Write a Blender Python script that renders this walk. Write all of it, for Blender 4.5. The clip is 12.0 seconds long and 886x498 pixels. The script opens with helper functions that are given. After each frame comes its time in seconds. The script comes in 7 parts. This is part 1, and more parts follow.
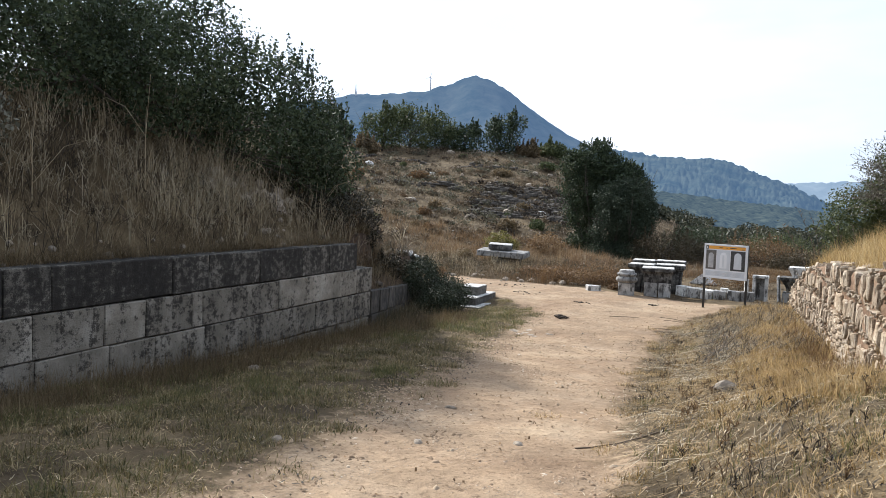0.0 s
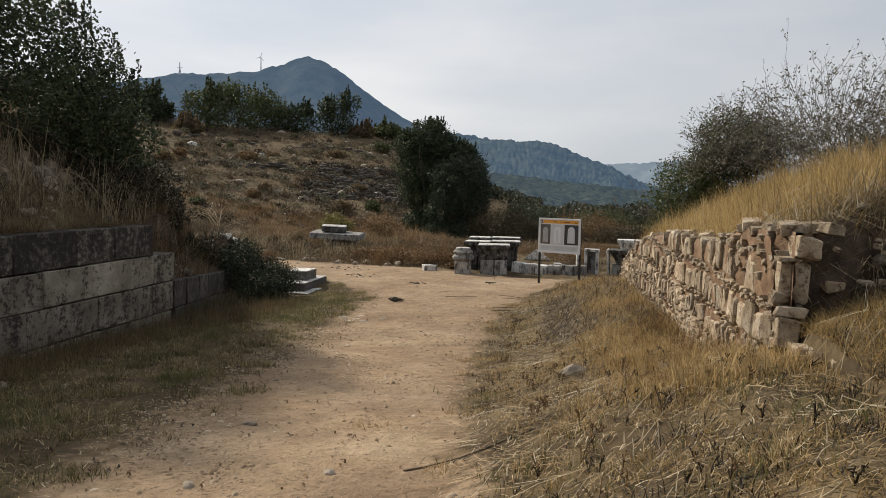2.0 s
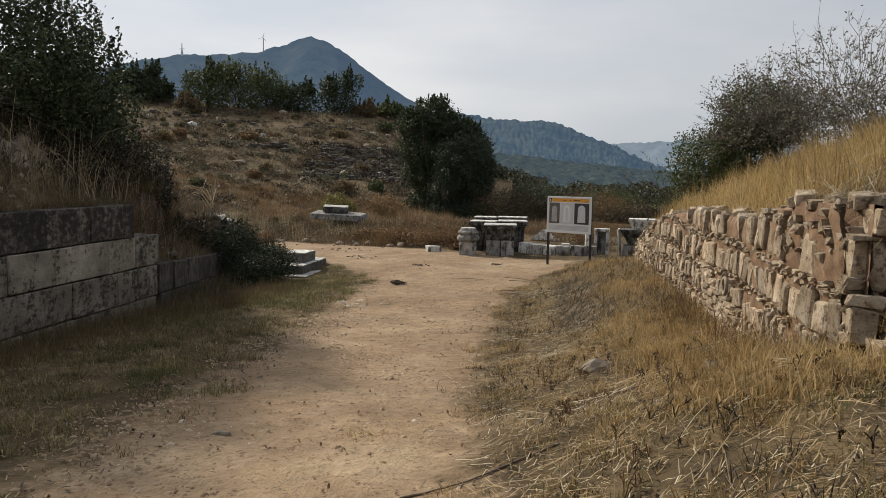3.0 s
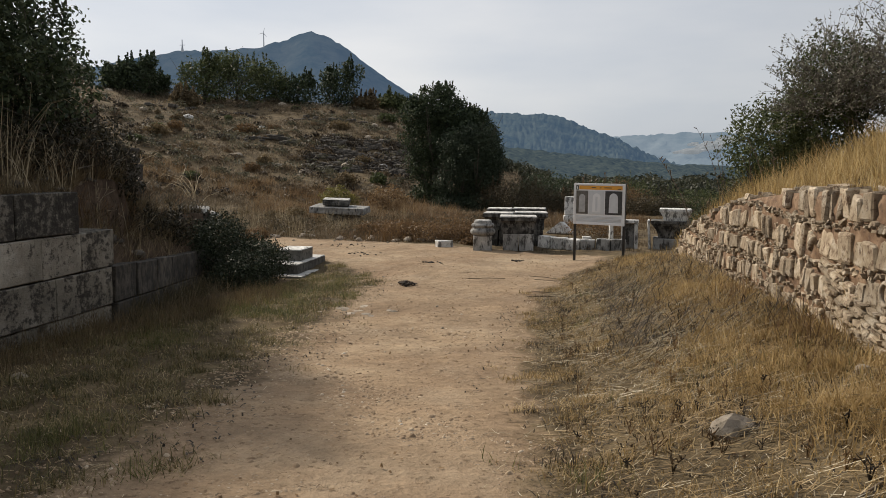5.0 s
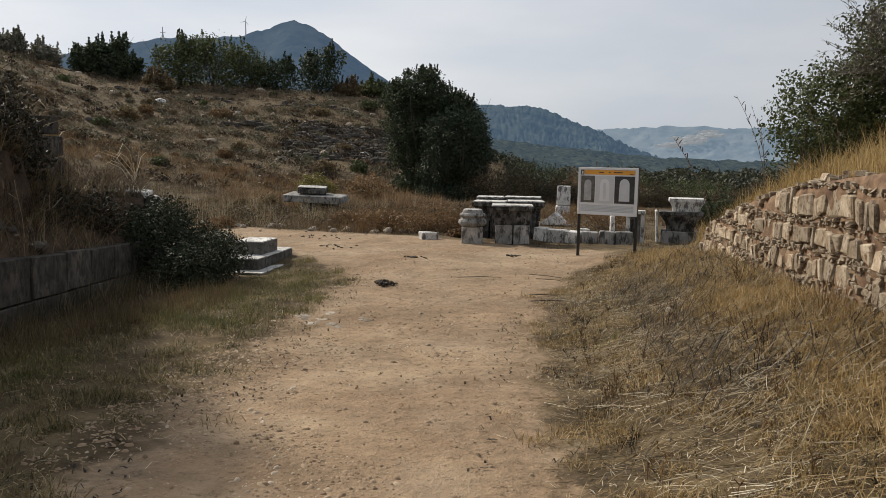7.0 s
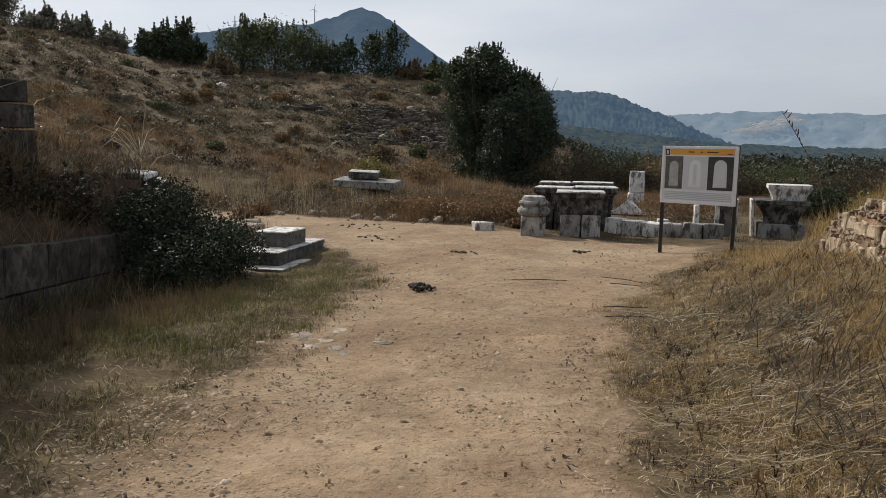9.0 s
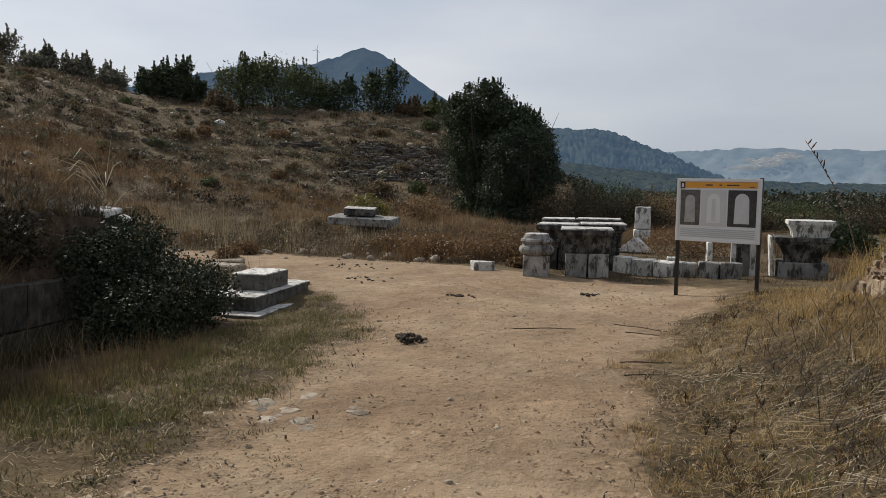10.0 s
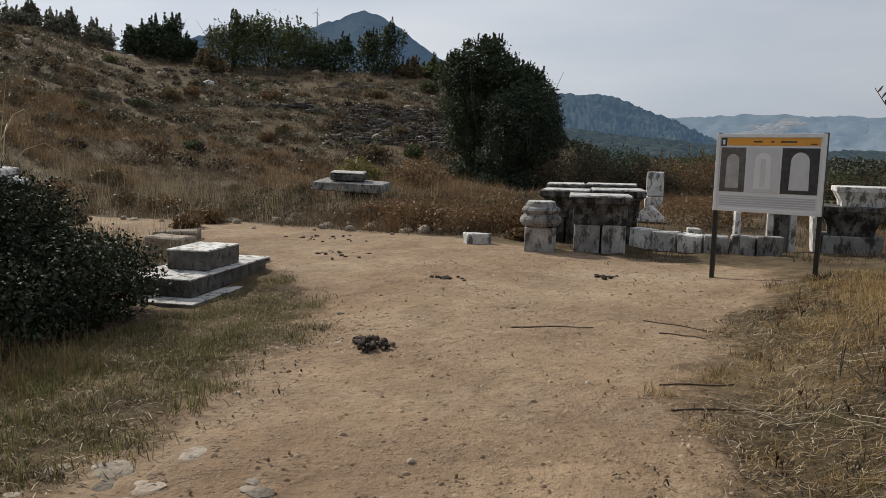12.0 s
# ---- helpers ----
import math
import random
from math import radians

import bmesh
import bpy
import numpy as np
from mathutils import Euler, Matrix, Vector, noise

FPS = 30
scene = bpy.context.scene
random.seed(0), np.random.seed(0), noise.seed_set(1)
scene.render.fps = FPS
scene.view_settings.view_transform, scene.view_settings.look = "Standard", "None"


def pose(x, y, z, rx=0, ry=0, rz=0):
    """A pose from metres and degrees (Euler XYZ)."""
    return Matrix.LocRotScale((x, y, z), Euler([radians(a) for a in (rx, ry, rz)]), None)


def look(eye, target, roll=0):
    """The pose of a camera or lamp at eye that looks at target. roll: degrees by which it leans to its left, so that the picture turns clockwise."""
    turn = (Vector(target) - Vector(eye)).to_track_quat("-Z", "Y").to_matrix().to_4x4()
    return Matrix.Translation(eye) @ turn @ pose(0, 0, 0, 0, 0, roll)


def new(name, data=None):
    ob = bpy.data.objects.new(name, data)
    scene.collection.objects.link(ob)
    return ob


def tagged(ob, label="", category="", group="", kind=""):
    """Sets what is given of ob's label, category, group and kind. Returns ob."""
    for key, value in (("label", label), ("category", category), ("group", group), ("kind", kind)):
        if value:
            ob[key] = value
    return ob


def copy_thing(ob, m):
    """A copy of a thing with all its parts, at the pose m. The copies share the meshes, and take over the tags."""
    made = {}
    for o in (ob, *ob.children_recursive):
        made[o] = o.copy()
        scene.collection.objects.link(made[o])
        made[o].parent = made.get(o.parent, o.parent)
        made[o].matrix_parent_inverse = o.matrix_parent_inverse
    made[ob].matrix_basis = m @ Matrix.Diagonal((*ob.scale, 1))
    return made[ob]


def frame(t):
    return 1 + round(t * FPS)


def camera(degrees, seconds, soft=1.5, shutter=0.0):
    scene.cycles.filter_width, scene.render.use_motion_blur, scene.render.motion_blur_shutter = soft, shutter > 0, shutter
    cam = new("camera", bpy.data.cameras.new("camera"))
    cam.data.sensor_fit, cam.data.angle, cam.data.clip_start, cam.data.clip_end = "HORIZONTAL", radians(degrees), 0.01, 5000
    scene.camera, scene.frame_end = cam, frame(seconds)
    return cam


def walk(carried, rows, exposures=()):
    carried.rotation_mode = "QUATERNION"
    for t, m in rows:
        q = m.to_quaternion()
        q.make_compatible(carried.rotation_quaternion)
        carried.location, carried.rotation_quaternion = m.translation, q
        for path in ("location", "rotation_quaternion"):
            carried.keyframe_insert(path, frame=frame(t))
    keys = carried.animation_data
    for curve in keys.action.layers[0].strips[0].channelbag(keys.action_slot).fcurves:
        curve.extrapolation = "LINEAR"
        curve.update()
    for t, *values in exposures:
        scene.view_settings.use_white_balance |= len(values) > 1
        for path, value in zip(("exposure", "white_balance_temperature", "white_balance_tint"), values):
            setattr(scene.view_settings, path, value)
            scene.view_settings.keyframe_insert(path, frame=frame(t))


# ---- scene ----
cam = camera(62.0, 12.0, soft=0.8)
PATH = [
    (0, (0.165, 0.179, 1.831), (-0.565, 2.037, 1.711), 2.1),
    (0.3, (0.119, 0.37, 1.796), (-0.544, 2.256, 1.749), 1.2),
    (0.5, (0.09, 0.491, 1.792), (-0.557, 2.382, 1.717), 0.7),
    (0.8, (0.032, 0.69, 1.766), (-0.518, 2.61, 1.648), 1.0),
    (1, (0.009, 0.843, 1.751), (-0.316, 2.814, 1.65), 1.0),
    (1.5, (0.014, 1.307, 1.685), (-0.252, 3.286, 1.57), 1.3),
    (2, (-0.024, 1.742, 1.642), (-0.334, 3.712, 1.489), 1.2),
    (2.5, (-0.092, 2.234, 1.584), (-0.397, 4.201, 1.388), 1.0),
    (3, (-0.17, 2.691, 1.553), (-0.49, 4.654, 1.348), 0.9),
    (3.2, (-0.253, 2.867, 1.52), (-0.539, 4.839, 1.342), 1.0),
    (4.8, (-0.822, 4.804, 1.329), (-1.145, 6.77, 1.144), 1.1),
    (5, (-0.842, 5.046, 1.315), (-1.168, 7.006, 1.095), 0.4),
    (5.5, (-0.971, 5.666, 1.256), (-1.164, 7.637, 0.974), 1.1),
    (6, (-1.075, 6.278, 1.182), (-1.424, 8.231, 0.93), -0.0),
    (6.5, (-1.226, 6.91, 1.136), (-1.444, 8.892, 0.981), 0.8),
    (7, (-1.299, 7.484, 1.064), (-1.578, 9.45, 0.822), 0.9),
    (7.2, (-1.318, 7.718, 1.052), (-1.614, 9.68, 0.8), 1.6),
    (8.8, (-1.439, 9.758, 0.907), (-1.859, 11.687, 0.591), 0.9),
    (9, (-1.464, 10.022, 0.89), (-1.913, 11.951, 0.61), 0.9),
    (9.5, (-1.556, 10.608, 0.849), (-2.011, 12.544, 0.632), 0.7),
    (10, (-1.629, 11.24, 0.826), (-2.086, 13.179, 0.645), 0.7),
    (10.5, (-1.739, 11.797, 0.789), (-2.263, 13.712, 0.553), 0.2),
    (11, (-1.805, 12.419, 0.74), (-2.247, 14.353, 0.487), 0.5),
    (11.5, (-1.886, 12.949, 0.714), (-2.337, 14.881, 0.465), 0.6),
    (12, (-1.932, 13.593, 0.685), (-2.388, 15.521, 0.413), 0.9),
]
EXPOSURES = [(0, 0.8, 5950, 10), (0.5, 0.6, 6000, 10), (1.0, 0.27, 6700, 10), (1.5, 0.15, 6850, 10), (2.5, -0.02, 6850, 10), (7.0, -0.02, 6700, 10), (9.5, -0.12, 6500, 10), (10.5, -0.26, 6500, 10), (12, -0.22, 6450, 10)]
walk(cam, [(t, look(eye, target, roll)) for t, eye, target, roll in PATH], EXPOSURES)

# ---- sky and sun: bright thin cloud, hazy sun ahead and to the left ----
SUN_AZ, SUN_EL = -55.0, 35.0
world = bpy.data.worlds.new("world")
scene.world = world
world.use_nodes = True
wn, wl = world.node_tree.nodes, world.node_tree.links
wn.clear()
sky = wn.new("ShaderNodeTexSky")
sky.sky_type, sky.sun_disc = "NISHITA", False
sky.sun_elevation, sky.sun_rotation = radians(SUN_EL), radians(SUN_AZ)
sky_bg = wn.new("ShaderNodeBackground")
sky_bg.inputs["Strength"].default_value = 0.07
wl.new(sky.outputs[0], sky_bg.inputs[0])
co = wn.new("ShaderNodeTexCoord")
mp = wn.new("ShaderNodeMapping")
mp.inputs["Scale"].default_value = (1.2, 1.2, 4.5)
wl.new(co.outputs["Generated"], mp.inputs[0])
cl = wn.new("ShaderNodeTexNoise")
cl.inputs["Scale"].default_value, cl.inputs["Detail"].default_value = 1.6, 5
wl.new(mp.outputs[0], cl.inputs[0])
cr = wn.new("ShaderNodeValToRGB")
cr.color_ramp.elements[0].position, cr.color_ramp.elements[0].color = 0.30, (0.50, 0.56, 0.66, 1)
cr.color_ramp.elements[1].position, cr.color_ramp.elements[1].color = 0.72, (0.74, 0.76, 0.80, 1)
wl.new(cl.outputs[0], cr.inputs[0])
cloud_bg = wn.new("ShaderNodeBackground")
cloud_bg.inputs["Strength"].default_value = 0.97
glow_dot = wn.new("ShaderNodeVectorMath")
glow_dot.operation = "DOT_PRODUCT"
glow_dot.inputs[1].default_value = (math.sin(radians(SUN_AZ)) * 0.8, math.cos(radians(SUN_AZ)) * 0.8, 0.6)
wl.new(co.outputs["Generated"], glow_dot.inputs[0])
glow = wn.new("ShaderNodeMapRange")
glow.inputs["From Min"].default_value, glow.inputs["From Max"].default_value = 0.1, 1.0
glow.inputs["To Min"].default_value, glow.inputs["To Max"].default_value = 0.86, 1.36
wl.new(glow_dot.outputs["Value"], glow.inputs[0])
bright = wn.new("ShaderNodeVectorMath")
bright.operation = "SCALE"
wl.new(cr.outputs[0], bright.inputs[0])
wl.new(glow.outputs[0], bright.inputs["Scale"])
wl.new(bright.outputs[0], cloud_bg.inputs[0])
mixw = wn.new("ShaderNodeMixShader")
mixw.inputs[0].default_value = 0.85
wl.new(sky_bg.outputs[0], mixw.inputs[1])
wl.new(cloud_bg.outputs[0], mixw.inputs[2])
wout = wn.new("ShaderNodeOutputWorld")
wl.new(mixw.outputs[0], wout.inputs[0])
sun = new("sun", bpy.data.lights.new("sun", "SUN"))
sun.data.energy, sun.data.angle, sun.data.color = 4.55, radians(2.5), (1.0, 0.92, 0.80)
az, el = radians(SUN_AZ), radians(SUN_EL)
sun.matrix_world = look((60 * math.sin(az) * math.cos(el), 60 * math.cos(az) * math.cos(el), 60 * math.sin(el)), (0, 0, 0))

# ---- materials ----
def nodes_of(name):
    m = bpy.data.materials.new(name)
    m.use_nodes = True
    nt = m.node_tree
    nt.nodes.clear()
    out = nt.nodes.new("ShaderNodeOutputMaterial")
    return m, nt.nodes, nt.links, out


def tex(n, l, scale, detail=6, rough=0.6, stretch=(1, 1, 1), coord=None):
    """World-space noise in metres: scale is features a metre."""
    if coord is None:
        coord = n.new("ShaderNodeNewGeometry").outputs["Position"]
    m = n.new("ShaderNodeMapping")
    m.inputs["Scale"].default_value = stretch
    l.new(coord, m.inputs[0])
    t = n.new("ShaderNodeTexNoise")
    t.inputs["Scale"].default_value, t.inputs["Detail"].default_value, t.inputs["Roughness"].default_value = scale, detail, rough
    l.new(m.outputs[0], t.inputs["Vector"])
    return t.outputs[0]


def ramp(n, l, fac, stops):
    r = n.new("ShaderNodeValToRGB")
    while len(r.color_ramp.elements) < len(stops):
        r.color_ramp.elements.new(0.5)
    for e, (p, c) in zip(r.color_ramp.elements, stops):
        e.position, e.color = p, (*c, 1) if len(c) == 3 else c
    l.new(fac, r.inputs[0])
    return r.outputs[0]


def mixc(n, l, fac, a, b, mode="MIX"):
    x = n.new("ShaderNodeMix")
    x.data_type, x.blend_type = "RGBA", mode
    for val, s in ((fac, x.inputs[0]), (a, x.inputs[6]), (b, x.inputs[7])):
        if isinstance(val, (int, float)):
            s.default_value = val
        elif isinstance(val, tuple):
            s.default_value = (*val, 1)
        else:
            l.new(val, s)
    return x.outputs[2]


def maths(n, l, op, a, b=0.0, clamp=False):
    x = n.new("ShaderNodeMath")
    x.operation, x.use_clamp = op, clamp
    for val, s in ((a, x.inputs[0]), (b, x.inputs[1])):
        if isinstance(val, (int, float)):
            s.default_value = val
        else:
            l.new(val, s)
    return x.outputs[0]


def grey(n, l, fac, lo, hi):
    return ramp(n, l, fac, [(0, (lo,) * 3), (1, (hi,) * 3)])


def stone_mat(name, dark, mid, light, stain=0.5, stain_col=(0.03, 0.028, 0.026), rough=0.85, bump=0.35, streak=1.0, each=0.25, scale=3.0, cover=0.53):
    """Weathered stone: patches, grain, dark lichen; each piece a little different."""
    m, n, l, out = nodes_of(name)
    big, fine = tex(n, l, scale, 5), tex(n, l, scale * 11, 6, 0.7)
    col = ramp(n, l, big, [(0.3, dark), (0.5, mid), (0.72, light)])
    col = mixc(n, l, 0.75, col, grey(n, l, fine, 0.55, 1.3), "MULTIPLY")
    lich = tex(n, l, scale * 2.2, 8, 0.72, (1, 1, 1 / streak))
    mask = ramp(n, l, lich, [(cover, (0, 0, 0)), (cover + 0.09, (stain,) * 3)])
    col = mixc(n, l, mask, col, stain_col)
    rnd = n.new("ShaderNodeObjectInfo").outputs["Random"]
    col = mixc(n, l, 1.0, col, grey(n, l, rnd, 1 - each, 1 + each), "MULTIPLY")
    b = n.new("ShaderNodeBump")
    b.inputs["Strength"].default_value, b.inputs["Distance"].default_value = bump, 0.02
    l.new(maths(n, l, "ADD", fine, maths(n, l, "MULTIPLY", lich, 0.6)), b.inputs["Height"])
    p = n.new("ShaderNodeBsdfPrincipled")
    p.inputs["Roughness"].default_value = rough
    p.inputs["Specular IOR Level"].default_value = 0.25
    l.new(col, p.inputs["Base Color"])
    l.new(b.outputs[0], p.inputs["Normal"])
    l.new(p.outputs[0], out.inputs[0])
    return m


def wall_mat(name, dark, mid, light, cover):
    """Squared old limestone: cloudy patches, pits, black lichen in runs and blotches, more on some blocks than on others."""
    m, n, l, out = nodes_of(name)
    rnd = n.new("ShaderNodeObjectInfo").outputs["Random"]
    pos = n.new("ShaderNodeNewGeometry").outputs["Position"]
    shift = n.new("ShaderNodeVectorMath")
    shift.operation = "ADD"
    off = n.new("ShaderNodeCombineXYZ")
    l.new(maths(n, l, "MULTIPLY", rnd, 40.0), off.inputs[1])
    l.new(pos, shift.inputs[0])
    l.new(off.outputs[0], shift.inputs[1])
    at = shift.outputs[0]
    cloud, fine, pits = tex(n, l, 1.7, 6, 0.62, (1, 1, 1), at), tex(n, l, 34, 6, 0.7, (1, 1, 1), at), tex(n, l, 9, 7, 0.75, (1, 1, 1.6), at)
    col = ramp(n, l, cloud, [(0.3, dark), (0.5, mid), (0.7, light)])
    col = mixc(n, l, 1.0, col, grey(n, l, rnd, 0.76, 1.1), "MULTIPLY")
    col = mixc(n, l, 0.7, col, grey(n, l, fine, 0.6, 1.3), "MULTIPLY")
    runs, blot = tex(n, l, 4.5, 7, 0.72, (1, 1, 0.22), at), tex(n, l, 10.0, 9, 0.8, (1, 1, 1.3), at)
    lich = maths(n, l, "ADD", maths(n, l, "MULTIPLY", runs, 0.38), maths(n, l, "MULTIPLY", blot, 0.62))
    lich = maths(n, l, "ADD", lich, maths(n, l, "MULTIPLY", maths(n, l, "SUBTRACT", rnd, 0.5), -0.05))
    mask = ramp(n, l, lich, [(cover - 0.03, (0, 0, 0)), (cover + 0.015, (0.8, 0.8, 0.8)), (cover + 0.1, (0.95, 0.95, 0.95))])
    col = mixc(n, l, mask, col, (0.022, 0.02, 0.018))
    b = n.new("ShaderNodeBump")
    b.inputs["Strength"].default_value, b.inputs["Distance"].default_value = 0.9, 0.02
    l.new(maths(n, l, "ADD", maths(n, l, "MULTIPLY", fine, 0.5), pits), b.inputs["Height"])
    p = n.new("ShaderNodeBsdfPrincipled")
    p.inputs["Roughness"].default_value = 0.9
    p.inputs["Specular IOR Level"].default_value = 0.2
    l.new(col, p.inputs["Base Color"])
    l.new(b.outputs[0], p.inputs["Normal"])
    l.new(p.outputs[0], out.inputs[0])
    return m


def leaf_mat(name, stops, trans=0.3, patch=0.6, rough=0.6, own=0.55, sway=1.0):
    """Leaves, blades and stalks: a colour a piece, drifting in patches; light passes through."""
    m, n, l, out = nodes_of(name)
    rnd = n.new("ShaderNodeNewGeometry").outputs["Random Per Island"]
    drift = tex(n, l, patch, 3)
    f = maths(n, l, "ADD", maths(n, l, "MULTIPLY", rnd, own), maths(n, l, "MULTIPLY", maths(n, l, "SUBTRACT", drift, 0.28), sway), True)
    col = ramp(n, l, f, stops)
    p = n.new("ShaderNodeBsdfPrincipled")
    p.inputs["Roughness"].default_value = rough
    p.inputs["Specular IOR Level"].default_value = 0.2
    l.new(col, p.inputs["Base Color"])
    t = n.new("ShaderNodeBsdfTranslucent")
    l.new(col, t.inputs[0])
    x = n.new("ShaderNodeMixShader")
    x.inputs[0].default_value = trans
    l.new(p.outputs[0], x.inputs[1])
    l.new(t.outputs[0], x.inputs[2])
    l.new(x.outputs[0], out.inputs[0])
    return m


def plain_mat(name, col, rough=0.6, var=0.15, scale=8.0, bump=0.1, metal=0.0):
    m, n, l, out = nodes_of(name)
    f = tex(n, l, scale, 5)
    c = mixc(n, l, 1.0, col, grey(n, l, f, 1 - 2 * var, 1 + 2 * var), "MULTIPLY")
    p = n.new("ShaderNodeBsdfPrincipled")
    p.inputs["Roughness"].default_value, p.inputs["Metallic"].default_value = rough, metal
    l.new(c, p.inputs["Base Color"])
    b = n.new("ShaderNodeBump")
    b.inputs["Strength"].default_value, b.inputs["Distance"].default_value = bump, 0.01
    l.new(tex(n, l, scale * 8, 4), b.inputs["Height"])
    l.new(b.outputs[0], p.inputs["Normal"])
    l.new(p.outputs[0], out.inputs[0])
    return m


def ground_mat():
    """Trodden earth with fine gravel where 'path' is 1, dry turf soil where it is 0."""
    m, n, l, out = nodes_of("ground")
    att = n.new("ShaderNodeAttribute")
    att.attribute_name = "path"
    edge = tex(n, l, 1.1, 6, 0.65)
    edge2 = tex(n, l, 7.0, 4, 0.6)
    wob = maths(n, l, "ADD", maths(n, l, "MULTIPLY", maths(n, l, "SUBTRACT", edge, 0.5), 1.1), maths(n, l, "MULTIPLY", maths(n, l, "SUBTRACT", edge2, 0.5), 0.6))
    k = maths(n, l, "ADD", att.outputs["Fac"], wob)
    mask = ramp(n, l, k, [(0.36, (0, 0, 0)), (0.62, (1, 1, 1))])
    a, b_, c_ = tex(n, l, 0.55, 5), tex(n, l, 5.0, 6, 0.7), tex(n, l, 38, 4, 0.7)
    dirt = ramp(n, l, a, [(0.3, (0.27, 0.184, 0.115)), (0.55, (0.338, 0.246, 0.159)), (0.75, (0.415, 0.322, 0.218))])
    dirt = mixc(n, l, 0.9, dirt, grey(n, l, b_, 0.45, 1.5), "MULTIPLY")
    vor = n.new("ShaderNodeTexVoronoi")
    vor.inputs["Scale"].default_value = 26
    l.new(n.new("ShaderNodeNewGeometry").outputs["Position"], vor.inputs["Vector"])
    peb = ramp(n, l, vor.outputs["Distance"], [(0.16, (1, 1, 1)), (0.30, (0, 0, 0))])
    pick = ramp(n, l, tex(n, l, 2.3, 3), [(0.5, (0, 0, 0)), (0.62, (0.75, 0.75, 0.75))])
    pm = mixc(n, l, 1.0, peb, pick, "MULTIPLY")
    pebcol = mixc(n, l, vor.outputs["Color"], (0.20, 0.15, 0.11), (0.52, 0.45, 0.36))
    dirt = mixc(n, l, pm, dirt, pebcol)
    dirt = mixc(n, l, 0.75, dirt, grey(n, l, c_, 0.6, 1.35), "MULTIPLY")
    dust = ramp(n, l, tex(n, l, 1.7, 7, 0.7, (1, 0.55, 1)), [(0.50, (0, 0, 0)), (0.64, (0.4, 0.4, 0.4))])
    dirt = mixc(n, l, dust, dirt, mixc(n, l, 0.6, (0.43, 0.335, 0.23), grey(n, l, b_, 0.6, 1.35), "MULTIPLY"))
    clod = ramp(n, l, tex(n, l, 15, 5, 0.7), [(0.34, (0.45, 0.42, 0.40)), (0.44, (1, 1, 1))])
    dirt = mixc(n, l, 0.85, dirt, clod, "MULTIPLY")
    worn = ramp(n, l, tex(n, l, 0.9, 6, 0.7), [(0.40, (1, 1, 1)), (0.58, (0.80, 0.80, 0.82))])
    dirt = mixc(n, l, 0.9, dirt, worn, "MULTIPLY")
    rim = ramp(n, l, k, [(0.5, (1, 1, 1)), (1.0, (0, 0, 0))])
    rim = mixc(n, l, 1.0, rim, ramp(n, l, tex(n, l, 3.0, 5, 0.7), [(0.42, (0, 0, 0)), (0.6, (0.55, 0.55, 0.55))]), "MULTIPLY")
    dirt = mixc(n, l, rim, dirt, (0.13, 0.088, 0.055))
    turf = ramp(n, l, tex(n, l, 1.6, 5, 0.65), [(0.3, (0.055, 0.041, 0.026)), (0.5, (0.10, 0.074, 0.043)), (0.7, (0.18, 0.135, 0.078))])
    turf = mixc(n, l, 0.85, turf, grey(n, l, tex(n, l, 16, 6, 0.75), 0.45, 1.5), "MULTIPLY")
    col = mixc(n, l, mask, turf, dirt)
    soil = n.new("ShaderNodeAttribute")
    soil.attribute_name = "soil"
    bare = ramp(n, l, b_, [(0.3, (0.035, 0.024, 0.017)), (0.5, (0.07, 0.048, 0.033)), (0.75, (0.14, 0.10, 0.07))])
    col = mixc(n, l, soil.outputs["Fac"], col, bare)
    bmp = n.new("ShaderNodeBump")
    bmp.inputs["Strength"].default_value, bmp.inputs["Distance"].default_value = 0.75, 0.04
    l.new(maths(n, l, "ADD", maths(n, l, "ADD", maths(n, l, "MULTIPLY", b_, 1.6), maths(n, l, "MULTIPLY", c_, 0.18)), maths(n, l, "ADD", maths(n, l, "MULTIPLY", pm, 0.5), maths(n, l, "MULTIPLY", tex(n, l, 13, 5, 0.7), 0.65))), bmp.inputs["Height"])
    p = n.new("ShaderNodeBsdfPrincipled")
    p.inputs["Roughness"].default_value = 0.95
    p.inputs["Specular IOR Level"].default_value = 0.1
    l.new(col, p.inputs["Base Color"])
    l.new(bmp.outputs[0], p.inputs["Normal"])
    l.new(p.outputs[0], out.inputs[0])
    return m


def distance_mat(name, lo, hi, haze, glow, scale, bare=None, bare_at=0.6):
    """Wooded slopes kilometres off; air haze is put in as a faint surface glow."""
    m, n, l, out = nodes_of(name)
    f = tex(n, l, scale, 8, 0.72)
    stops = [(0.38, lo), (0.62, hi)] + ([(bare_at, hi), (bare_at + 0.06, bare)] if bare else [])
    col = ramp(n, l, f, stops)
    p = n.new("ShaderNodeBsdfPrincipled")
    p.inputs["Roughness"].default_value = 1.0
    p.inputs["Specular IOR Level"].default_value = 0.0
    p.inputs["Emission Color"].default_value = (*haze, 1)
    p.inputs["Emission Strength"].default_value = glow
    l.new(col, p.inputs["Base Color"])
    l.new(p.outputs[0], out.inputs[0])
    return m


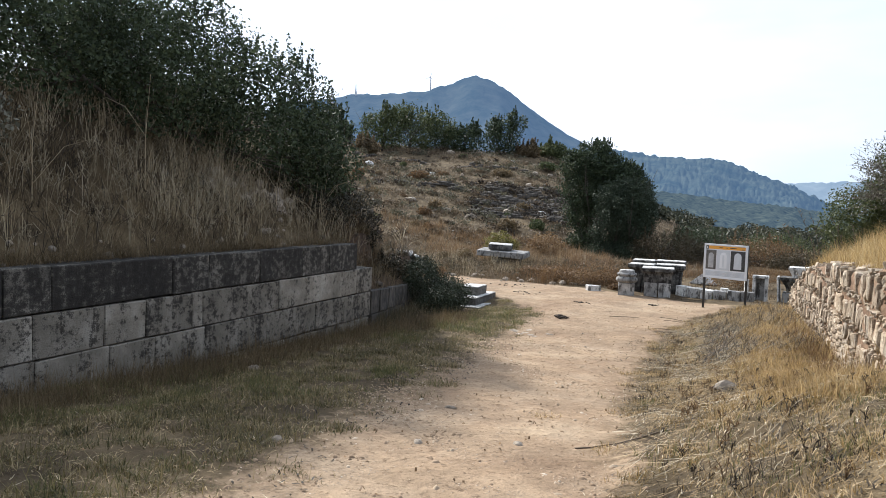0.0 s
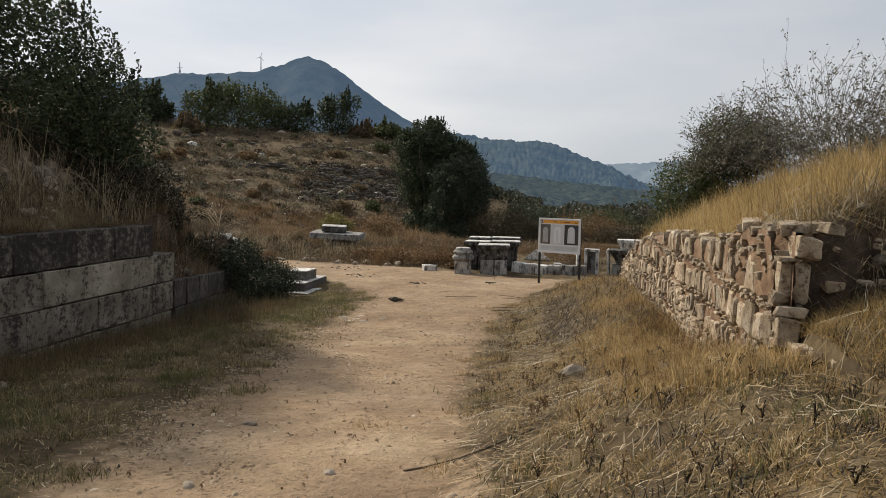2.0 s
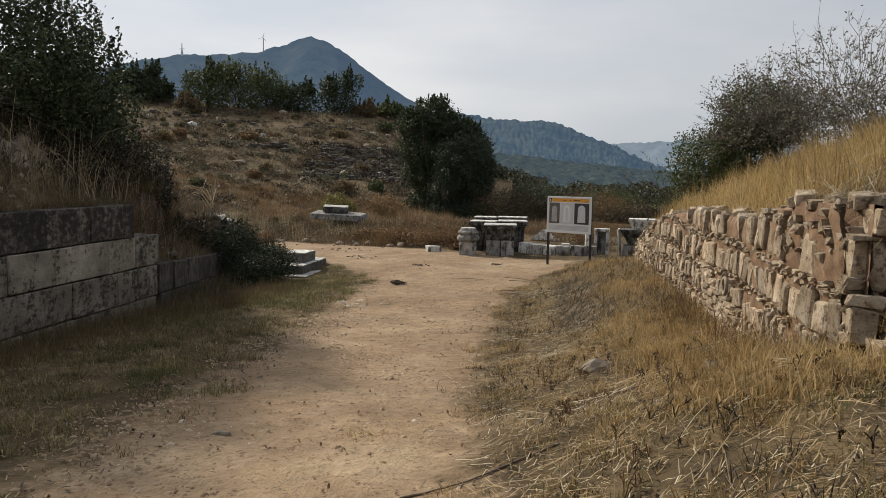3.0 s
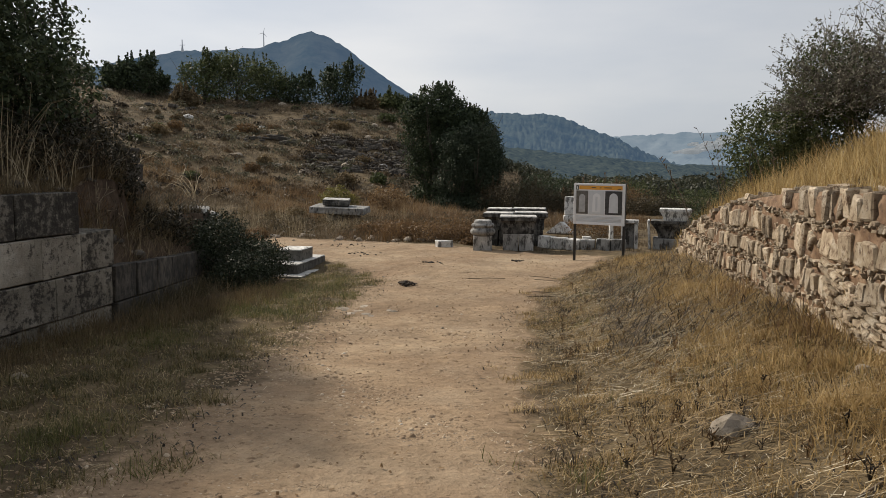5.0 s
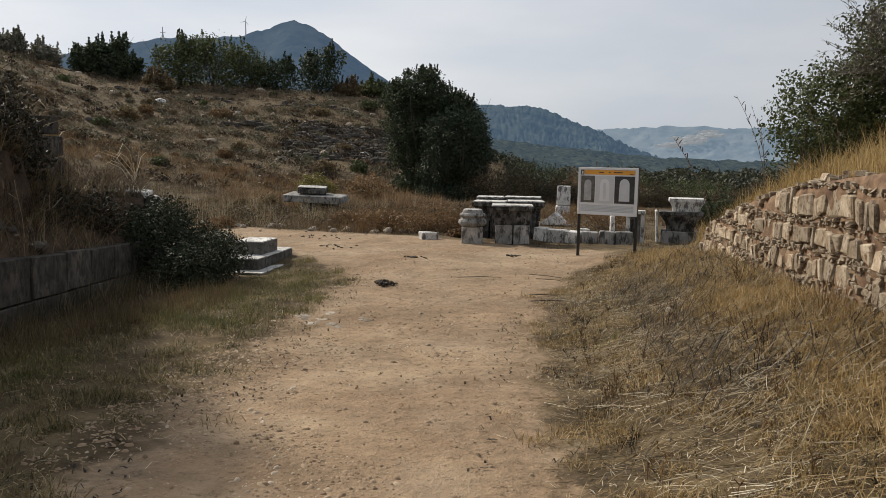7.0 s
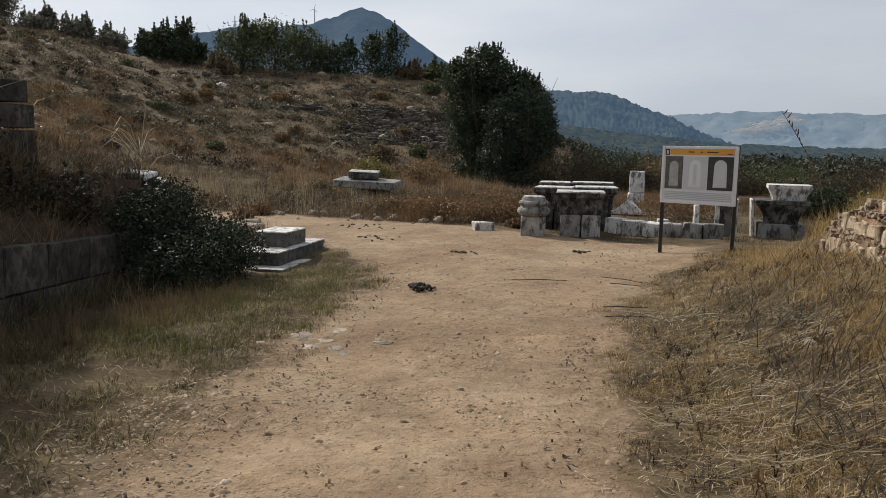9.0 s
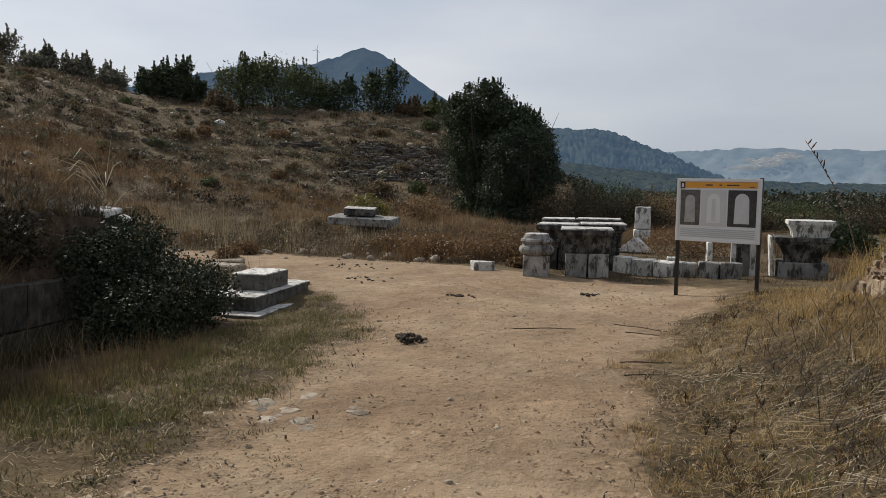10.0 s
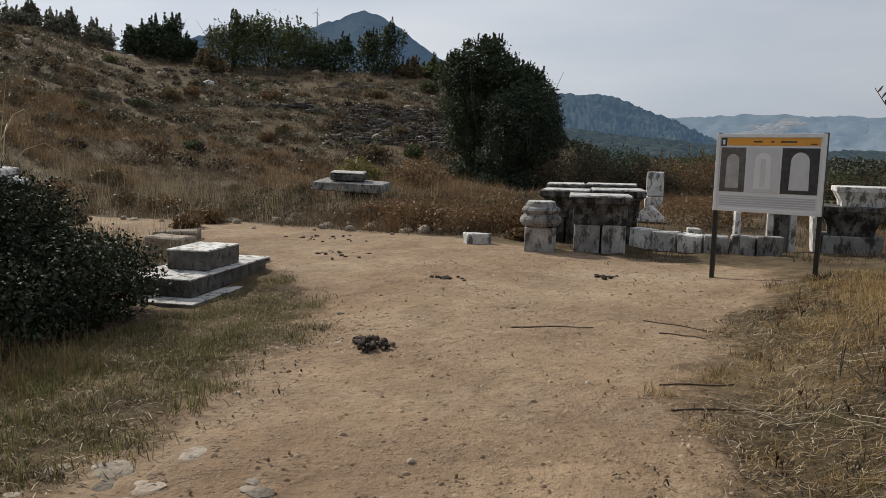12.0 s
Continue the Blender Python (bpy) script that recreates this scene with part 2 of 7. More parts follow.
M_GROUND = ground_mat()
M_LIMESTONE = wall_mat("weathered_limestone", (0.155, 0.14, 0.115), (0.255, 0.232, 0.192), (0.42, 0.39, 0.335), 0.535)
M_LIMESTONE_BLACK = wall_mat("blackened_grey_limestone", (0.085, 0.077, 0.066), (0.16, 0.147, 0.125), (0.26, 0.24, 0.205), 0.475)
M_RUBBLE = stone_mat("warm_rubble", (0.28, 0.21, 0.143), (0.43, 0.345, 0.245), (0.60, 0.53, 0.43), stain=0.9, stain_col=(0.13, 0.08, 0.05), scale=7, cover=0.52, bump=1.0, each=0.32)
M_MORTAR = stone_mat("earth_mortar", (0.10, 0.058, 0.035), (0.20, 0.125, 0.076), (0.33, 0.23, 0.15), stain=0.7, stain_col=(0.08, 0.055, 0.04), bump=0.9, scale=5)
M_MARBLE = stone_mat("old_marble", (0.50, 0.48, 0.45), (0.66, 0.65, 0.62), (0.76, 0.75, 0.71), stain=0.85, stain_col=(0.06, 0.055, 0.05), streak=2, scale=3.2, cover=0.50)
# Black lichen on marble; the shade of its fronts is in the dark too.
M_DARKSTONE = stone_mat("blackened_shaded_marble", (0.05, 0.047, 0.044), (0.115, 0.11, 0.10), (0.26, 0.25, 0.235), stain=0.93, stain_col=(0.014, 0.013, 0.012), streak=2, scale=3, cover=0.46)
M_EARTH = stone_mat("dark_earth", (0.05, 0.035, 0.025), (0.085, 0.06, 0.042), (0.13, 0.095, 0.065), stain=0.6, bump=1.0, scale=5)
M_FIELDSTONE = stone_mat("field_stone", (0.19, 0.155, 0.115), (0.31, 0.26, 0.20), (0.43, 0.37, 0.30), stain=0.5, scale=9, each=0.35)
M_BARK = stone_mat("bark", (0.05, 0.042, 0.035), (0.10, 0.085, 0.07), (0.17, 0.15, 0.125), stain=0.4, streak=4, scale=9)
M_DUNG = plain_mat("dung", (0.035, 0.027, 0.02), 0.9, 0.3, 30, 0.6)
M_STICK = plain_mat("dry_stick", (0.13, 0.095, 0.065), 0.85, 0.3, 20)
M_STRAW = leaf_mat("straw", [(0.2, (0.30, 0.235, 0.14)), (0.6, (0.46, 0.38, 0.25)), (0.9, (0.56, 0.49, 0.35))], 0.15)
M_TURF = leaf_mat("short_dry_grass", [(0.08, (0.055, 0.045, 0.022)), (0.35, (0.185, 0.135, 0.058)), (0.62, (0.36, 0.24, 0.10)), (0.95, (0.66, 0.52, 0.31))], 0.4, 2.0, 0.6, 0.62, 1.05)
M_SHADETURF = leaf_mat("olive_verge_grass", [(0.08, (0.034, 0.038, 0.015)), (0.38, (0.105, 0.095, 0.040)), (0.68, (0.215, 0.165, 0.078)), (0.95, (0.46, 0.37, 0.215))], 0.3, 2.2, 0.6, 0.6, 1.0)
# Stained dark limestone; the shade on these wall ends is in the colour too.
M_BLACKWALL = stone_mat("blackened_shaded_limestone", (0.045, 0.04, 0.034), (0.085, 0.075, 0.062), (0.15, 0.13, 0.11), stain=0.9, streak=1.5, scale=4, cover=0.47, bump=0.8)
M_GREENTURF = leaf_mat("green_tufts", [(0.15, (0.055, 0.070, 0.024)), (0.5, (0.135, 0.132, 0.048)), (0.9, (0.34, 0.275, 0.13))], 0.3, 0.8)
M_GOLD = leaf_mat("golden_grass", [(0.1, (0.15, 0.10, 0.045)), (0.4, (0.34, 0.235, 0.10)), (0.7, (0.50, 0.37, 0.17)), (0.95, (0.66, 0.53, 0.31))], 0.45, 0.7)
M_ORANGEGRASS = leaf_mat("orange_grass", [(0.1, (0.13, 0.082, 0.034)), (0.5, (0.37, 0.255, 0.112)), (0.9, (0.64, 0.49, 0.265))], 0.45, 1.2)
M_BROWN = leaf_mat("brown_weeds", [(0.1, (0.05, 0.040, 0.024)), (0.4, (0.115, 0.085, 0.046)), (0.7, (0.19, 0.138, 0.075)), (0.95, (0.32, 0.25, 0.15))], 0.3, 0.35)
M_FIELD = leaf_mat("field_weeds", [(0.1, (0.035, 0.027, 0.017)), (0.4, (0.082, 0.058, 0.033)), (0.7, (0.14, 0.10, 0.056)), (0.95, (0.24, 0.18, 0.11))], 0.25, 0.35)
M_FOOTGRASS = leaf_mat("foot_hill_grass", [(0.1, (0.075, 0.045, 0.024)), (0.4, (0.17, 0.105, 0.053)), (0.7, (0.28, 0.185, 0.098)), (0.95, (0.42, 0.315, 0.19))], 0.3, 0.3)
M_RUST = leaf_mat("rusty_scrub", [(0.1, (0.075, 0.05, 0.028)), (0.5, (0.16, 0.098, 0.05)), (0.9, (0.26, 0.16, 0.075))], 0.25, 0.6)
M_DEAD = leaf_mat("dead_weeds", [(0.1, (0.014, 0.011, 0.009)), (0.5, (0.04, 0.031, 0.022)), (0.9, (0.10, 0.077, 0.05))], 0.2, 1.2)
M_WOOD = leaf_mat("dull_wood_leaves", [(0.1, (0.018, 0.022, 0.015)), (0.5, (0.045, 0.05, 0.032)), (0.9, (0.10, 0.098, 0.06))], 0.2, 0.03)
M_HILL = leaf_mat("hill_grass", [(0.1, (0.045, 0.037, 0.026)), (0.4, (0.10, 0.078, 0.053)), (0.7, (0.19, 0.143, 0.092)), (0.95, (0.33, 0.265, 0.18))], 0.3, 0.10, 0.6, 0.7, 1.0)
M_BANKWEED = leaf_mat("bank_weeds", [(0.1, (0.06, 0.047, 0.03)), (0.4, (0.15, 0.115, 0.068)), (0.7, (0.26, 0.20, 0.12)), (0.95, (0.42, 0.34, 0.22))], 0.35, 0.35, 0.6, 0.7, 0.9)
M_DARKWEED = leaf_mat("dark_weeds", [(0.1, (0.028, 0.026, 0.014)), (0.5, (0.07, 0.062, 0.032)), (0.9, (0.17, 0.135, 0.075))], 0.25, 0.9)
M_SCRUB = leaf_mat("brown_scrub", [(0.1, (0.05, 0.04, 0.027)), (0.5, (0.125, 0.092, 0.058)), (0.9, (0.23, 0.175, 0.115))], 0.25, 0.2)
M_HILLGREEN = leaf_mat("hill_scrub_leaves", [(0.1, (0.05, 0.05, 0.033)), (0.5, (0.105, 0.10, 0.066)), (0.9, (0.19, 0.17, 0.115))], 0.25, 0.2)
M_DIM = leaf_mat("dim_autumn_leaves", [(0.1, (0.03, 0.028, 0.018)), (0.5, (0.07, 0.056, 0.032)), (0.9, (0.13, 0.098, 0.055))], 0.25, 0.25)
# Dark stone: the shadows in the terrace rows are put into the colour.
M_TERRACE = stone_mat("terrace_stone", (0.045, 0.04, 0.034), (0.085, 0.075, 0.063), (0.17, 0.15, 0.125), stain=0.7, scale=5, each=0.4)
M_OAK = leaf_mat("evergreen_leaves", [(0.1, (0.022, 0.032, 0.018)), (0.5, (0.045, 0.063, 0.032)), (0.9, (0.095, 0.118, 0.06))], 0.2, 0.9)
M_OAK_GREY = leaf_mat("grey_green_leaves", [(0.1, (0.035, 0.048, 0.02)), (0.5, (0.07, 0.088, 0.035)), (0.9, (0.14, 0.15, 0.065))], 0.25, 0.5)
M_BRAMBLE_BROWN = leaf_mat("brown_bramble", [(0.1, (0.014, 0.014, 0.009)), (0.55, (0.036, 0.033, 0.021)), (0.85, (0.085, 0.07, 0.043)), (0.97, (0.18, 0.14, 0.09))], 0.15, 1.5)
M_OAK_BLUE = leaf_mat("blue_green_leaves", [(0.1, (0.022, 0.033, 0.020)), (0.5, (0.044, 0.060, 0.036)), (0.9, (0.085, 0.105, 0.066))], 0.2, 0.6)
# The palest step paints glints on a few of the dark leaves.
M_BRAMBLE = leaf_mat("bramble_leaves", [(0.1, (0.012, 0.018, 0.010)), (0.6, (0.03, 0.04, 0.02)), (0.85, (0.07, 0.08, 0.05)), (0.97, (0.13, 0.13, 0.10))], 0.1, 1.5)
M_THORN = leaf_mat("sparse_thorn_leaves", [(0.1, (0.07, 0.068, 0.05)), (0.5, (0.17, 0.165, 0.12)), (0.9, (0.36, 0.35, 0.29))], 0.25, 1.0)
M_YELLOW = leaf_mat("yellow_green_leaves", [(0.1, (0.08, 0.08, 0.024)), (0.5, (0.16, 0.145, 0.045)), (0.9, (0.28, 0.235, 0.085))], 0.3, 1.5)
M_BOARD = plain_mat("sign_white", (0.74, 0.75, 0.76), 0.45, 0.05, 5, 0.02)
M_POST = plain_mat("black_steel", (0.018, 0.017, 0.016), 0.5, 0.2, 20)
M_ORANGE = plain_mat("orange_print", (0.75, 0.36, 0.06), 0.45, 0.06, 6, 0.0)
M_PRINT_DARK = plain_mat("dark_print", (0.05, 0.05, 0.05), 0.45, 0.5, 14, 0.0)
M_PRINT_BROWN = plain_mat("brown_grey_print", (0.12, 0.112, 0.10), 0.45, 0.5, 12, 0.0)
M_PRINT_GREY = plain_mat("grey_print", (0.40, 0.40, 0.40), 0.45, 0.25, 9, 0.0)
M_PRINT_LIGHT = plain_mat("light_print", (0.60, 0.62, 0.64), 0.45, 0.06, 9, 0.0)
M_PRINT_TEXT = plain_mat("text_print", (0.52, 0.55, 0.58), 0.45, 0.05, 9, 0.0)
# Blue haze is painted into these far slopes as their own emission.
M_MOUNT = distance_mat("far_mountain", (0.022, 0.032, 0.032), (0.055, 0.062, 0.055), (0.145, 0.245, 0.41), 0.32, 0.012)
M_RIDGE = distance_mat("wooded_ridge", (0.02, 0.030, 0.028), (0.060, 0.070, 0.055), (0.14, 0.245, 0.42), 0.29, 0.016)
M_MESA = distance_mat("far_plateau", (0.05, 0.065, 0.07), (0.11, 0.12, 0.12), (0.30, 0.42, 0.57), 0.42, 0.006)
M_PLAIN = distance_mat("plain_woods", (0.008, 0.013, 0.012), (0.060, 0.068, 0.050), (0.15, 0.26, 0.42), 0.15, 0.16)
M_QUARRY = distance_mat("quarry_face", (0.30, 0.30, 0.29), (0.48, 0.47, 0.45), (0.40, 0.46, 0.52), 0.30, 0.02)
M_MAST = plain_mat("pale_mast", (0.5, 0.52, 0.55), 0.6, 0.05, 1)

# ---- ground: one sheet to the horizon ----
def smooth(a, b, v):
    s = np.clip((v - a) / (b - a), 0, 1)
    return s * s * (3 - 2 * s)


def table(v, *pairs):
    return np.interp(v, [p[0] for p in pairs], [p[1] for p in pairs])


def wave(x, y, k, seed=0.0):
    """Cheap smooth noise from a few sines, about -1 to 1."""
    a = np.sin(k * x * 1.00 + 1.3 * np.sin(k * y * 0.71 + seed) + seed * 2.1)
    b = np.sin(k * y * 1.13 + 1.7 * np.sin(k * x * 0.63 - seed) + seed)
    c = np.sin(k * 1.9 * (x + y) + 2.0 * np.sin(k * 0.9 * (x - y)) + seed * 0.7)
    return (a + b + 0.6 * c) / 2.6


R_FACE, L_FACE = 1.64, -6.97


def right_top(y):
    return table(y, (7.6, 1.42), (9.1, 1.40), (10.4, 1.16), (13, 1.13), (14.3, 1.07), (16.3, 0.9), (19, 0.55), (21.7, -0.05), (22.6, -0.45), (26, -0.8))


def height(x, y):
    x, y = np.asarray(x, float), np.asarray(y, float)
    lane = table(y, (-40, 2.2), (-20, 1.7), (0, 0.36), (4, -0.03), (7.7, -0.39), (10.2, -0.6), (12, -0.78), (14.4, -1.0), (16, -1.06),
                 (20, -1.10), (24, -1.10), (28, -1.15), (33, -1.4), (55, -1.65), (120, -2.5), (400, -5), (3000, -8))
    z = lane
    # verge up to the rubble wall
    rise = table(y, (-5, 0.7), (6, 0.78), (7, 0.85), (8.6, 0.62), (11, 0.55), (14, 0.72), (17.7, 0.66), (20, 0.62), (22, 0.42), (24.5, 0.22), (28, 0.0))
    lip = table(y, (0, 0.55), (3, 0.1), (7, -1.1))
    z = z + rise * smooth(0, 1, (x - lip) / (1.45 - lip))
    # mound behind the rubble wall; a cut edge of earth where the wall has fallen
    cut = 8.05 + 0.12 * np.sin(x * 2.3) + 0.25 * smooth(2.2, 4, x)
    behind = right_top(y) - 0.04 + 0.46 * np.clip(x - 1.95, 0, 1.9) + 0.15 * np.clip(x - 3.85, 0, 4) - 0.02 * np.clip(x - 7.8, 0, 40)
    near = z + 0.14 * np.clip(x - 1.6, 0, 6) + table(x, (1.7, 0.14), (1.95, 0.30), (2.4, 0.40), (2.75, 0.62), (4, 0.62), (6, 0.2)) * smooth(5.6, 7.7, y)
    up = smooth(-0.04, 0.30, y - cut)
    mound = near * (1 - up) + np.maximum(behind, near) * up
    fade = 1 - smooth(22.0, 27.0, y)
    z = np.where(x > 1.8, mound * fade + z * (1 - fade), z)
    # left: the foot of the ashlar wall, then the bank above it
    foot = table(y, (0, 0.1), (6, -0.42), (9, -0.62), (11, -0.70), (14, -0.84), (17, -1.08), (20, -1.26), (22, -1.33), (24, -1.2), (27, -1.15), (40, -1.45))
    s = smooth(-3.8, -6.3, x)
    z = z * (1 - s) + foot * s * (y < 40) + z * s * (y >= 40)
    top = table(y, (0, 1.05), (13.5, 0.88), (14.6, 1.0), (15.6, 1.12), (16.4, 1.0), (17.2, 0.6), (18.5, 0.36), (20, 0.28), (21.3, 0.15), (22.6, -0.9), (24, -1.2))
    edge = table(y, (13.4, -7.2), (13.9, -7.35), (14.6, -7.75), (16.3, -8.1), (17.2, -8.8), (30, -9.0))
    slope = table(y, (12, 0.78), (16, 0.6), (18.4, 0.4), (19, 0.10), (23, 0.03))
    bank = top + slope * np.clip(edge - 0.3 - x, 0, 3.2) + 0.15 * slope * np.clip(-10.7 - x, 0, 14)
    gone = 1 - smooth(21.2, 23.2, y - 0.25 * np.clip(-9.5 - x, 0, 12))
    bank = foot + (bank - foot) * gone
    z = np.where(x < edge, np.maximum(bank, foot), z)
    back = -7.10 - 0.26 * np.clip(y - 14.2, 0, 6)
    shelf = -0.10 - 0.075 * np.clip(y - 14.2, 0, 6) + 1.3 * np.clip(back - 0.02 - x, 0, 0.8)
    z = np.where((x < back) & (y > 13.7) & (y < 19.6), np.maximum(z, np.minimum(shelf, top)), z)
    # hillside across the field
    dx, dy = x + 1.7, y - 11.8
    d, az_ = np.hypot(dx, dy), np.degrees(np.arctan2(dx, dy))
    crest = table(az_, (-100, 8.0), (-60, 8.2), (-45, 7.5), (-41, 7.2), (-36, 5.9), (-29, 5.35), (-22, 5.4), (-15, 5.1), (-12, 4.3), (-8.5, 2.0), (-5, 0.2), (-3, -0.4))
    zc = 0.8 + 98 * np.tan(np.radians(crest))
    start = table(az_, (-70, 22), (-45, 30), (-30, 38), (-15, 43), (-5, 50))
    t = np.clip((d - start) / (98 - start), 0, 1)
    rise2 = (0.55 * t + 0.45 * t * t * (3 - 2 * t)) * (d < 98) + (d >= 98) * (1 - 0.6 * smooth(110, 320, d))
    hill = np.where((np.abs(az_) < 100) & (crest > -0.3), np.maximum(zc - z, 0) * rise2, 0)
    z = z + hill * (y > 5)
    rough = 0.03 + 0.9 * smooth(0.3, 6, hill)
    z = z + rough * 0.30 * wave(x, y, 0.9, 2.0) + rough * 0.35 * wave(x, y, 0.33, 5.0) + 0.012 * wave(x, y, 4.1, 1.0) + 0.008 * wave(x, y, 9.0, 3.0)
    turf = (1 - lane_mask(x, y)) * (np.abs(x + 2) < 7) * (y < 30)
    z = z + turf * (0.022 * wave(x, y, 5.3, 8.0) + 0.014 * wave(x, y, 12.0, 6.0))
    return z


def lane_mask(x, y):
    """1 on the trodden earth, 0 on the turf."""
    x, y = np.asarray(x, float), np.asarray(y, float)
    le = table(y, (-5, -2.6), (3.8, -2.75), (6.7, -3.25), (10.6, -3.75), (14, -4.3), (17, -4.65), (20, -4.95), (22, -5.6), (23.5, -6.6), (25, -8.2), (27, -14), (30, -20))
    re = table(y, (-5, 0.0), (5, -0.40), (7.3, -0.72), (11.8, -1.2), (17.5, -1.33), (20, -1.1), (21.5, -0.8), (23.4, 0.2), (25.2, 0.3), (26.2, -1.2), (27.4, -3.4), (28.4, -5.0), (29.2, -7), (30.2, -12))
    m = np.minimum(x - le, re - x)
    m = np.where(y > 30.2, -1.0, m)
    return np.clip(0.5 + m * 0.85, 0, 1)


def axis(lo, hi, step, far, grow=1.09):
    a = list(np.arange(lo, hi, step))
    s, v = step, a[-1]
    while v < far:
        s *= grow
        v += s
        a.append(v)
    s, v, b = step, lo, []
    while v > -far:
        s *= grow
        v -= s
        b.append(v)
    return np.array(b[::-1] + a)


def add_mesh(name, verts, faces, material, parent=None, smooth_it=False):
    """One mesh object from arrays of places and of equal-sided faces."""
    me = bpy.data.meshes.new(name)
    verts, faces = np.asarray(verts, np.float32), np.asarray(faces, np.int32)
    k = faces.shape[1]
    me.vertices.add(len(verts))
    me.vertices.foreach_set("co", verts.ravel())
    me.loops.add(faces.size)
    me.loops.foreach_set("vertex_index", faces.ravel())
    me.polygons.add(len(faces))
    me.polygons.foreach_set("loop_start", np.arange(0, faces.size, k, dtype=np.int32))
    if smooth_it:
        me.polygons.foreach_set("use_smooth", np.ones(len(faces), bool))
    me.update(calc_edges=True)
    me.materials.append(material)
    ob = new(name, me)
    ob.parent = parent
    return ob


gx, gy = axis(-8.6, 3.2, 0.11, 4200), axis(0.5, 26, 0.12, 4200, 1.06)
XX, YY = np.meshgrid(gx, gy)
ZZ = height(XX, YY)
nx, ny = len(gx), len(gy)
ii = (np.arange(ny - 1)[:, None] * nx + np.arange(nx - 1)).ravel()
ground = add_mesh("ground", np.stack([XX.ravel(), YY.ravel(), ZZ.ravel()], 1), np.stack([ii, ii + 1, ii + nx + 1, ii + nx], 1), M_GROUND, smooth_it=True)
att = ground.data.attributes.new("path", "FLOAT", "POINT")
att.data.foreach_set("value", lane_mask(XX, YY).ravel().astype(np.float32))
soil = (XX > 1.7) * smooth(7.6, 7.9, YY) * (1 - smooth(8.12, 8.34, YY)) + (XX < -7.1) * (XX > -9.1) * smooth(13.5, 14.2, YY) * (1 - smooth(20.5, 21.5, YY))
att = ground.data.attributes.new("soil", "FLOAT", "POINT")
att.data.foreach_set("value", np.clip(soil, 0, 1).ravel().astype(np.float32))
tagged(ground, "dry grassy ground with a trodden pale earth path", "ground", kind="structure")


# ---- the distance ----
def ridge(name, dist, depth, profile, material, label, base=-12.0, rows=26, jag=0.02, cols=260):
    """A mountain side that climbs to a skyline given as (bearing, elevation) in degrees seen from the lane."""
    a0, a1 = profile[0][0], profile[-1][0]
    az_ = np.linspace(a0, a1, cols)
    e = table(az_, *profile)
    rng = np.random.default_rng(len(name))
    skyline = dist * np.tan(np.radians(e))
    trees = dist * 0.0013 * np.convolve(rng.normal(size=cols), np.ones(3) / 2, "same")
    v = []
    for r in range(rows):
        f = r / (rows - 1)
        dd = dist - depth * (1 - f)
        zz = base + (skyline - base) * (f ** 1.25) + trees * (f == 1) + (rng.normal(size=cols) * dist * 0.0012 if 0 < r < rows - 1 else 0)
        side = 1 + 0.035 * np.sin(az_ * 0.9 + 3 * f) * np.sin(math.pi * f) + 0.012 * np.sin(az_ * 2.3 - 7 * f) * np.sin(math.pi * f)
        spur = jag * dist * np.sin(math.pi * f) * (np.sin(az_ * 1.3 + 6 * f) + 0.5 * np.sin(az_ * 2.9 + 1.0 - 9 * f)) * 0.12
        dist_r = dd * 1.0 + depth * 0.12 * (side - 1) * 8
        v.append(np.stack([-1 + dist_r * np.sin(np.radians(az_)), 6 + dist_r * np.cos(np.radians(az_)), zz + spur * (1 - f)], 1))
    v = np.concatenate(v)
    q = (np.arange(rows - 1)[:, None] * cols + np.arange(cols - 1)).ravel()
    ob = add_mesh(name, v, np.stack([q, q + 1, q + cols + 1, q + cols], 1), material, smooth_it=True)
    return tagged(ob, label, "mountain", kind="structure")


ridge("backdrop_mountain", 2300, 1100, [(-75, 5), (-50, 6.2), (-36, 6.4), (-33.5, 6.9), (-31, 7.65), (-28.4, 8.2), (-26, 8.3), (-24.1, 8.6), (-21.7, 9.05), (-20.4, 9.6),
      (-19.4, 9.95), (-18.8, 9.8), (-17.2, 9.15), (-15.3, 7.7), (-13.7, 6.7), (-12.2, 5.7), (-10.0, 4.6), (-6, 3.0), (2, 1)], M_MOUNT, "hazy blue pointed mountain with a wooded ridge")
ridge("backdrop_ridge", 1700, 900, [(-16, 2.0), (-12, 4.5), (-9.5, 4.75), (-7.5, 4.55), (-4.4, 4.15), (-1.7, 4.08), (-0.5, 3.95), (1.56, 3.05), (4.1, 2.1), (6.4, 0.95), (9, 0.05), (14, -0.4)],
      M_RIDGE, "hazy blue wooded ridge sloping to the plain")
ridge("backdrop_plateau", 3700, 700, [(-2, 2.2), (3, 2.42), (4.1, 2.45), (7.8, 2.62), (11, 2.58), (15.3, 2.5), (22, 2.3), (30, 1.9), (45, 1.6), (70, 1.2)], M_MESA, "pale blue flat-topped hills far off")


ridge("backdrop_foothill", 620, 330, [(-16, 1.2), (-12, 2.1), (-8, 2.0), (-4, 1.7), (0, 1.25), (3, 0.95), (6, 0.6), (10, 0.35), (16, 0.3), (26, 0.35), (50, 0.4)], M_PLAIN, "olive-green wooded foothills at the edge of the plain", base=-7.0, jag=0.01)


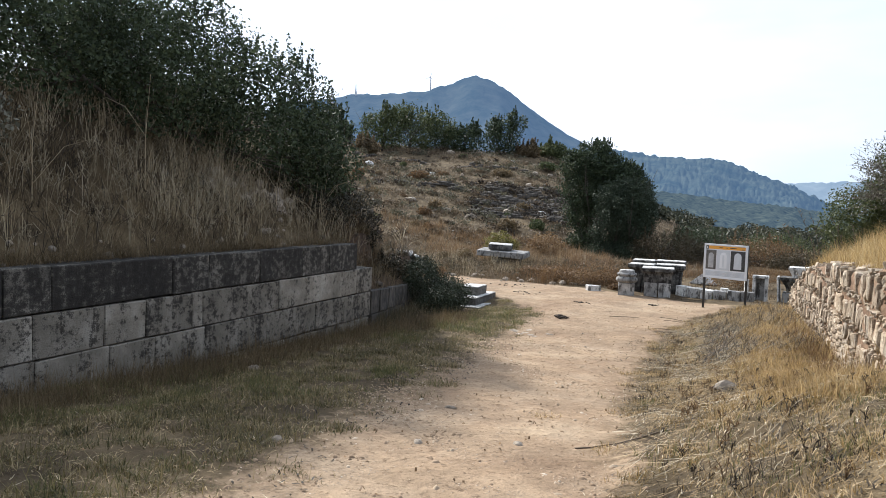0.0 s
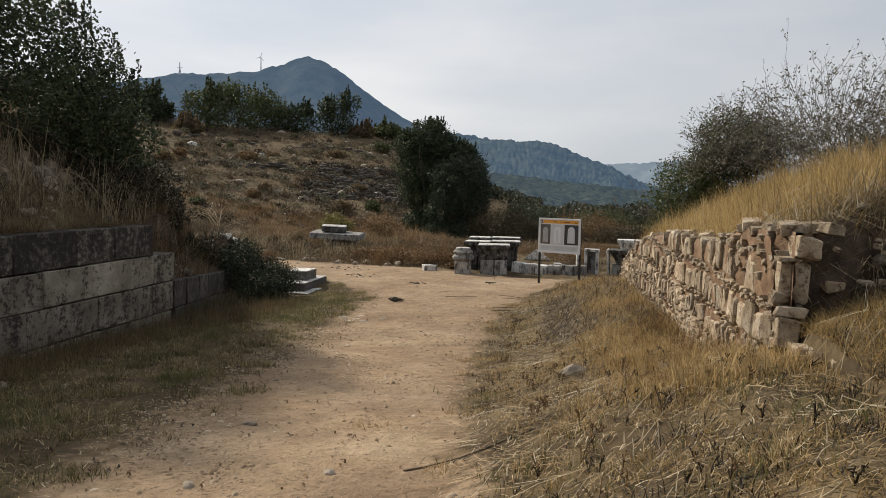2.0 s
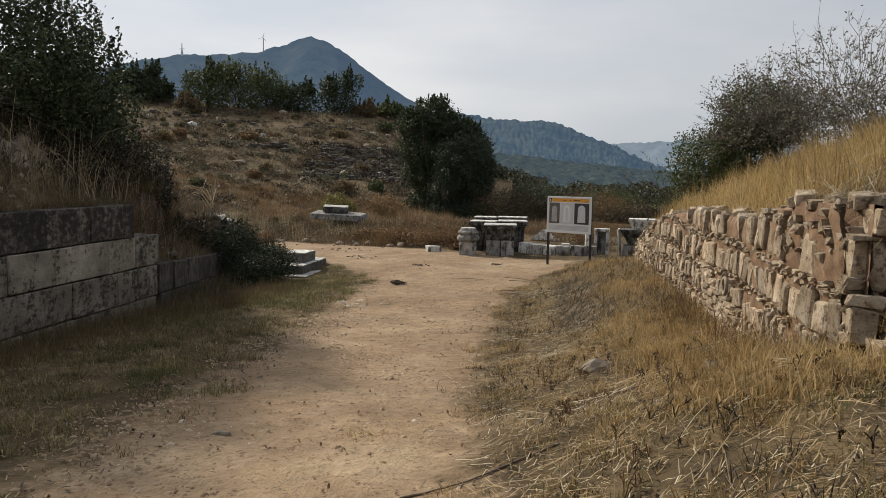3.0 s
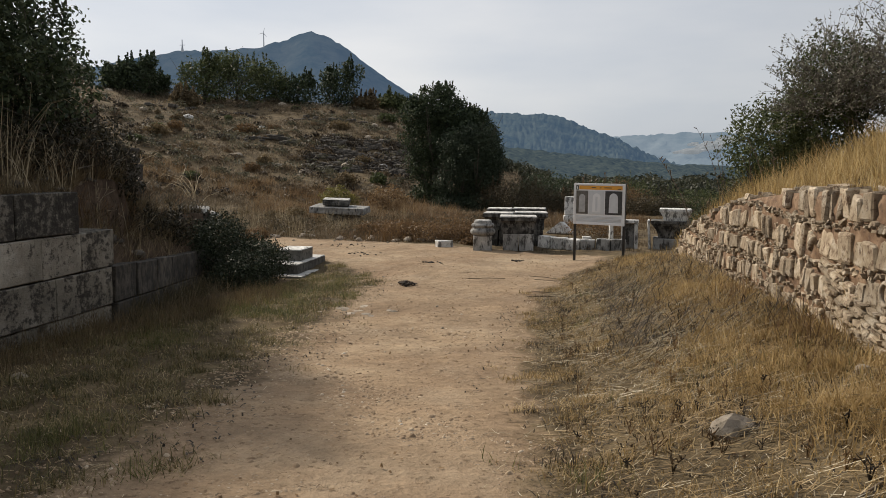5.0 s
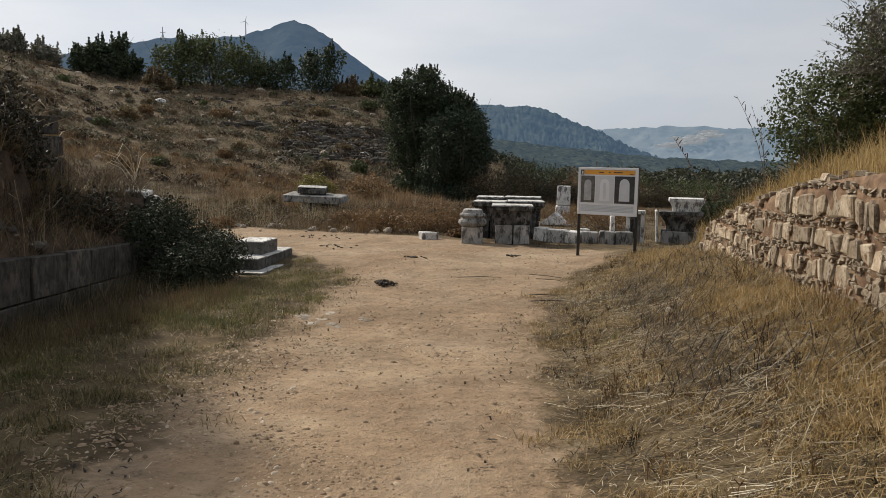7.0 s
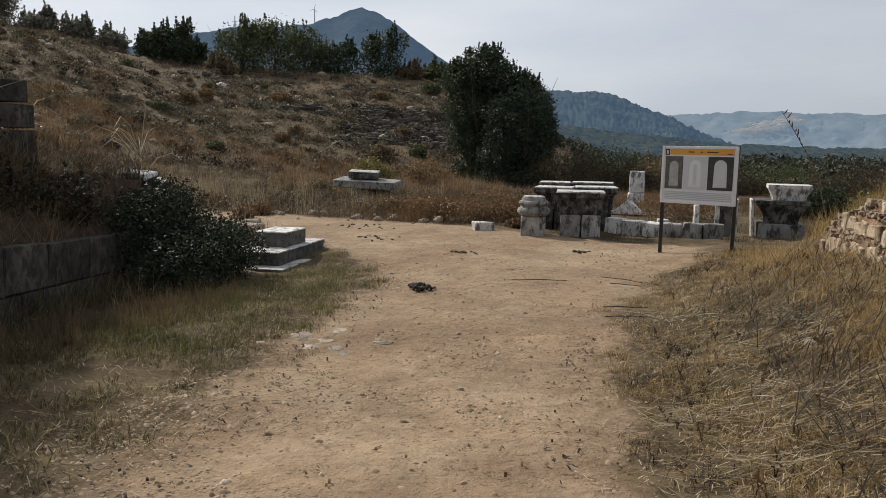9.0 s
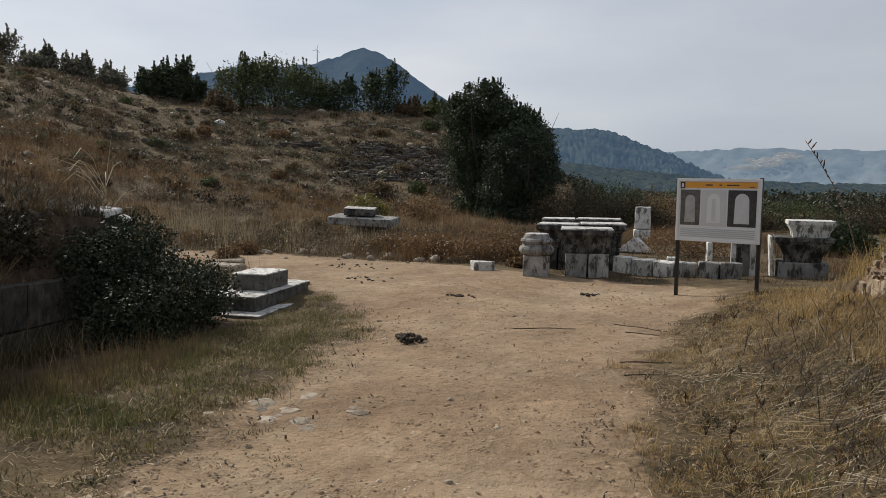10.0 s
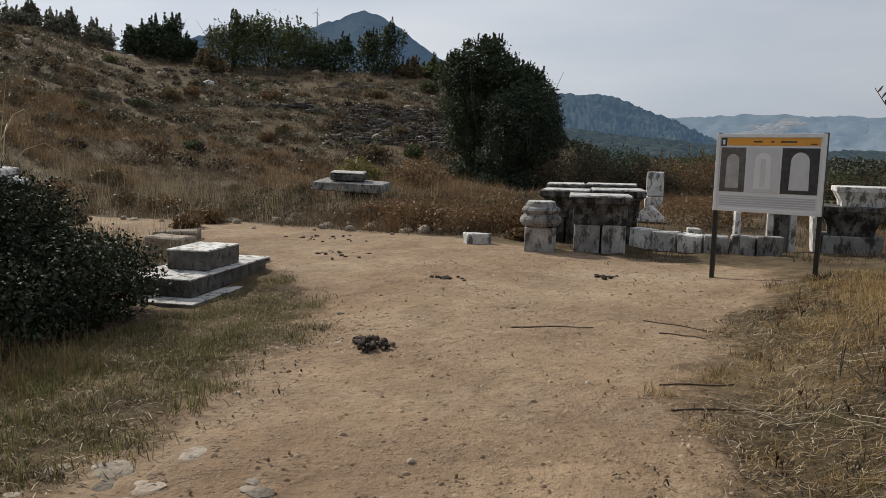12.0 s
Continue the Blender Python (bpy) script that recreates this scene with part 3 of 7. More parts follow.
def quarry():
    """A pale bare scar lying on the far plateau's side."""
    rng = np.random.default_rng(8)
    v, f = [], []
    for k in range(46):
        u = rng.random()
        az_ = 8.3 + 3.6 * u + rng.normal() * 0.25
        e = 1.25 + 1.0 * u * 0.9 + rng.normal() * 0.16
        w, h = rng.uniform(14, 46), rng.uniform(5, 13)
        dd = 3120 + (e - 0.6) * 230
        a = math.radians(az_)
        c = np.array([-1 + dd * math.sin(a), 6 + dd * math.cos(a), dd * math.tan(math.radians(e))])
        r = np.array([math.cos(a), -math.sin(a), 0])
        b0 = len(v)
        for i in range(7):
            t = i / 7 * 2 * math.pi
            p = c + r * w * math.cos(t) * rng.uniform(0.7, 1.2) + np.array([0, 0, 1]) * (h * math.sin(t) * rng.uniform(0.6, 1.2) + 0.12 * w * math.cos(t))
            v.append(p)
        v.append(c - np.array([math.sin(a), math.cos(a), 0]) * 8)
        f += [(b0 + i, b0 + (i + 1) % 7, b0 + 7) for i in range(7)]
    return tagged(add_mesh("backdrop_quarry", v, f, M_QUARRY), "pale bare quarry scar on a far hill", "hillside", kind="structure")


quarry()


# ---- builders ----
def thing(name, label, category, group="", at=(0, 0, 0), turn=0.0):
    e = new(name)
    e.matrix_basis = pose(*at, 0, 0, turn)
    return tagged(e, label, category, group)


def part(name, bm, material, parent, label=""):
    me = bpy.data.meshes.new(name)
    bm.to_mesh(me)
    bm.free()
    me.materials.append(material)
    ob = new(name, me)
    ob.parent = parent
    return tagged(ob, label) if label else ob


def block_arrays(w, d, h, bev, jit, rng):
    """A worn block, centred on x and y with its foot at 0: 24 corners, faces and chamfers as quads and triangles."""
    v, idx = [], {}
    for sx in (-1, 1):
        for sy in (-1, 1):
            for sz in (-1, 1):
                j = rng.normal(size=3) * jit
                for ax in range(3):
                    p = np.array([sx * w / 2, sy * d / 2, sz * h / 2 + h / 2]) + j
                    b = bev * rng.uniform(0.6, 1.5)
                    for o in range(3):
                        if o != ax:
                            p[o] -= (sx, sy, sz)[o] * b
                    idx[sx, sy, sz, ax] = len(v)
                    v.append(p)
    f = []
    for ax in range(3):
        o1, o2 = [o for o in range(3) if o != ax]
        for s in (-1, 1):
            q = []
            for a, b in ((-1, -1), (1, -1), (1, 1), (-1, 1)):
                k = [0, 0, 0]
                k[ax], k[o1], k[o2] = s, a, b
                q.append(idx[(*k, ax)])
            f.append(q)
        for a in (-1, 1):
            for b in (-1, 1):
                k0, k1 = [0, 0, 0], [0, 0, 0]
                k0[ax], k1[ax] = -1, 1
                for k in (k0, k1):
                    k[o1], k[o2] = a, b
                f.append([idx[(*k0, o1)], idx[(*k1, o1)], idx[(*k1, o2)], idx[(*k0, o2)]])
    for sx in (-1, 1):
        for sy in (-1, 1):
            for sz in (-1, 1):
                f.append([idx[sx, sy, sz, 0], idx[sx, sy, sz, 1], idx[sx, sy, sz, 2]])
    return np.array(v), f


def block_bm(w, d, h, bev=0.012, jit=0.006, rng=None):
    v, f = block_arrays(w, d, h, bev, jit, rng or np.random.default_rng(1))
    bm = bmesh.new()
    vs = [bm.verts.new(p) for p in v]
    for q in f:
        bm.faces.new([vs[i] for i in q])
    bmesh.ops.recalc_face_normals(bm, faces=bm.faces)
    return bm


def worn_block_bm(w, d, h, rng, bev=0.02, chip=0.02, cuts=3):
    """A large worn block: subdivided, with chipped arrises and a slightly uneven surface."""
    bm = block_bm(w, d, h, bev, chip * 0.3, rng)
    bmesh.ops.subdivide_edges(bm, edges=[e for e in bm.edges if e.calc_length() > 0.12], cuts=cuts, use_grid_fill=True)
    seed = Vector(rng.uniform(0, 50, 3))
    for v in bm.verts:
        n1 = noise.noise(v.co * 3 + seed)
        n2 = noise.noise(v.co * 11 + seed)
        k = min(1.0, (abs(v.co.x) / (w / 2)) ** 6 + (abs(v.co.y) / (d / 2)) ** 6 + (abs(v.co.z - h / 2) / (h / 2)) ** 6 - 1 + 0.4) if min(w, d, h) > 0 else 0
        amount = chip * (0.35 * n2 + 0.3 * n1) + (-chip * max(0, n1) * 1.3 * max(0, k))
        c = Vector((v.co.x, v.co.y, v.co.z - h / 2))
        if c.length > 0:
            v.co += c.normalized() * amount
    return bm


def moulded_bm(rings, rng, chip=0.012, segs=5, round_it=False, seg_round=28):
    """Rings of (height, half width, half depth) lofted upwards into a moulded block; round_it makes it a drum."""
    bm = bmesh.new()
    loops = []
    seed = Vector(rng.uniform(0, 50, 3))
    for z, a, b in rings:
        pts = []
        if round_it:
            pts = [(a * math.cos(2 * math.pi * i / seg_round), b * math.sin(2 * math.pi * i / seg_round)) for i in range(seg_round)]
        else:
            c = [(-a, -b), (a, -b), (a, b), (-a, b)]
            for i in range(4):
                p, q = c[i], c[(i + 1) % 4]
                pts += [(p[0] + (q[0] - p[0]) * t / segs, p[1] + (q[1] - p[1]) * t / segs) for t in range(segs)]
        ring = []
        for x, y in pts:
            n1 = noise.noise(Vector((x, y, z)) * 6 + seed) * chip + noise.noise(Vector((x, y, z)) * 17 + seed) * chip * 0.5
            r = math.hypot(x, y) or 1
            ring.append(bm.verts.new((x + x / r * n1, y + y / r * n1, z + n1 * 0.5)))
        loops.append(ring)
    n = len(loops[0])
    for lo, hi in zip(loops, loops[1:]):
        for i in range(n):
            bm.faces.new((lo[i], lo[(i + 1) % n], hi[(i + 1) % n], hi[i]))
    bm.faces.new(loops[0][::-1])
    bm.faces.new(loops[-1])
    return bm


def rock_bm(w, d, h, rng, sub=2, rough=0.25):
    bm = bmesh.new()
    bmesh.ops.create_icosphere(bm, subdivisions=sub, radius=1)
    seed = Vector(rng.uniform(0, 50, 3))
    for v in bm.verts:
        k = 1 + rough * noise.noise(v.co * 1.4 + seed) + rough * 0.5 * noise.noise(v.co * 3.3 + seed)
        p = v.co * k
        p = Vector((round(p.x * 3) / 3 * 0.35 + p.x * 0.65, round(p.y * 3) / 3 * 0.35 + p.y * 0.65, max(-0.55, p.z)))
        v.co = Vector((p.x * w / 2, p.y * d / 2, (p.z + 0.45) * h / 1.45))
    return bm


def gz(x, y):
    return float(height(x, y))


def rock(x, y, w, d, h, material, label, seed, turn=0.0, sink=0.25, name="stone", category="stone", group=""):
    rng = np.random.default_rng(seed)
    ob = part(name, rock_bm(w, d, h, rng), material, None)
    ob.matrix_basis = pose(x, y, gz(x, y) - sink * h, 0, 0, turn)
    return tagged(ob, label, category, group)


def tube(pts, radii, sides=6):
    """A bent tapering rod through the points: arrays of places and quads."""
    pts = [np.array(p, float) for p in pts]
    v, f = [], []
    for i, (p, r) in enumerate(zip(pts, radii)):
        t = pts[min(i + 1, len(pts) - 1)] - pts[max(i - 1, 0)]
        t /= np.linalg.norm(t) + 1e-9
        a = np.cross(t, (0.31, 0.77, 0.55))
        a /= np.linalg.norm(a) + 1e-9
        b = np.cross(t, a)
        for s in range(sides):
            w = 2 * math.pi * s / sides
            v.append(p + r * (a * math.cos(w) + b * math.sin(w)))
        if i:
            o = (i - 1) * sides
            f += [(o + s, o + (s + 1) % sides, o + sides + (s + 1) % sides, o + sides + s) for s in range(sides)]
    return v, f


def tubes(name, runs, material, parent=None, sides=5):
    v, f = [], []
    for pts, radii in runs:
        a, b = tube(pts, radii, sides)
        f += [tuple(i + len(v) for i in q) for q in b]
        v += a
    return add_mesh(name, v, f, material, parent, True)


def blades(name, x, y, z, h, w, lean, material, parent=None, rng=None, droop=0.5, plain=False):
    """Grass blades with their feet at x, y, z: each a bent tapering strip of three triangles, or one plain triangle."""
    rng = rng or np.random.default_rng(5)
    n = len(x)
    a = rng.uniform(0, 2 * math.pi, n)
    d = np.stack([np.cos(a), np.sin(a), np.zeros(n)], 1)
    s = np.stack([-d[:, 1], d[:, 0], np.zeros(n)], 1)
    twist = rng.uniform(-1, 1, n)[:, None]
    s = s * np.cos(twist) + d * np.sin(twist)
    foot = np.stack([x, y, z], 1)
    up = np.array([0, 0, 1.0])
    h, w, lean = (np.broadcast_to(q, n)[:, None] for q in (h, w, lean))
    lean = lean * rng.uniform(0.2, 1.6, n)[:, None]
    mid = foot + up * h * 0.55 * (1 - 0.25 * lean) + d * h * 0.4 * lean
    tip = foot + up * h * np.maximum(0.06, 1 - droop * lean) + d * h * lean
    if plain:
        v = np.stack([foot - s * w / 2, foot + s * w / 2, tip], 1).reshape(-1, 3)
        return add_mesh(name, v, np.arange(n)[:, None] * 3 + np.array([0, 1, 2]), material, parent)
    v = np.stack([foot - s * w / 2, foot + s * w / 2, mid - s * w * 0.4, mid + s * w * 0.4, tip], 1).reshape(-1, 3)
    o = np.arange(n)[:, None] * 5
    f = np.concatenate([o + np.array([0, 1, 3]), o + np.array([0, 3, 2]), o + np.array([2, 3, 4])])
    return add_mesh(name, v, f, material, parent)


def leaves(name, p, size, material, parent=None, rng=None, out=None, long=1.6):
    """Leaves: each a folded four-cornered blade at a place p, facing anywhere but leaning outwards."""
    rng = rng or np.random.default_rng(6)
    n = len(p)
    a = rng.normal(size=(n, 3))
    if out is not None:
        a = a + out * 0.9
    a /= np.linalg.norm(a, axis=1)[:, None]
    b = np.cross(a, rng.normal(size=(n, 3)))
    b /= np.linalg.norm(b, axis=1)[:, None]
    c = np.cross(a, b)
    s = (size * rng.uniform(0.6, 1.3, n))[:, None]
    v = np.stack([p - b * s * long / 2, p - c * s * 0.45 + a * s * 0.12, p + b * s * long / 2, p + c * s * 0.45 + a * s * 0.12], 1).reshape(-1, 3)
    o = np.arange(n)[:, None] * 4
    f = np.concatenate([o + np.array([0, 1, 2]), o + np.array([0, 2, 3])])
    return add_mesh(name, v, f, material, parent)


def crown_points(lobes, n, rng, shell=0.45, lump=0.22):
    """Places in the outer part of a crown made of lobes (x, y, z, rx, ry, rz), in clumps with gaps between."""
    L = np.array(lobes, float)
    wgt = (L[:, 3] * L[:, 4] + L[:, 3] * L[:, 5] + L[:, 4] * L[:, 5])
    k = rng.choice(len(L), n, p=wgt / wgt.sum())
    d = rng.normal(size=(n, 3))
    d /= np.linalg.norm(d, axis=1)[:, None]
    q = d * 3.1 + k[:, None] * 1.7
    bump = np.sin(q[:, 0] * 2.3 + 1.1 * np.sin(q[:, 1] * 2.9)) * np.sin(q[:, 2] * 2.7 + q[:, 1] * 1.3)
    r = (1 - shell * rng.random(n) ** 1.6) * (1 + lump * bump) + 0.05 * rng.normal(size=n)
    p = L[k, :3] + d * r[:, None] * L[k, 3:]
    return p, d


def woody(name, label, category, at, lobes, n, size, leaf, stems=7, spread=0.7, seed=1, bark=None, shoots=0, shoot_len=0.5, group="", trunk_r=0.05, lump=0.22, long=1.6, low=0.02):
    """A shrub or small tree: stems, crown, and upright shoots above the crown where they show."""
    rng = np.random.default_rng(seed)
    e = thing(name, label, category, group, at)
    L = np.array(lobes, float)
    runs = []
    for i in range(stems):
        t = L[i % len(L)]
        top = t[:3] + rng.normal(size=3) * t[3:] * 0.35
        base = np.array([rng.normal() * spread * 0.25, rng.normal() * spread * 0.25, -0.15])
        m = base * 0.45 + top * 0.55 + rng.normal(size=3) * 0.12 * np.linalg.norm(top - base) * np.array([1, 1, 0.3])
        runs.append(([base, m, top], [trunk_r, trunk_r * 0.6, trunk_r * 0.2]))
        for _ in range(3):
            q = top + rng.normal(size=3) * t[3:] * 0.55
            runs.append(([m, (m + q) / 2 + rng.normal(size=3) * 0.08, q], [trunk_r * 0.5, trunk_r * 0.3, trunk_r * 0.08]))
    p, d = crown_points(lobes, n, rng, lump=lump)
    p[:, 2] = np.maximum(p[:, 2], low)
    if shoots:
        k = rng.integers(0, len(L), shoots)
        dd = rng.normal(size=(shoots, 3)) * np.array([0.8, 0.8, 0.2])
        dd[:, 2] = np.abs(dd[:, 2]) + 0.75
        dd /= np.linalg.norm(dd, axis=1)[:, None]
        lp = []
        for b0 in L[k, :3] + dd * L[k, 3:] * 0.92:
            tip = b0 + np.array([rng.normal() * 0.12, rng.normal() * 0.12, 1.0]) * shoot_len * rng.uniform(0.4, 1.3)
            runs.append(([b0, (b0 + tip) / 2 + rng.normal(size=3) * 0.02, tip], [0.008, 0.005, 0.002]))
            for t in np.linspace(0.1, 1, 26):
                lp.append(b0 + (tip - b0) * t + rng.normal(size=3) * 0.07 * shoot_len * (1.3 - t))
        p, d = np.concatenate([p, lp]), np.concatenate([d, np.zeros((len(lp), 3))])
    tagged(tubes("branch_work", runs, bark or M_BARK, e), "", kind="stuff")
    tagged(leaves("crown", p, size, leaf, e, rng, d, long), "", kind="stuff")
    return e


# ---- information board ----
def info_board():
    w, h, foot = 1.38, 1.05, -1.05
    a = math.degrees(math.atan2(23.867 - 24.472, 0.613 + 0.636))
    e = thing("information_board", "white information board with an orange strip on two black steel posts", "sign", at=(-0.0115, 24.17, foot), turn=a)
    rng = np.random.default_rng(3)

    def slab(name, x0, x1, z0, z1, y0, y1, m, parent=e, label="", bev=0.004):
        bm = block_bm(x1 - x0, y1 - y0, z1 - z0, bev, 0.0, rng)
        ob = part(name, bm, m, parent, label)
        ob.location = ((x0 + x1) / 2, (y0 + y1) / 2, z0)
        return ob

    top = 1.985
    for s in (-1, 1):
        slab("post", s * 0.665 - 0.028, s * 0.665 + 0.028, -0.15, top + 0.015, 0.004, 0.06, M_POST)
    bm = block_bm(w, 0.03, h, 0.006, 0.0, rng)
    bmesh.ops.translate(bm, verts=bm.verts, vec=(0, -0.015, top - h))
    b = part("panel", bm, M_BOARD, e)
    for n_, (x0, x1, z0, z1) in {"left": (-w / 2, -w / 2 + 0.05, top - h, top), "right": (w / 2 - 0.05, w / 2, top - h, top),
                                 "low": (-w / 2 + 0.05, w / 2 - 0.05, top - h, top - h + 0.05), "high": (-w / 2 + 0.05, w / 2 - 0.05, top - 0.05, top)}.items():
        slab("rim", x0, x1, z0, z1, -0.045, -0.0305, M_BOARD)
    y0, y1 = -0.0355, -0.0312
    slab("orange_strip", -0.54, 0.62, top - 0.155, top - 0.058, y0, y1, M_ORANGE, b, "orange heading strip", 0.001)
    slab("emblem", -0.63, -0.55, top - 0.165, top - 0.055, y0, y1, M_PRINT_DARK, b, "black square emblem", 0.001)
    slab("emblem_mark", -0.605, -0.575, top - 0.145, top - 0.08, y0 - 0.002, y0 - 0.0003, M_BOARD, b, "", 0.001)
    for i, (x0, x1) in enumerate(((-0.2, -0.09), (0.02, 0.06), (0.14, 0.34))):
        slab("heading_bar", x0, x1, top - 0.115, top - 0.095, y0 - 0.002, y0 - 0.0003, M_PRINT_DARK, b, "unreadable dark heading", 0.001)
    slab("heading_bar", 0.50, 0.58, top - 0.14, top - 0.125, y0 - 0.002, y0 - 0.0003, M_PRINT_DARK, b, "", 0.001)
    photos = ((-0.62, -0.29, M_PRINT_BROWN, M_PRINT_GREY), (-0.27, 0.15, M_PRINT_LIGHT, M_BOARD), (0.17, 0.62, M_PRINT_DARK, M_PRINT_LIGHT))
    for x0, x1, back, front in photos:
        slab("photo", x0, x1, top - 0.78, top - 0.185, y0, y1, back, b, "dark photograph of an old stone" if back is not M_PRINT_LIGHT else "pale drawing of an arched stone", 0.001)
        c, hw = (x0 + x1) / 2, (x1 - x0) * 0.27
        bm = bmesh.new()
        pts = [(c - hw, top - 0.73), (c + hw, top - 0.73)] + [(c + hw * 0.92 * math.cos(t), top - 0.36 + hw * 1.0 * math.sin(t)) for t in np.linspace(0, math.pi, 11)]
        fr = [bm.verts.new((px, y0 - 0.003, pz)) for px, pz in pts]
        bk = [bm.verts.new((px, y0 - 0.0003, pz)) for px, pz in pts]
        bm.faces.new(fr)
        for i in range(len(pts)):
            j = (i + 1) % len(pts)
            bm.faces.new((fr[i], bk[i], bk[j], fr[j]))
        part("arched_figure", bm, front, b)
        if back is M_PRINT_LIGHT:
            slab("figure_band", c - 0.03, c + 0.03, top - 0.7, top - 0.33, y0 - 0.006, y0 - 0.0035, M_PRINT_LIGHT, b, "", 0.001)
    for r in range(5):
        z = top - 0.83 - r * 0.031
        slab("text_bar", -0.61, 0.61, z - 0.018, z, y0, y1, M_PRINT_TEXT, b, "unreadable lines of text", 0.001)
    return e


info_board()


# Step marble: the shade on the risers is put into this dark grey.
M_STEP = stone_mat("shaded_step_marble", (0.075, 0.07, 0.062), (0.12, 0.114, 0.102), (0.20, 0.19, 0.17), stain=0.85, stain_col=(0.03, 0.028, 0.025), streak=1.5, scale=5, cover=0.52, bump=0.5)
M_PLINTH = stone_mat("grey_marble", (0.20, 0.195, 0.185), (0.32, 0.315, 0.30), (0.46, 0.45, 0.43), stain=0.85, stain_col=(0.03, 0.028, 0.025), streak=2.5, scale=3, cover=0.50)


# ---- marble fragments beyond the lane ----
def cap_rings(w, d, z0, h, flare):
    """A capital block: plain foot, hollow throat, lip and flat top."""
    a, b = w / 2, d / 2
    return [(z0, a - flare, b - flare), (z0 + h * 0.45, a - flare, b - flare), (z0 + h * 0.60, a - flare * 0.9, b - flare * 0.9), (z0 + h * 0.72, a - flare * 0.55, b - flare * 0.55),
            (z0 + h * 0.79, a - flare * 0.1, b - flare * 0.1), (z0 + h * 0.80, a, b), (z0 + h * 0.985, a, b), (z0 + h, a - 0.012, b - 0.012)]


def pedestal(label, x, y, w, d, h_base, h_cap, flare, turn, seed, base_mat, cap_mat, group="marble pedestals"):
    rng = np.random.default_rng(seed)
    z = gz(x, y) - 0.06
    e = thing("pedestal", label, "pedestal", group, (x, y, z), turn)
    half = (w - 2 * flare) * 0.98
    gap = 0.012
    for k, (cx, ww) in enumerate(((-half * 0.24, half * 0.5), (half * 0.26, half * 0.46))):
        ob = part("base_slab", worn_block_bm(ww - gap, d - 2 * flare, h_base + 0.06, rng, 0.015, 0.014), base_mat, e)
        ob.location = (cx, 0, 0)
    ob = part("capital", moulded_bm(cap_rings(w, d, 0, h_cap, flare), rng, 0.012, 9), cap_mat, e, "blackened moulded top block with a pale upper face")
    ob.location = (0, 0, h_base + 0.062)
    # Pale lid: sunlight on the top, put in as lighter marble.
    lid = part("top_face", worn_block_bm(w * 0.97, d * 0.97, 0.035, rng, 0.01, 0.008, 4), M_MARBLE, e, "pale lid painting the upper face sunlit")
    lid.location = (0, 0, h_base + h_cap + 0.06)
    return e


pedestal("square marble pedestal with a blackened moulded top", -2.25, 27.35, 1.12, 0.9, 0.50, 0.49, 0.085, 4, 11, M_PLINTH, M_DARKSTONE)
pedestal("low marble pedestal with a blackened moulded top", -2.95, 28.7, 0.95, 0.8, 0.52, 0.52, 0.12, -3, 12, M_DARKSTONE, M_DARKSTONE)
pedestal("marble pedestal with a flat top painted sunlit", -1.95, 29.0, 1.05, 0.8, 0.55, 0.53, 0.12, 5, 13, M_DARKSTONE, M_DARKSTONE)
pedestal("marble pedestal with a flat top painted sunlit", -3.1, 30.6, 0.85, 0.8, 0.6, 0.58, 0.1, 2, 14, M_DARKSTONE, M_DARKSTONE)
pedestal("marble pedestal with a flat top painted sunlit", -2.1, 30.9, 1.15, 0.8, 0.6, 0.60, 0.12, -2, 15, M_DARKSTONE, M_DARKSTONE)


def column_base():
    rng = np.random.default_rng(21)
    x, y = -3.28, 26.95
    e = thing("column_base", "rounded moulded marble column base on a square block", "column base", at=(x, y, gz(x, y) - 0.06), turn=6)
    part("plinth", worn_block_bm(0.56, 0.5, 0.50, rng, 0.015, 0.014), M_PLINTH, e)
    r = [(0.0, 0.26, 0.26), (0.03, 0.33, 0.33), (0.08, 0.37, 0.37), (0.13, 0.375, 0.375), (0.18, 0.355, 0.355), (0.20, 0.32, 0.32), (0.235, 0.30, 0.30), (0.26, 0.325, 0.325), (0.30, 0.345, 0.345), (0.34, 0.325, 0.325), (0.36, 0.28, 0.28),
         (0.40, 0.27, 0.27), (0.41, 0.27, 0.27), (0.43, 0.255, 0.255)]
    ob = part("moulding", moulded_bm(r, rng, 0.008, round_it=True), M_PLINTH, e, "blackened double round moulding")
    ob.location = (0, 0, 0.502)
    # Lighter disc that paints the sun on the base's top.
    lid = part("top_face", moulded_bm([(0, 0.255, 0.255), (0.02, 0.25, 0.25), (0.028, 0.235, 0.235)], rng, 0.006, round_it=True), M_MARBLE, e, "pale lid painting the upper face sunlit")
    lid.location = (0, 0, 0.934)


column_base()


def low_wall():
    """A curved row of low blocks behind the board."""
    rng = np.random.default_rng(31)
    e = thing("low_block_wall", "low curved row of worn marble blocks behind the board", "low wall")
    pts = [(-1.62, 28.5), (-1.22, 28.15), (-0.80, 27.95), (-0.38, 27.8), (0.06, 27.75), (0.50, 27.72), (0.96, 27.74)]
    for i in range(len(pts) - 1):
        (x0, y0), (x1, y1) = pts[i], pts[i + 1]
        cx, cy = (x0 + x1) / 2, (y0 + y1) / 2
        ln = math.hypot(x1 - x0, y1 - y0) - 0.02
        ob = part("block", worn_block_bm(ln, 0.30, 0.42 + rng.uniform(-0.02, 0.03), rng, 0.02, 0.03), M_MARBLE if i < 3 else M_PLINTH, e)
        ob.matrix_basis = pose(cx, cy, gz(cx, cy) - 0.08, rng.uniform(-2, 2), rng.uniform(-2, 2), math.degrees(math.atan2(y1 - y0, x1 - x0)))


low_wall()


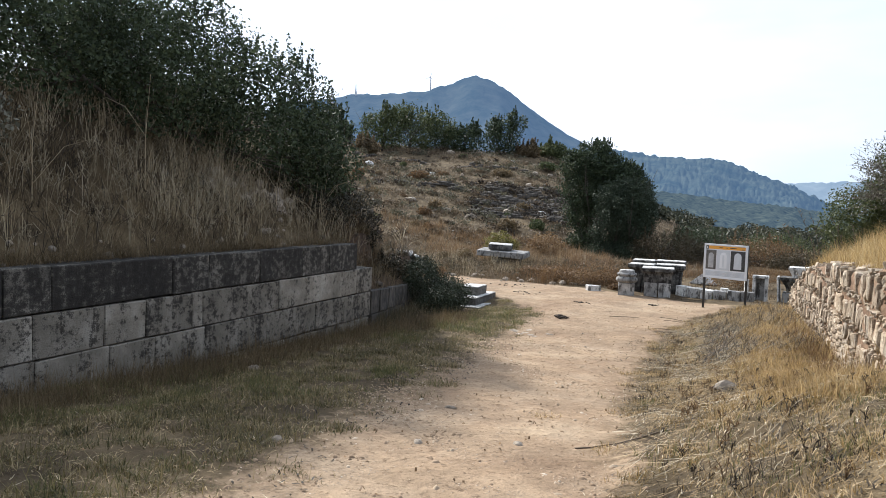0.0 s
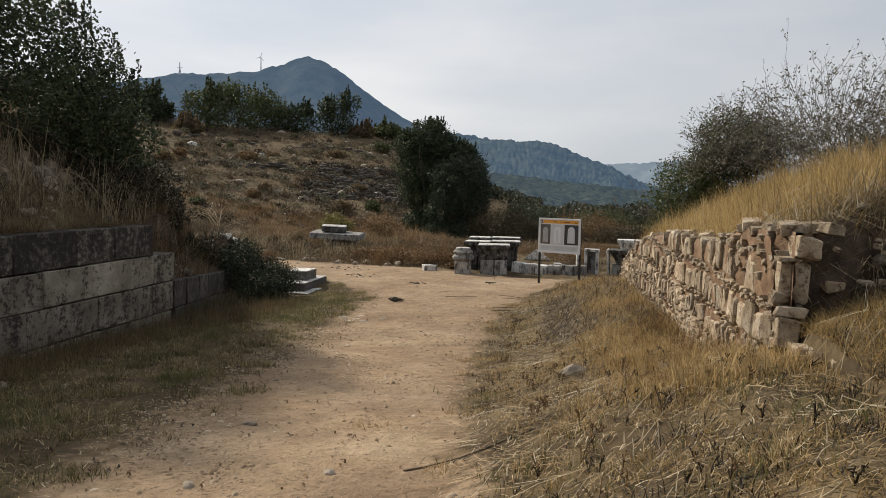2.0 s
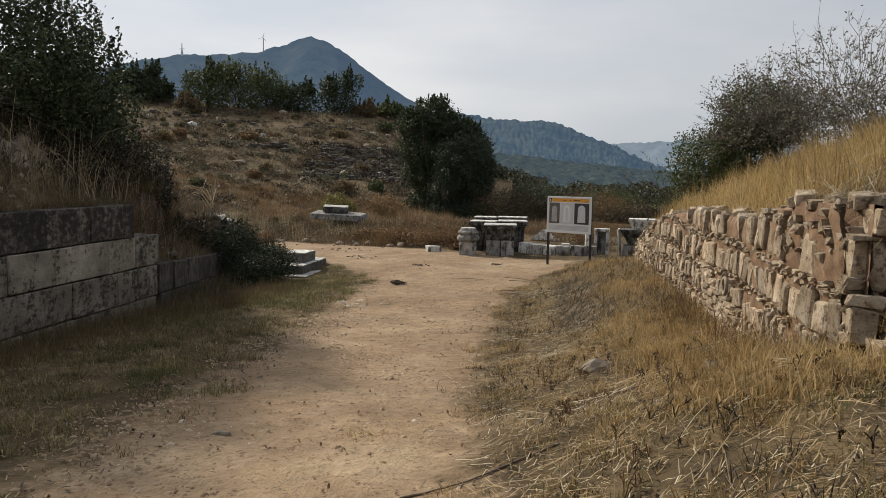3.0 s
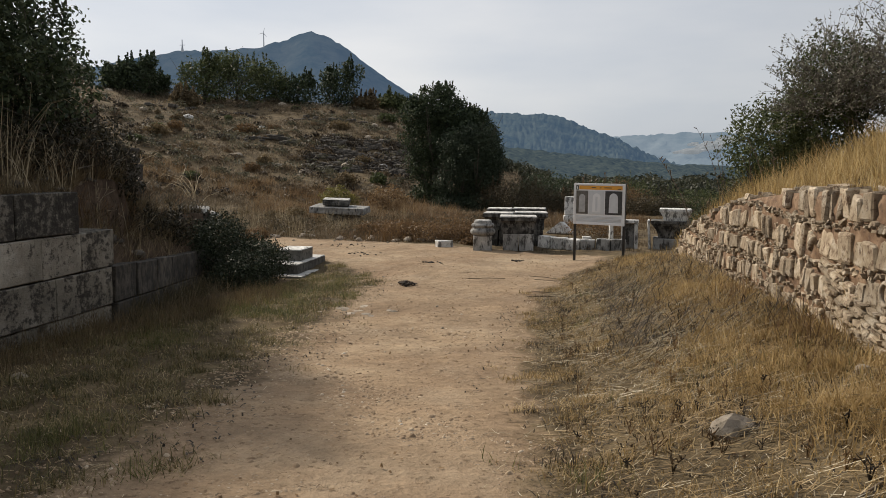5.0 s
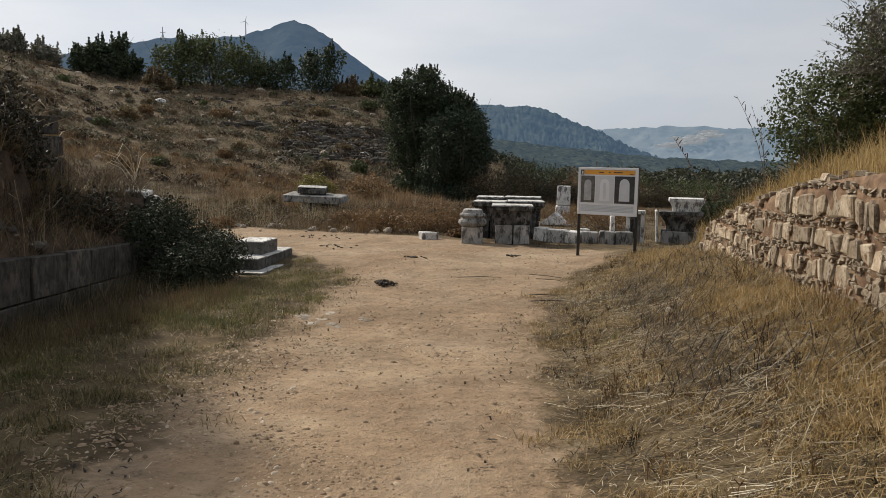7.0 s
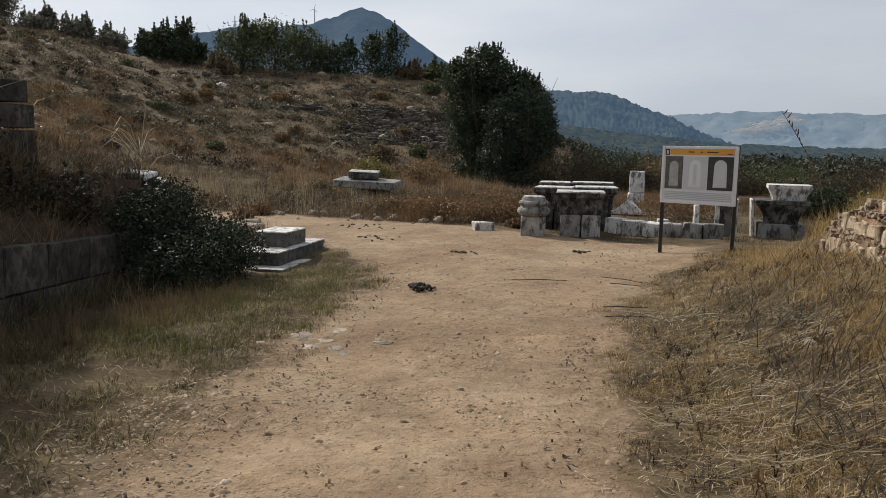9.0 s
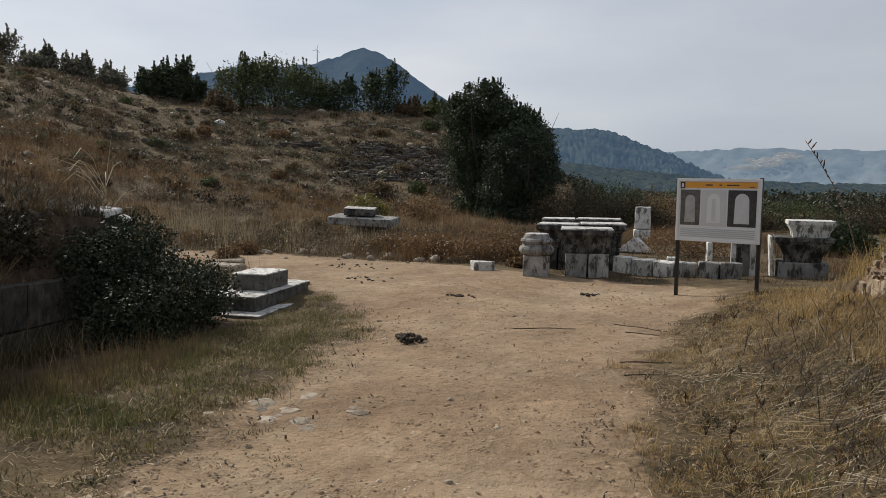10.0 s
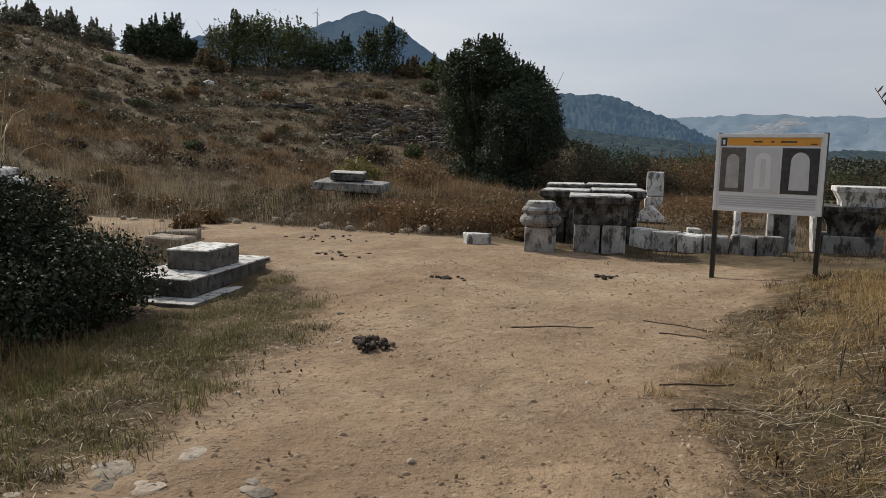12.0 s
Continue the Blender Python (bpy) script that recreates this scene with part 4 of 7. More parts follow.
def stele():
    rng = np.random.default_rng(41)
    x, y = -0.62, 42.7
    e = thing("stele", "upright pale marble stele of two stacked blocks", "stele", at=(x, y, gz(x, y) - 0.05), turn=3)
    part("lower_block", worn_block_bm(0.66, 0.4, 0.55, rng, 0.03, 0.03), M_MARBLE, e)
    ob = part("upper_block", worn_block_bm(0.62, 0.38, 0.92, rng, 0.03, 0.03), M_MARBLE, e)
    ob.location = (0.02, 0, 0.56)


stele()


def wedge():
    rng = np.random.default_rng(43)
    x, y = -1.02, 36.5
    bm = bmesh.new()
    v = [bm.verts.new(p) for p in ((-0.62, -0.3, 0), (0.55, -0.3, 0), (0.60, 0.3, 0), (-0.60, 0.3, 0), (-0.02, -0.26, 0.52), (0.08, 0.26, 0.50))]
    for q in ((0, 1, 4), (1, 2, 5, 4), (2, 3, 5), (3, 0, 4, 5), (3, 2, 1, 0)):
        bm.faces.new([v[i] for i in q])
    bmesh.ops.bevel(bm, geom=bm.edges[:], offset=0.03, segments=2, affect="EDGES")
    for p in bm.verts:
        p.co += Vector((noise.noise(p.co * 5), noise.noise(p.co * 5 + Vector((9, 0, 0))), noise.noise(p.co * 5 + Vector((0, 9, 0))))) * 0.03
    ob = part("gable_block", bm, M_MARBLE, None)
    ob.matrix_basis = pose(x, y, gz(x, y) + 0.02, 0, 0, -8)
    tagged(ob, "fallen pale marble gable block lying in dry grass", "stone block")


wedge()


def marble_doorway():
    """Two jambs and a lintel set up as a small frame."""
    rng = np.random.default_rng(51)
    x, y = 1.17, 29.0
    e = thing("marble_doorway", "small white marble frame of two jambs and a lintel", "door frame", at=(x, y, gz(x, y) - 0.05), turn=-6)
    for sx in (-1, 1):
        ob = part("jamb", worn_block_bm(0.11, 0.34, 0.86, rng, 0.012, 0.012), M_MARBLE, e)
        ob.location = (sx * 0.20, 0, 0)
    ob = part("lintel", worn_block_bm(0.54, 0.34, 0.10, rng, 0.012, 0.012), M_MARBLE, e)
    ob.location = (0, 0, 0.862)
    # Added slab: stands for the grey seen through the opening.
    ob = part("infill", worn_block_bm(0.28, 0.12, 0.84, rng, 0.012, 0.014), M_PLINTH, e, "grey slab added to fill the opening")
    ob.location = (0, 0.09, 0)


marble_doorway()


def altar():
    rng = np.random.default_rng(61)
    x, y = 2.42, 29.1
    e = thing("altar", "marble altar with a flared blackened body and a block on top", "altar", at=(x, y, gz(x, y) - 0.05), turn=-7)
    part("plinth", worn_block_bm(1.02, 0.8, 0.42, rng, 0.02, 0.02), M_PLINTH, e, "grey marble plinth")
    a = [(0, 0.36, 0.34), (0.12, 0.37, 0.35), (0.25, 0.42, 0.38), (0.36, 0.50, 0.42), (0.45, 0.565, 0.46), (0.46, 0.59, 0.48), (0.54, 0.59, 0.48), (0.55, 0.575, 0.465)]
    ob = part("body", moulded_bm(a, rng, 0.014, 9), M_DARKSTONE, e, "blackened flared body")
    ob.location = (0, 0, 0.422)
    # Added slab: the sunlit left side, put in as white marble.
    side = part("side_slab", worn_block_bm(0.07, 0.74, 0.98, rng, 0.015, 0.012, 3), M_MARBLE, e, "white slab painting the sunlit side")
    side.matrix_basis = pose(-0.60, -0.05, 0.0, 0, -4, 0)
    b = [(0, 0.36, 0.32), (0.10, 0.37, 0.33), (0.20, 0.42, 0.36), (0.27, 0.46, 0.38), (0.275, 0.475, 0.39), (0.36, 0.475, 0.39), (0.37, 0.46, 0.375)]
    ob = part("top_block", moulded_bm(b, rng, 0.012, 9), M_MARBLE, e, "pale moulded top block")
    ob.location = (0.14, 0.0, 0.974)


altar()

MARBLE_BITS = [(-0.05, 33.0, 0.34, 0.3, 0.24), (0.75, 31.6, 0.14, 0.14, 0.75), (-4.55, 27.55, 0.5, 0.32, 0.24), (-0.2, 30.4, 0.3, 0.25, 0.2)]
for i, (x, y, w, d, h) in enumerate(MARBLE_BITS):
    ob = part("marble_block", worn_block_bm(w, d, h, np.random.default_rng(70 + i), 0.02, 0.03), M_MARBLE, None)
    ob.matrix_basis = pose(x, y, gz(x, y) - 0.05, 0, 0, 14 * i)
    tagged(ob, "loose white marble block lying on the ground" if h < 0.5 else "short upright white marble post", "stone block")


def slab_stack():
    rng = np.random.default_rng(81)
    x, y = -12.2, 41.5
    e = thing("slab_stack", "pale marble slabs lying stacked on the grass", "stone slab", at=(x, y, gz(x, y)), turn=8)
    for (cx, cy, w, d, z0, z1, t, m) in ((0.1, 0, 1.7, 1.1, -1.9, -1.03, 4, M_DARKSTONE), (-0.05, -0.1, 2.8, 1.5, -1.02, -0.70, -6, M_PLINTH), (-0.25, 0.0, 1.35, 0.9, -0.645, -0.36, 3, M_DARKSTONE)):
        ob = part("slab", worn_block_bm(w, d, z1 - z0, rng, 0.03, 0.05), m, e)
        ob.matrix_basis = pose(cx, cy, z0 - gz(x, y), 3.5, 2.0, t)
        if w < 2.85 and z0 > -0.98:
            # Lighter lid stands for the sun on this slab's top.
            lid = part("top_face", worn_block_bm(w * 0.985, d * 0.985, 0.04, rng, 0.01, 0.012, 4), M_MARBLE, ob, "pale lid painting the upper face sunlit")
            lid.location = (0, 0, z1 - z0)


slab_stack()


def stone_steps():
    rng = np.random.default_rng(91)
    e = thing("stone_steps", "low stack of grey marble steps with tops painted sunlit beside the lane", "steps", at=(-7.7, 22.9, -1.5))
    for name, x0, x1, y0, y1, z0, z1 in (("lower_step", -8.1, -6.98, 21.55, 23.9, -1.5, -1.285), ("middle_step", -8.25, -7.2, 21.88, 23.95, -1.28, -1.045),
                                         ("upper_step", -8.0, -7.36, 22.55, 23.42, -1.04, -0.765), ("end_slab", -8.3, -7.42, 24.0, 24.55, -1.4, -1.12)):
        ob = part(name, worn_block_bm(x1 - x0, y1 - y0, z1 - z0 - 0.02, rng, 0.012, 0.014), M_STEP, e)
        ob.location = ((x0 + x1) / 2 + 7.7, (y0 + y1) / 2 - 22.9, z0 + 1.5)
        # Lighter tread lid: the sun on it is put into the colour.
        lid = part("tread", worn_block_bm((x1 - x0) * 0.995, (y1 - y0) * 0.995, 0.022, rng, 0.006, 0.006, 4), M_MARBLE, ob, "pale lid painting the tread sunlit")
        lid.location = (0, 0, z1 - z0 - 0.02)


stone_steps()
for i, (x, y, w, d, h) in enumerate(((-9.3, 24.6, 0.7, 0.5, 0.35), (-10.2, 26.2, 0.8, 0.5, 0.22))):
    ob = part("stone_block", worn_block_bm(w, d, h, np.random.default_rng(95 + i), 0.03, 0.04), M_FIELDSTONE, None)
    ob.matrix_basis = pose(x, y, gz(x, y) - 0.04, 0, 0, 20 * i)
    tagged(ob, "squared weathered block lying beside the steps", "stone block")


# ---- small things on and beside the lane ----
rock(0.18, 9.55, 0.30, 0.22, 0.14, M_FIELDSTONE, "pale flat stone half sunk in the grass", 501, 20)
LOOSE = [(-6.1, 8.9, 0.26, 0.2, 0.1), (-6.0, 11.2, 0.22, 0.16, 0.08), (-3.2, 5.2, 0.16, 0.12, 0.07), (-2.25, 5.9, 0.14, 0.10, 0.05), (-1.5, 6.4, 0.12, 0.10, 0.05), (-2.6, 7.6, 0.18, 0.10, 0.05), (0.9, 8.0, 0.26, 0.2, 0.12),
         (1.2, 10.4, 0.22, 0.16, 0.1), (0.2, 16.6, 0.18, 0.15, 0.07), 
         (-2.6, 15.6, 0.08, 0.06, 0.04), (-5.6, 21.4, 0.1, 0.08, 0.04), (-4.9, 21.2, 0.1, 0.08, 0.05), (-3.0, 17.4, 0.07, 0.06, 0.04), (2.2, 6.2, 0.28, 0.2, 0.14), (2.6, 5.6, 0.2, 0.16, 0.1)]
for i, (x, y, w, d, h) in enumerate(LOOSE):
    rock(x, y, w * 0.8, d * 0.8, h * 0.8, M_FIELDSTONE, "small pale weathered stone lying on the ground", 510 + i, 37 * i, 0.3, group="loose stones")


def dung_heap():
    rng = np.random.default_rng(540)
    x, y = -4.04, 19.72
    e = thing("dung_heap", "small heap of dark dried dung lying on the path", "dung", at=(x, y, gz(x, y)))
    for i in range(52):
        a, r = rng.uniform(0, 6.28), 0.19 * math.sqrt(rng.random())
        z = max(0.0, (1 - r / 0.21)) * 0.10 * rng.random()
        ob = part("lump", rock_bm(rng.uniform(0.04, 0.10), rng.uniform(0.03, 0.06), rng.uniform(0.03, 0.05), rng, 1, 0.6), M_DUNG if rng.random() < 0.68 else M_STICK, e)
        ob.matrix_basis = pose(r * math.cos(a) * 1.2, r * math.sin(a), z, rng.uniform(-30, 30), rng.uniform(-30, 30), rng.uniform(0, 360))


dung_heap()


def litter(x, y, n, spread, label, seed):
    """A small patch of dark trodden leaves and droppings."""
    rng = np.random.default_rng(seed)
    e = thing("leaf_litter", label, "litter", "dark litter on the path", (x, y, gz(x, y)))
    for i in range(n):
        ob = part("scrap", rock_bm(rng.uniform(0.05, 0.12), rng.uniform(0.03, 0.07), rng.uniform(0.02, 0.04), rng, 1, 0.4), M_DUNG if rng.random() < 0.7 else M_STICK, e)
        ob.matrix_basis = pose(rng.normal() * spread, rng.normal() * spread * 0.6, 0.0, 0, 0, rng.uniform(0, 360))


litter(-4.18, 23.34, 16, 0.14, "dark patch of trodden leaf litter on the path", 551)
litter(-2.07, 24.06, 12, 0.12, "dark patch of trodden leaf litter on the path", 552)
litter(-6.6, 25.4, 16, 0.3, "dark scraps of dried mud on the lane", 553)
litter(-7.6, 27.4, 18, 0.5, "dark scraps of dried mud on the lane", 554)


def stick(x0, y0, x1, y1, r, seed, label="dry brown stick lying on the path"):
    rng = np.random.default_rng(seed)
    n = 6
    pts = []
    for i in range(n):
        t = i / (n - 1)
        x, y = x0 + (x1 - x0) * t + rng.normal() * 0.012, y0 + (y1 - y0) * t + rng.normal() * 0.012
        pts.append((x, y, gz(x, y) + r * 0.9))
    ob = tubes("stick", [(pts, [r * (1.1 - 0.5 * i / n) for i in range(n)])], M_STICK, None, 6)
    tagged(ob, label, "stick", "sticks on the ground")


stick(-2.94, 20.75, -2.12, 21.05, 0.007, 1)
stick(-1.62, 21.5, -0.72, 21.2, 0.007, 2)
stick(-1.5, 21.05, -1.05, 20.9, 0.007, 3)
stick(-1.55, 19.3, -0.95, 19.5, 0.007, 4)
stick(-1.5, 18.7, -0.8, 18.9, 0.007, 5)
stick(-1.05, 6.6, -0.15, 7.1, 0.006, 6, "dry brown stick lying in the grass")
stick(0.3, 8.1, 1.2, 8.8, 0.007, 7, "dry brown stick lying in the grass")
stick(-5.9, 18.9, -5.1, 19.2, 0.010, 8, "dry brown stick lying in the grass")
stick(0.6, 11.8, 1.25, 12.2, 0.008, 9, "dry brown stick lying in the grass")


def pebbles(label, n, x0, x1, y0, y1, size, extra, dens, seed, mask=0.35):
    """Gravel strewn over the path, too much to count."""
    rng = np.random.default_rng(seed)
    x, y = rng.uniform(x0, x1, n), y0 + (y1 - y0) * rng.random(n) ** 1.25
    k = (lane_mask(x, y) > mask) & (rng.random(n) < dens(x, y))
    x, y = x[k], y[k]
    n = len(x)
    z = height(x, y)
    s = size + extra * rng.random(n) ** 7.0 + size * 1.2 * rng.random(n)
    base = np.array([(1, 0, 0), (0.4, 0.9, 0), (-0.6, 0.75, 0), (-1, -0.1, 0), (-0.4, -0.85, 0), (0.55, -0.8, 0), (0.5, 0.15, 0.75), (-0.3, 0.35, 0.8), (-0.25, -0.4, 0.7), (0.3, -0.35, 0.7)])
    f0 = [(0, 1, 6), (1, 7, 6), (1, 2, 7), (2, 3, 7), (3, 8, 7), (3, 4, 8), (4, 5, 9), (4, 9, 8), (5, 0, 9), (0, 6, 9), (6, 7, 8), (6, 8, 9)]
    a = rng.uniform(0, 6.28, n)
    ca, sa = np.cos(a), np.sin(a)
    j = base[None] * (1 + rng.normal(size=(n, 10, 3)) * 0.14)
    st = np.stack([s * rng.uniform(0.8, 1.5, n), s * rng.uniform(0.6, 1.0, n), s * rng.uniform(0.4, 0.9, n)], 1)
    j = j * st[:, None]
    v = np.stack([j[..., 0] * ca[:, None] - j[..., 1] * sa[:, None] + x[:, None], j[..., 0] * sa[:, None] + j[..., 1] * ca[:, None] + y[:, None], j[..., 2] + z[:, None] - 0.002], 2)
    f = (np.arange(n)[:, None, None] * 10 + np.array(f0)[None]).reshape(-1, 3)
    ob = add_mesh("gravel", v.reshape(-1, 3), f, M_GRAVEL)
    tagged(ob, label, "gravel", kind="stuff")


def straw_litter(name, label, n, x0, x1, y0, y1, ln, w, seed, keep, lift, material):
    """Cut dry stalks lying criss-cross, too many to count."""
    rng = np.random.default_rng(seed)
    x, y = rng.uniform(x0, x1, n), rng.uniform(y0, y1, n)
    k = rng.random(n) < keep(x, y)
    x, y = x[k], y[k]
    n = len(x)
    a = rng.uniform(0, math.pi, n)
    l_ = ln * rng.uniform(0.3, 1.3, n)
    dx, dy = np.cos(a) * l_ / 2, np.sin(a) * l_ / 2
    h0, h1 = rng.random(n) ** 2 * lift, rng.random(n) ** 2 * lift
    za, zb = height(x - dx, y - dy) + 0.008 + h0, height(x + dx, y + dy) + 0.008 + h1
    sx, sy = -np.sin(a) * w / 2, np.cos(a) * w / 2
    m = 0.5 * (za + zb) + rng.normal(size=n) * 0.01
    v = np.stack([np.stack(q, 1) for q in ((x - dx - sx, y - dy - sy, za), (x - dx + sx, y - dy + sy, za), (x - sx, y - sy, m + w * 0.5), (x + sx, y + sy, m + w * 0.5), (x + dx - sx * 0.5, y + dy - sy * 0.5, zb), (x + dx + sx * 0.5, y + dy + sy * 0.5, zb))], 1).reshape(-1, 3)
    o = np.arange(n)[:, None] * 6
    f = np.concatenate([o + np.array([0, 2, 3, 1]), o + np.array([2, 4, 5, 3])])
    tagged(add_mesh(name, v, f, material), label, "straw", kind="stuff")


M_DULLSTRAW = leaf_mat("dull_straw", [(0.2, (0.20, 0.16, 0.10)), (0.6, (0.34, 0.285, 0.19)), (0.9, (0.50, 0.44, 0.33))], 0.15)
M_GRAVEL = leaf_mat("gravel", [(0.1, (0.17, 0.118, 0.075)), (0.45, (0.27, 0.19, 0.122)), (0.75, (0.37, 0.285, 0.195)), (0.97, (0.56, 0.49, 0.40))], 0.0, 1.5, 0.9)
pebbles("pale and brown gravel strewn over the earth path", 19000, -5.2, 0.2, 2.5, 26.5, 0.005, 0.022,
        lambda x, y: 0.25 + 0.75 * (wave(x, y, 1.1, 9.0) > 0.1) + 0.4 * (x < -2.2), 560)
pebbles("coarse grey and brown gravel in patches along the path's shaded edge", 24000, -4.9, -0.6, 2.5, 15.5, 0.007, 0.017,
        lambda x, y: 1.0 * (wave(x, y, 1.3, 4.0) + 0.5 * wave(x, y, 3.7, 2.0) - 0.35 * (x + 2.9) > 0.05), 561, 0.12)
pebbles("coarse pale gravel beside the lane's far bend", 9000, -6.5, -0.5, 13.0, 22.5, 0.007, 0.018,
        lambda x, y: 1.0 * (wave(x, y, 1.1, 7.0) + 0.6 * wave(x, y, 3.1, 5.0) > 0.45), 562, 0.2)


def verge_keep(x, y):
    return np.clip(1.1 - 1.6 * lane_mask(x, y) + 0.5 * wave(x, y, 1.4, 6.0), 0, 1)


straw_litter("straw_litter", "cut dry stalks lying on the verge", 3400, -1.5, 3.2, 4.0, 23.5, 0.20, 0.0045, 571, verge_keep, 0.07, M_DULLSTRAW)
straw_litter("straw_litter", "dry brown stalks lying on the verge", 3600, -1.5, 3.2, 3.5, 23.5, 0.24, 0.005, 572, verge_keep, 0.08, M_BROWN)
straw_litter("straw_litter", "fine dry stalks strewn at the path's edges", 4200, -6.0, -1.0, 3.0, 24.5, 0.10, 0.005, 573, lambda x, y: 0.35 * (lane_mask(x, y) < 0.85), 0.02, M_STRAW)
straw_litter("straw_litter", "pale broken stalks heaped on the verge", 800, 0.0, 1.6, 11.5, 20.0, 0.36, 0.0055, 575, lambda x, y: 1.0 * (wave(x, y, 1.1, 3.5) > 0.0), 0.22, M_DULLSTRAW)
straw_litter("straw_litter", "dark dead twigs heaped on the verge", 2600, -0.3, 1.6, 12.5, 20.5, 0.36, 0.007, 576, lambda x, y: 1.0 * (wave(x, y, 1.3, 6.5) > -0.1), 0.26, M_DEAD)
straw_litter("leaf_litter_fine", "dark dry scraps lying along the path's shaded edge", 9000, -6.8, -1.6, 3.0, 25.0, 0.05, 0.014, 577, lambda x, y: 0.8 * (lane_mask(x, y) > 0.1) * (lane_mask(x, y) < 0.97) * (wave(x, y, 2.2, 8.0) > -0.1), 0.012, M_DEAD)
straw_litter("leaf_litter_fine", "dark dry leaf scraps strewn on the path", 2600, -5.6, 0.2, 3.0, 26.0, 0.035, 0.016, 574, lambda x, y: 0.55 * (wave(x, y, 0.9, 4.0) > -0.2), 0.004, M_RUST)


def swaths(label, clumps, box, per, ln, w, seed, material, spread=0.22, lift=0.06):
    """Cut stalks lying together in swaths, each swath one way, too many to count."""
    rng = np.random.default_rng(seed)
    cx, cy = rng.uniform(box[0], box[1], clumps), rng.uniform(box[2], box[3], clumps)
    ca = rng.normal(0.15, 0.55, clumps)
    k = np.repeat(np.arange(clumps), per)
    n = len(k)
    a = ca[k] + rng.normal(size=n) * 0.35
    u, v_ = rng.normal(size=n) * spread * 1.5, rng.normal(size=n) * spread * 0.6
    x, y = cx[k] + u * np.cos(ca[k]) - v_ * np.sin(ca[k]), cy[k] + u * np.sin(ca[k]) + v_ * np.cos(ca[k])
    ok = lane_mask(x, y) < 0.55
    x, y, a = x[ok], y[ok], a[ok]
    n = len(x)
    l_ = ln * rng.uniform(0.25, 1.2, n)
    bend = rng.normal(size=n) * 0.12
    verts = []
    z0 = rng.random(n) ** 1.5 * lift + 0.012
    tip = rng.normal(size=n) * 0.16
    for t, ww in ((-0.5, 1.0), (0.0, 0.9), (0.5, 0.45)):
        px, py = x + np.cos(a + bend * t) * l_ * t, y + np.sin(a + bend * t) * l_ * t
        pz = height(px, py) + z0 + np.maximum(-z0 * 0.8, tip * t * l_)
        sx, sy = -np.sin(a) * w * ww / 2, np.cos(a) * w * ww / 2
        verts += [np.stack([px - sx, py - sy, pz], 1), np.stack([px, py, pz + w * 0.55], 1), np.stack([px + sx, py + sy, pz], 1)]
    v = np.stack(verts, 1).reshape(-1, 3)
    o = np.arange(n)[:, None] * 9
    f = np.concatenate([o + np.array(q) for q in ((0, 3, 4, 1), (1, 4, 5, 2), (3, 6, 7, 4), (4, 7, 8, 5))])
    tagged(add_mesh("straw_swath", v, f, material), label, "straw", kind="stuff")


M_TAWNY = leaf_mat("tawny_straw", [(0.15, (0.22, 0.15, 0.075)), (0.5, (0.38, 0.275, 0.15)), (0.9, (0.56, 0.44, 0.27))], 0.25)
M_PALESTRAW = leaf_mat("bleached_straw", [(0.15, (0.36, 0.29, 0.185)), (0.5, (0.56, 0.48, 0.345)), (0.9, (0.74, 0.67, 0.53))], 0.15)
swaths("bleached cut stalks lying in swaths on the verge", 46, (-0.9, 1.5, 5.5, 22.5), 9, 0.26, 0.0045, 581, M_PALESTRAW, 0.16)
swaths("bleached cut stalks heaped along the path's edge", 34, (-0.9, 1.1, 11.0, 20.0), 20, 0.34, 0.0045, 582, M_DULLSTRAW, 0.2, 0.10)
swaths("brown cut stalks lying in swaths on the verge", 110, (-1.0, 1.6, 3.5, 22.5), 24, 0.22, 0.005, 583, M_BROWN, 0.2)
swaths("tawny cut stalks lying in swaths on the verge", 110, (-0.8, 1.6, 3.5, 22.5), 20, 0.2, 0.0045, 592, M_TAWNY, 0.2)
swaths("pale cut stalks lying on the bank by the wall end", 14, (1.2, 3.4, 5.0, 7.7), 10, 0.32, 0.005, 584, M_DULLSTRAW, 0.2, 0.06)
swaths("dull stalks lying on the shaded verge", 60, (-6.6, -3.2, 5.0, 22.0), 9, 0.16, 0.0045, 585, M_BROWN)


straw_litter("straw_litter", "short broken tawny stalks all over the verge", 9500, -1.3, 1.6, 4.0, 22.0, 0.085, 0.0055, 593, verge_keep, 0.035, M_TAWNY)
straw_litter("straw_litter", "short broken bleached stalks all over the verge", 5200, -1.4, 1.4, 5.0, 22.0, 0.07, 0.005, 594, verge_keep, 0.03, M_PALESTRAW)
straw_litter("leaf_litter_fine", "dark dry scraps among the verge grass", 7000, -1.3, 1.6, 4.0, 22.0, 0.06, 0.009, 595, verge_keep, 0.03, M_DEAD)
straw_litter("straw_litter", "short broken stalks over the shaded verge", 9000, -6.8, -2.6, 3.5, 22.5, 0.075, 0.0055, 596, lambda x, y: np.clip(1.0 - 1.1 * lane_mask(x, y), 0, 1), 0.03, M_TAWNY)


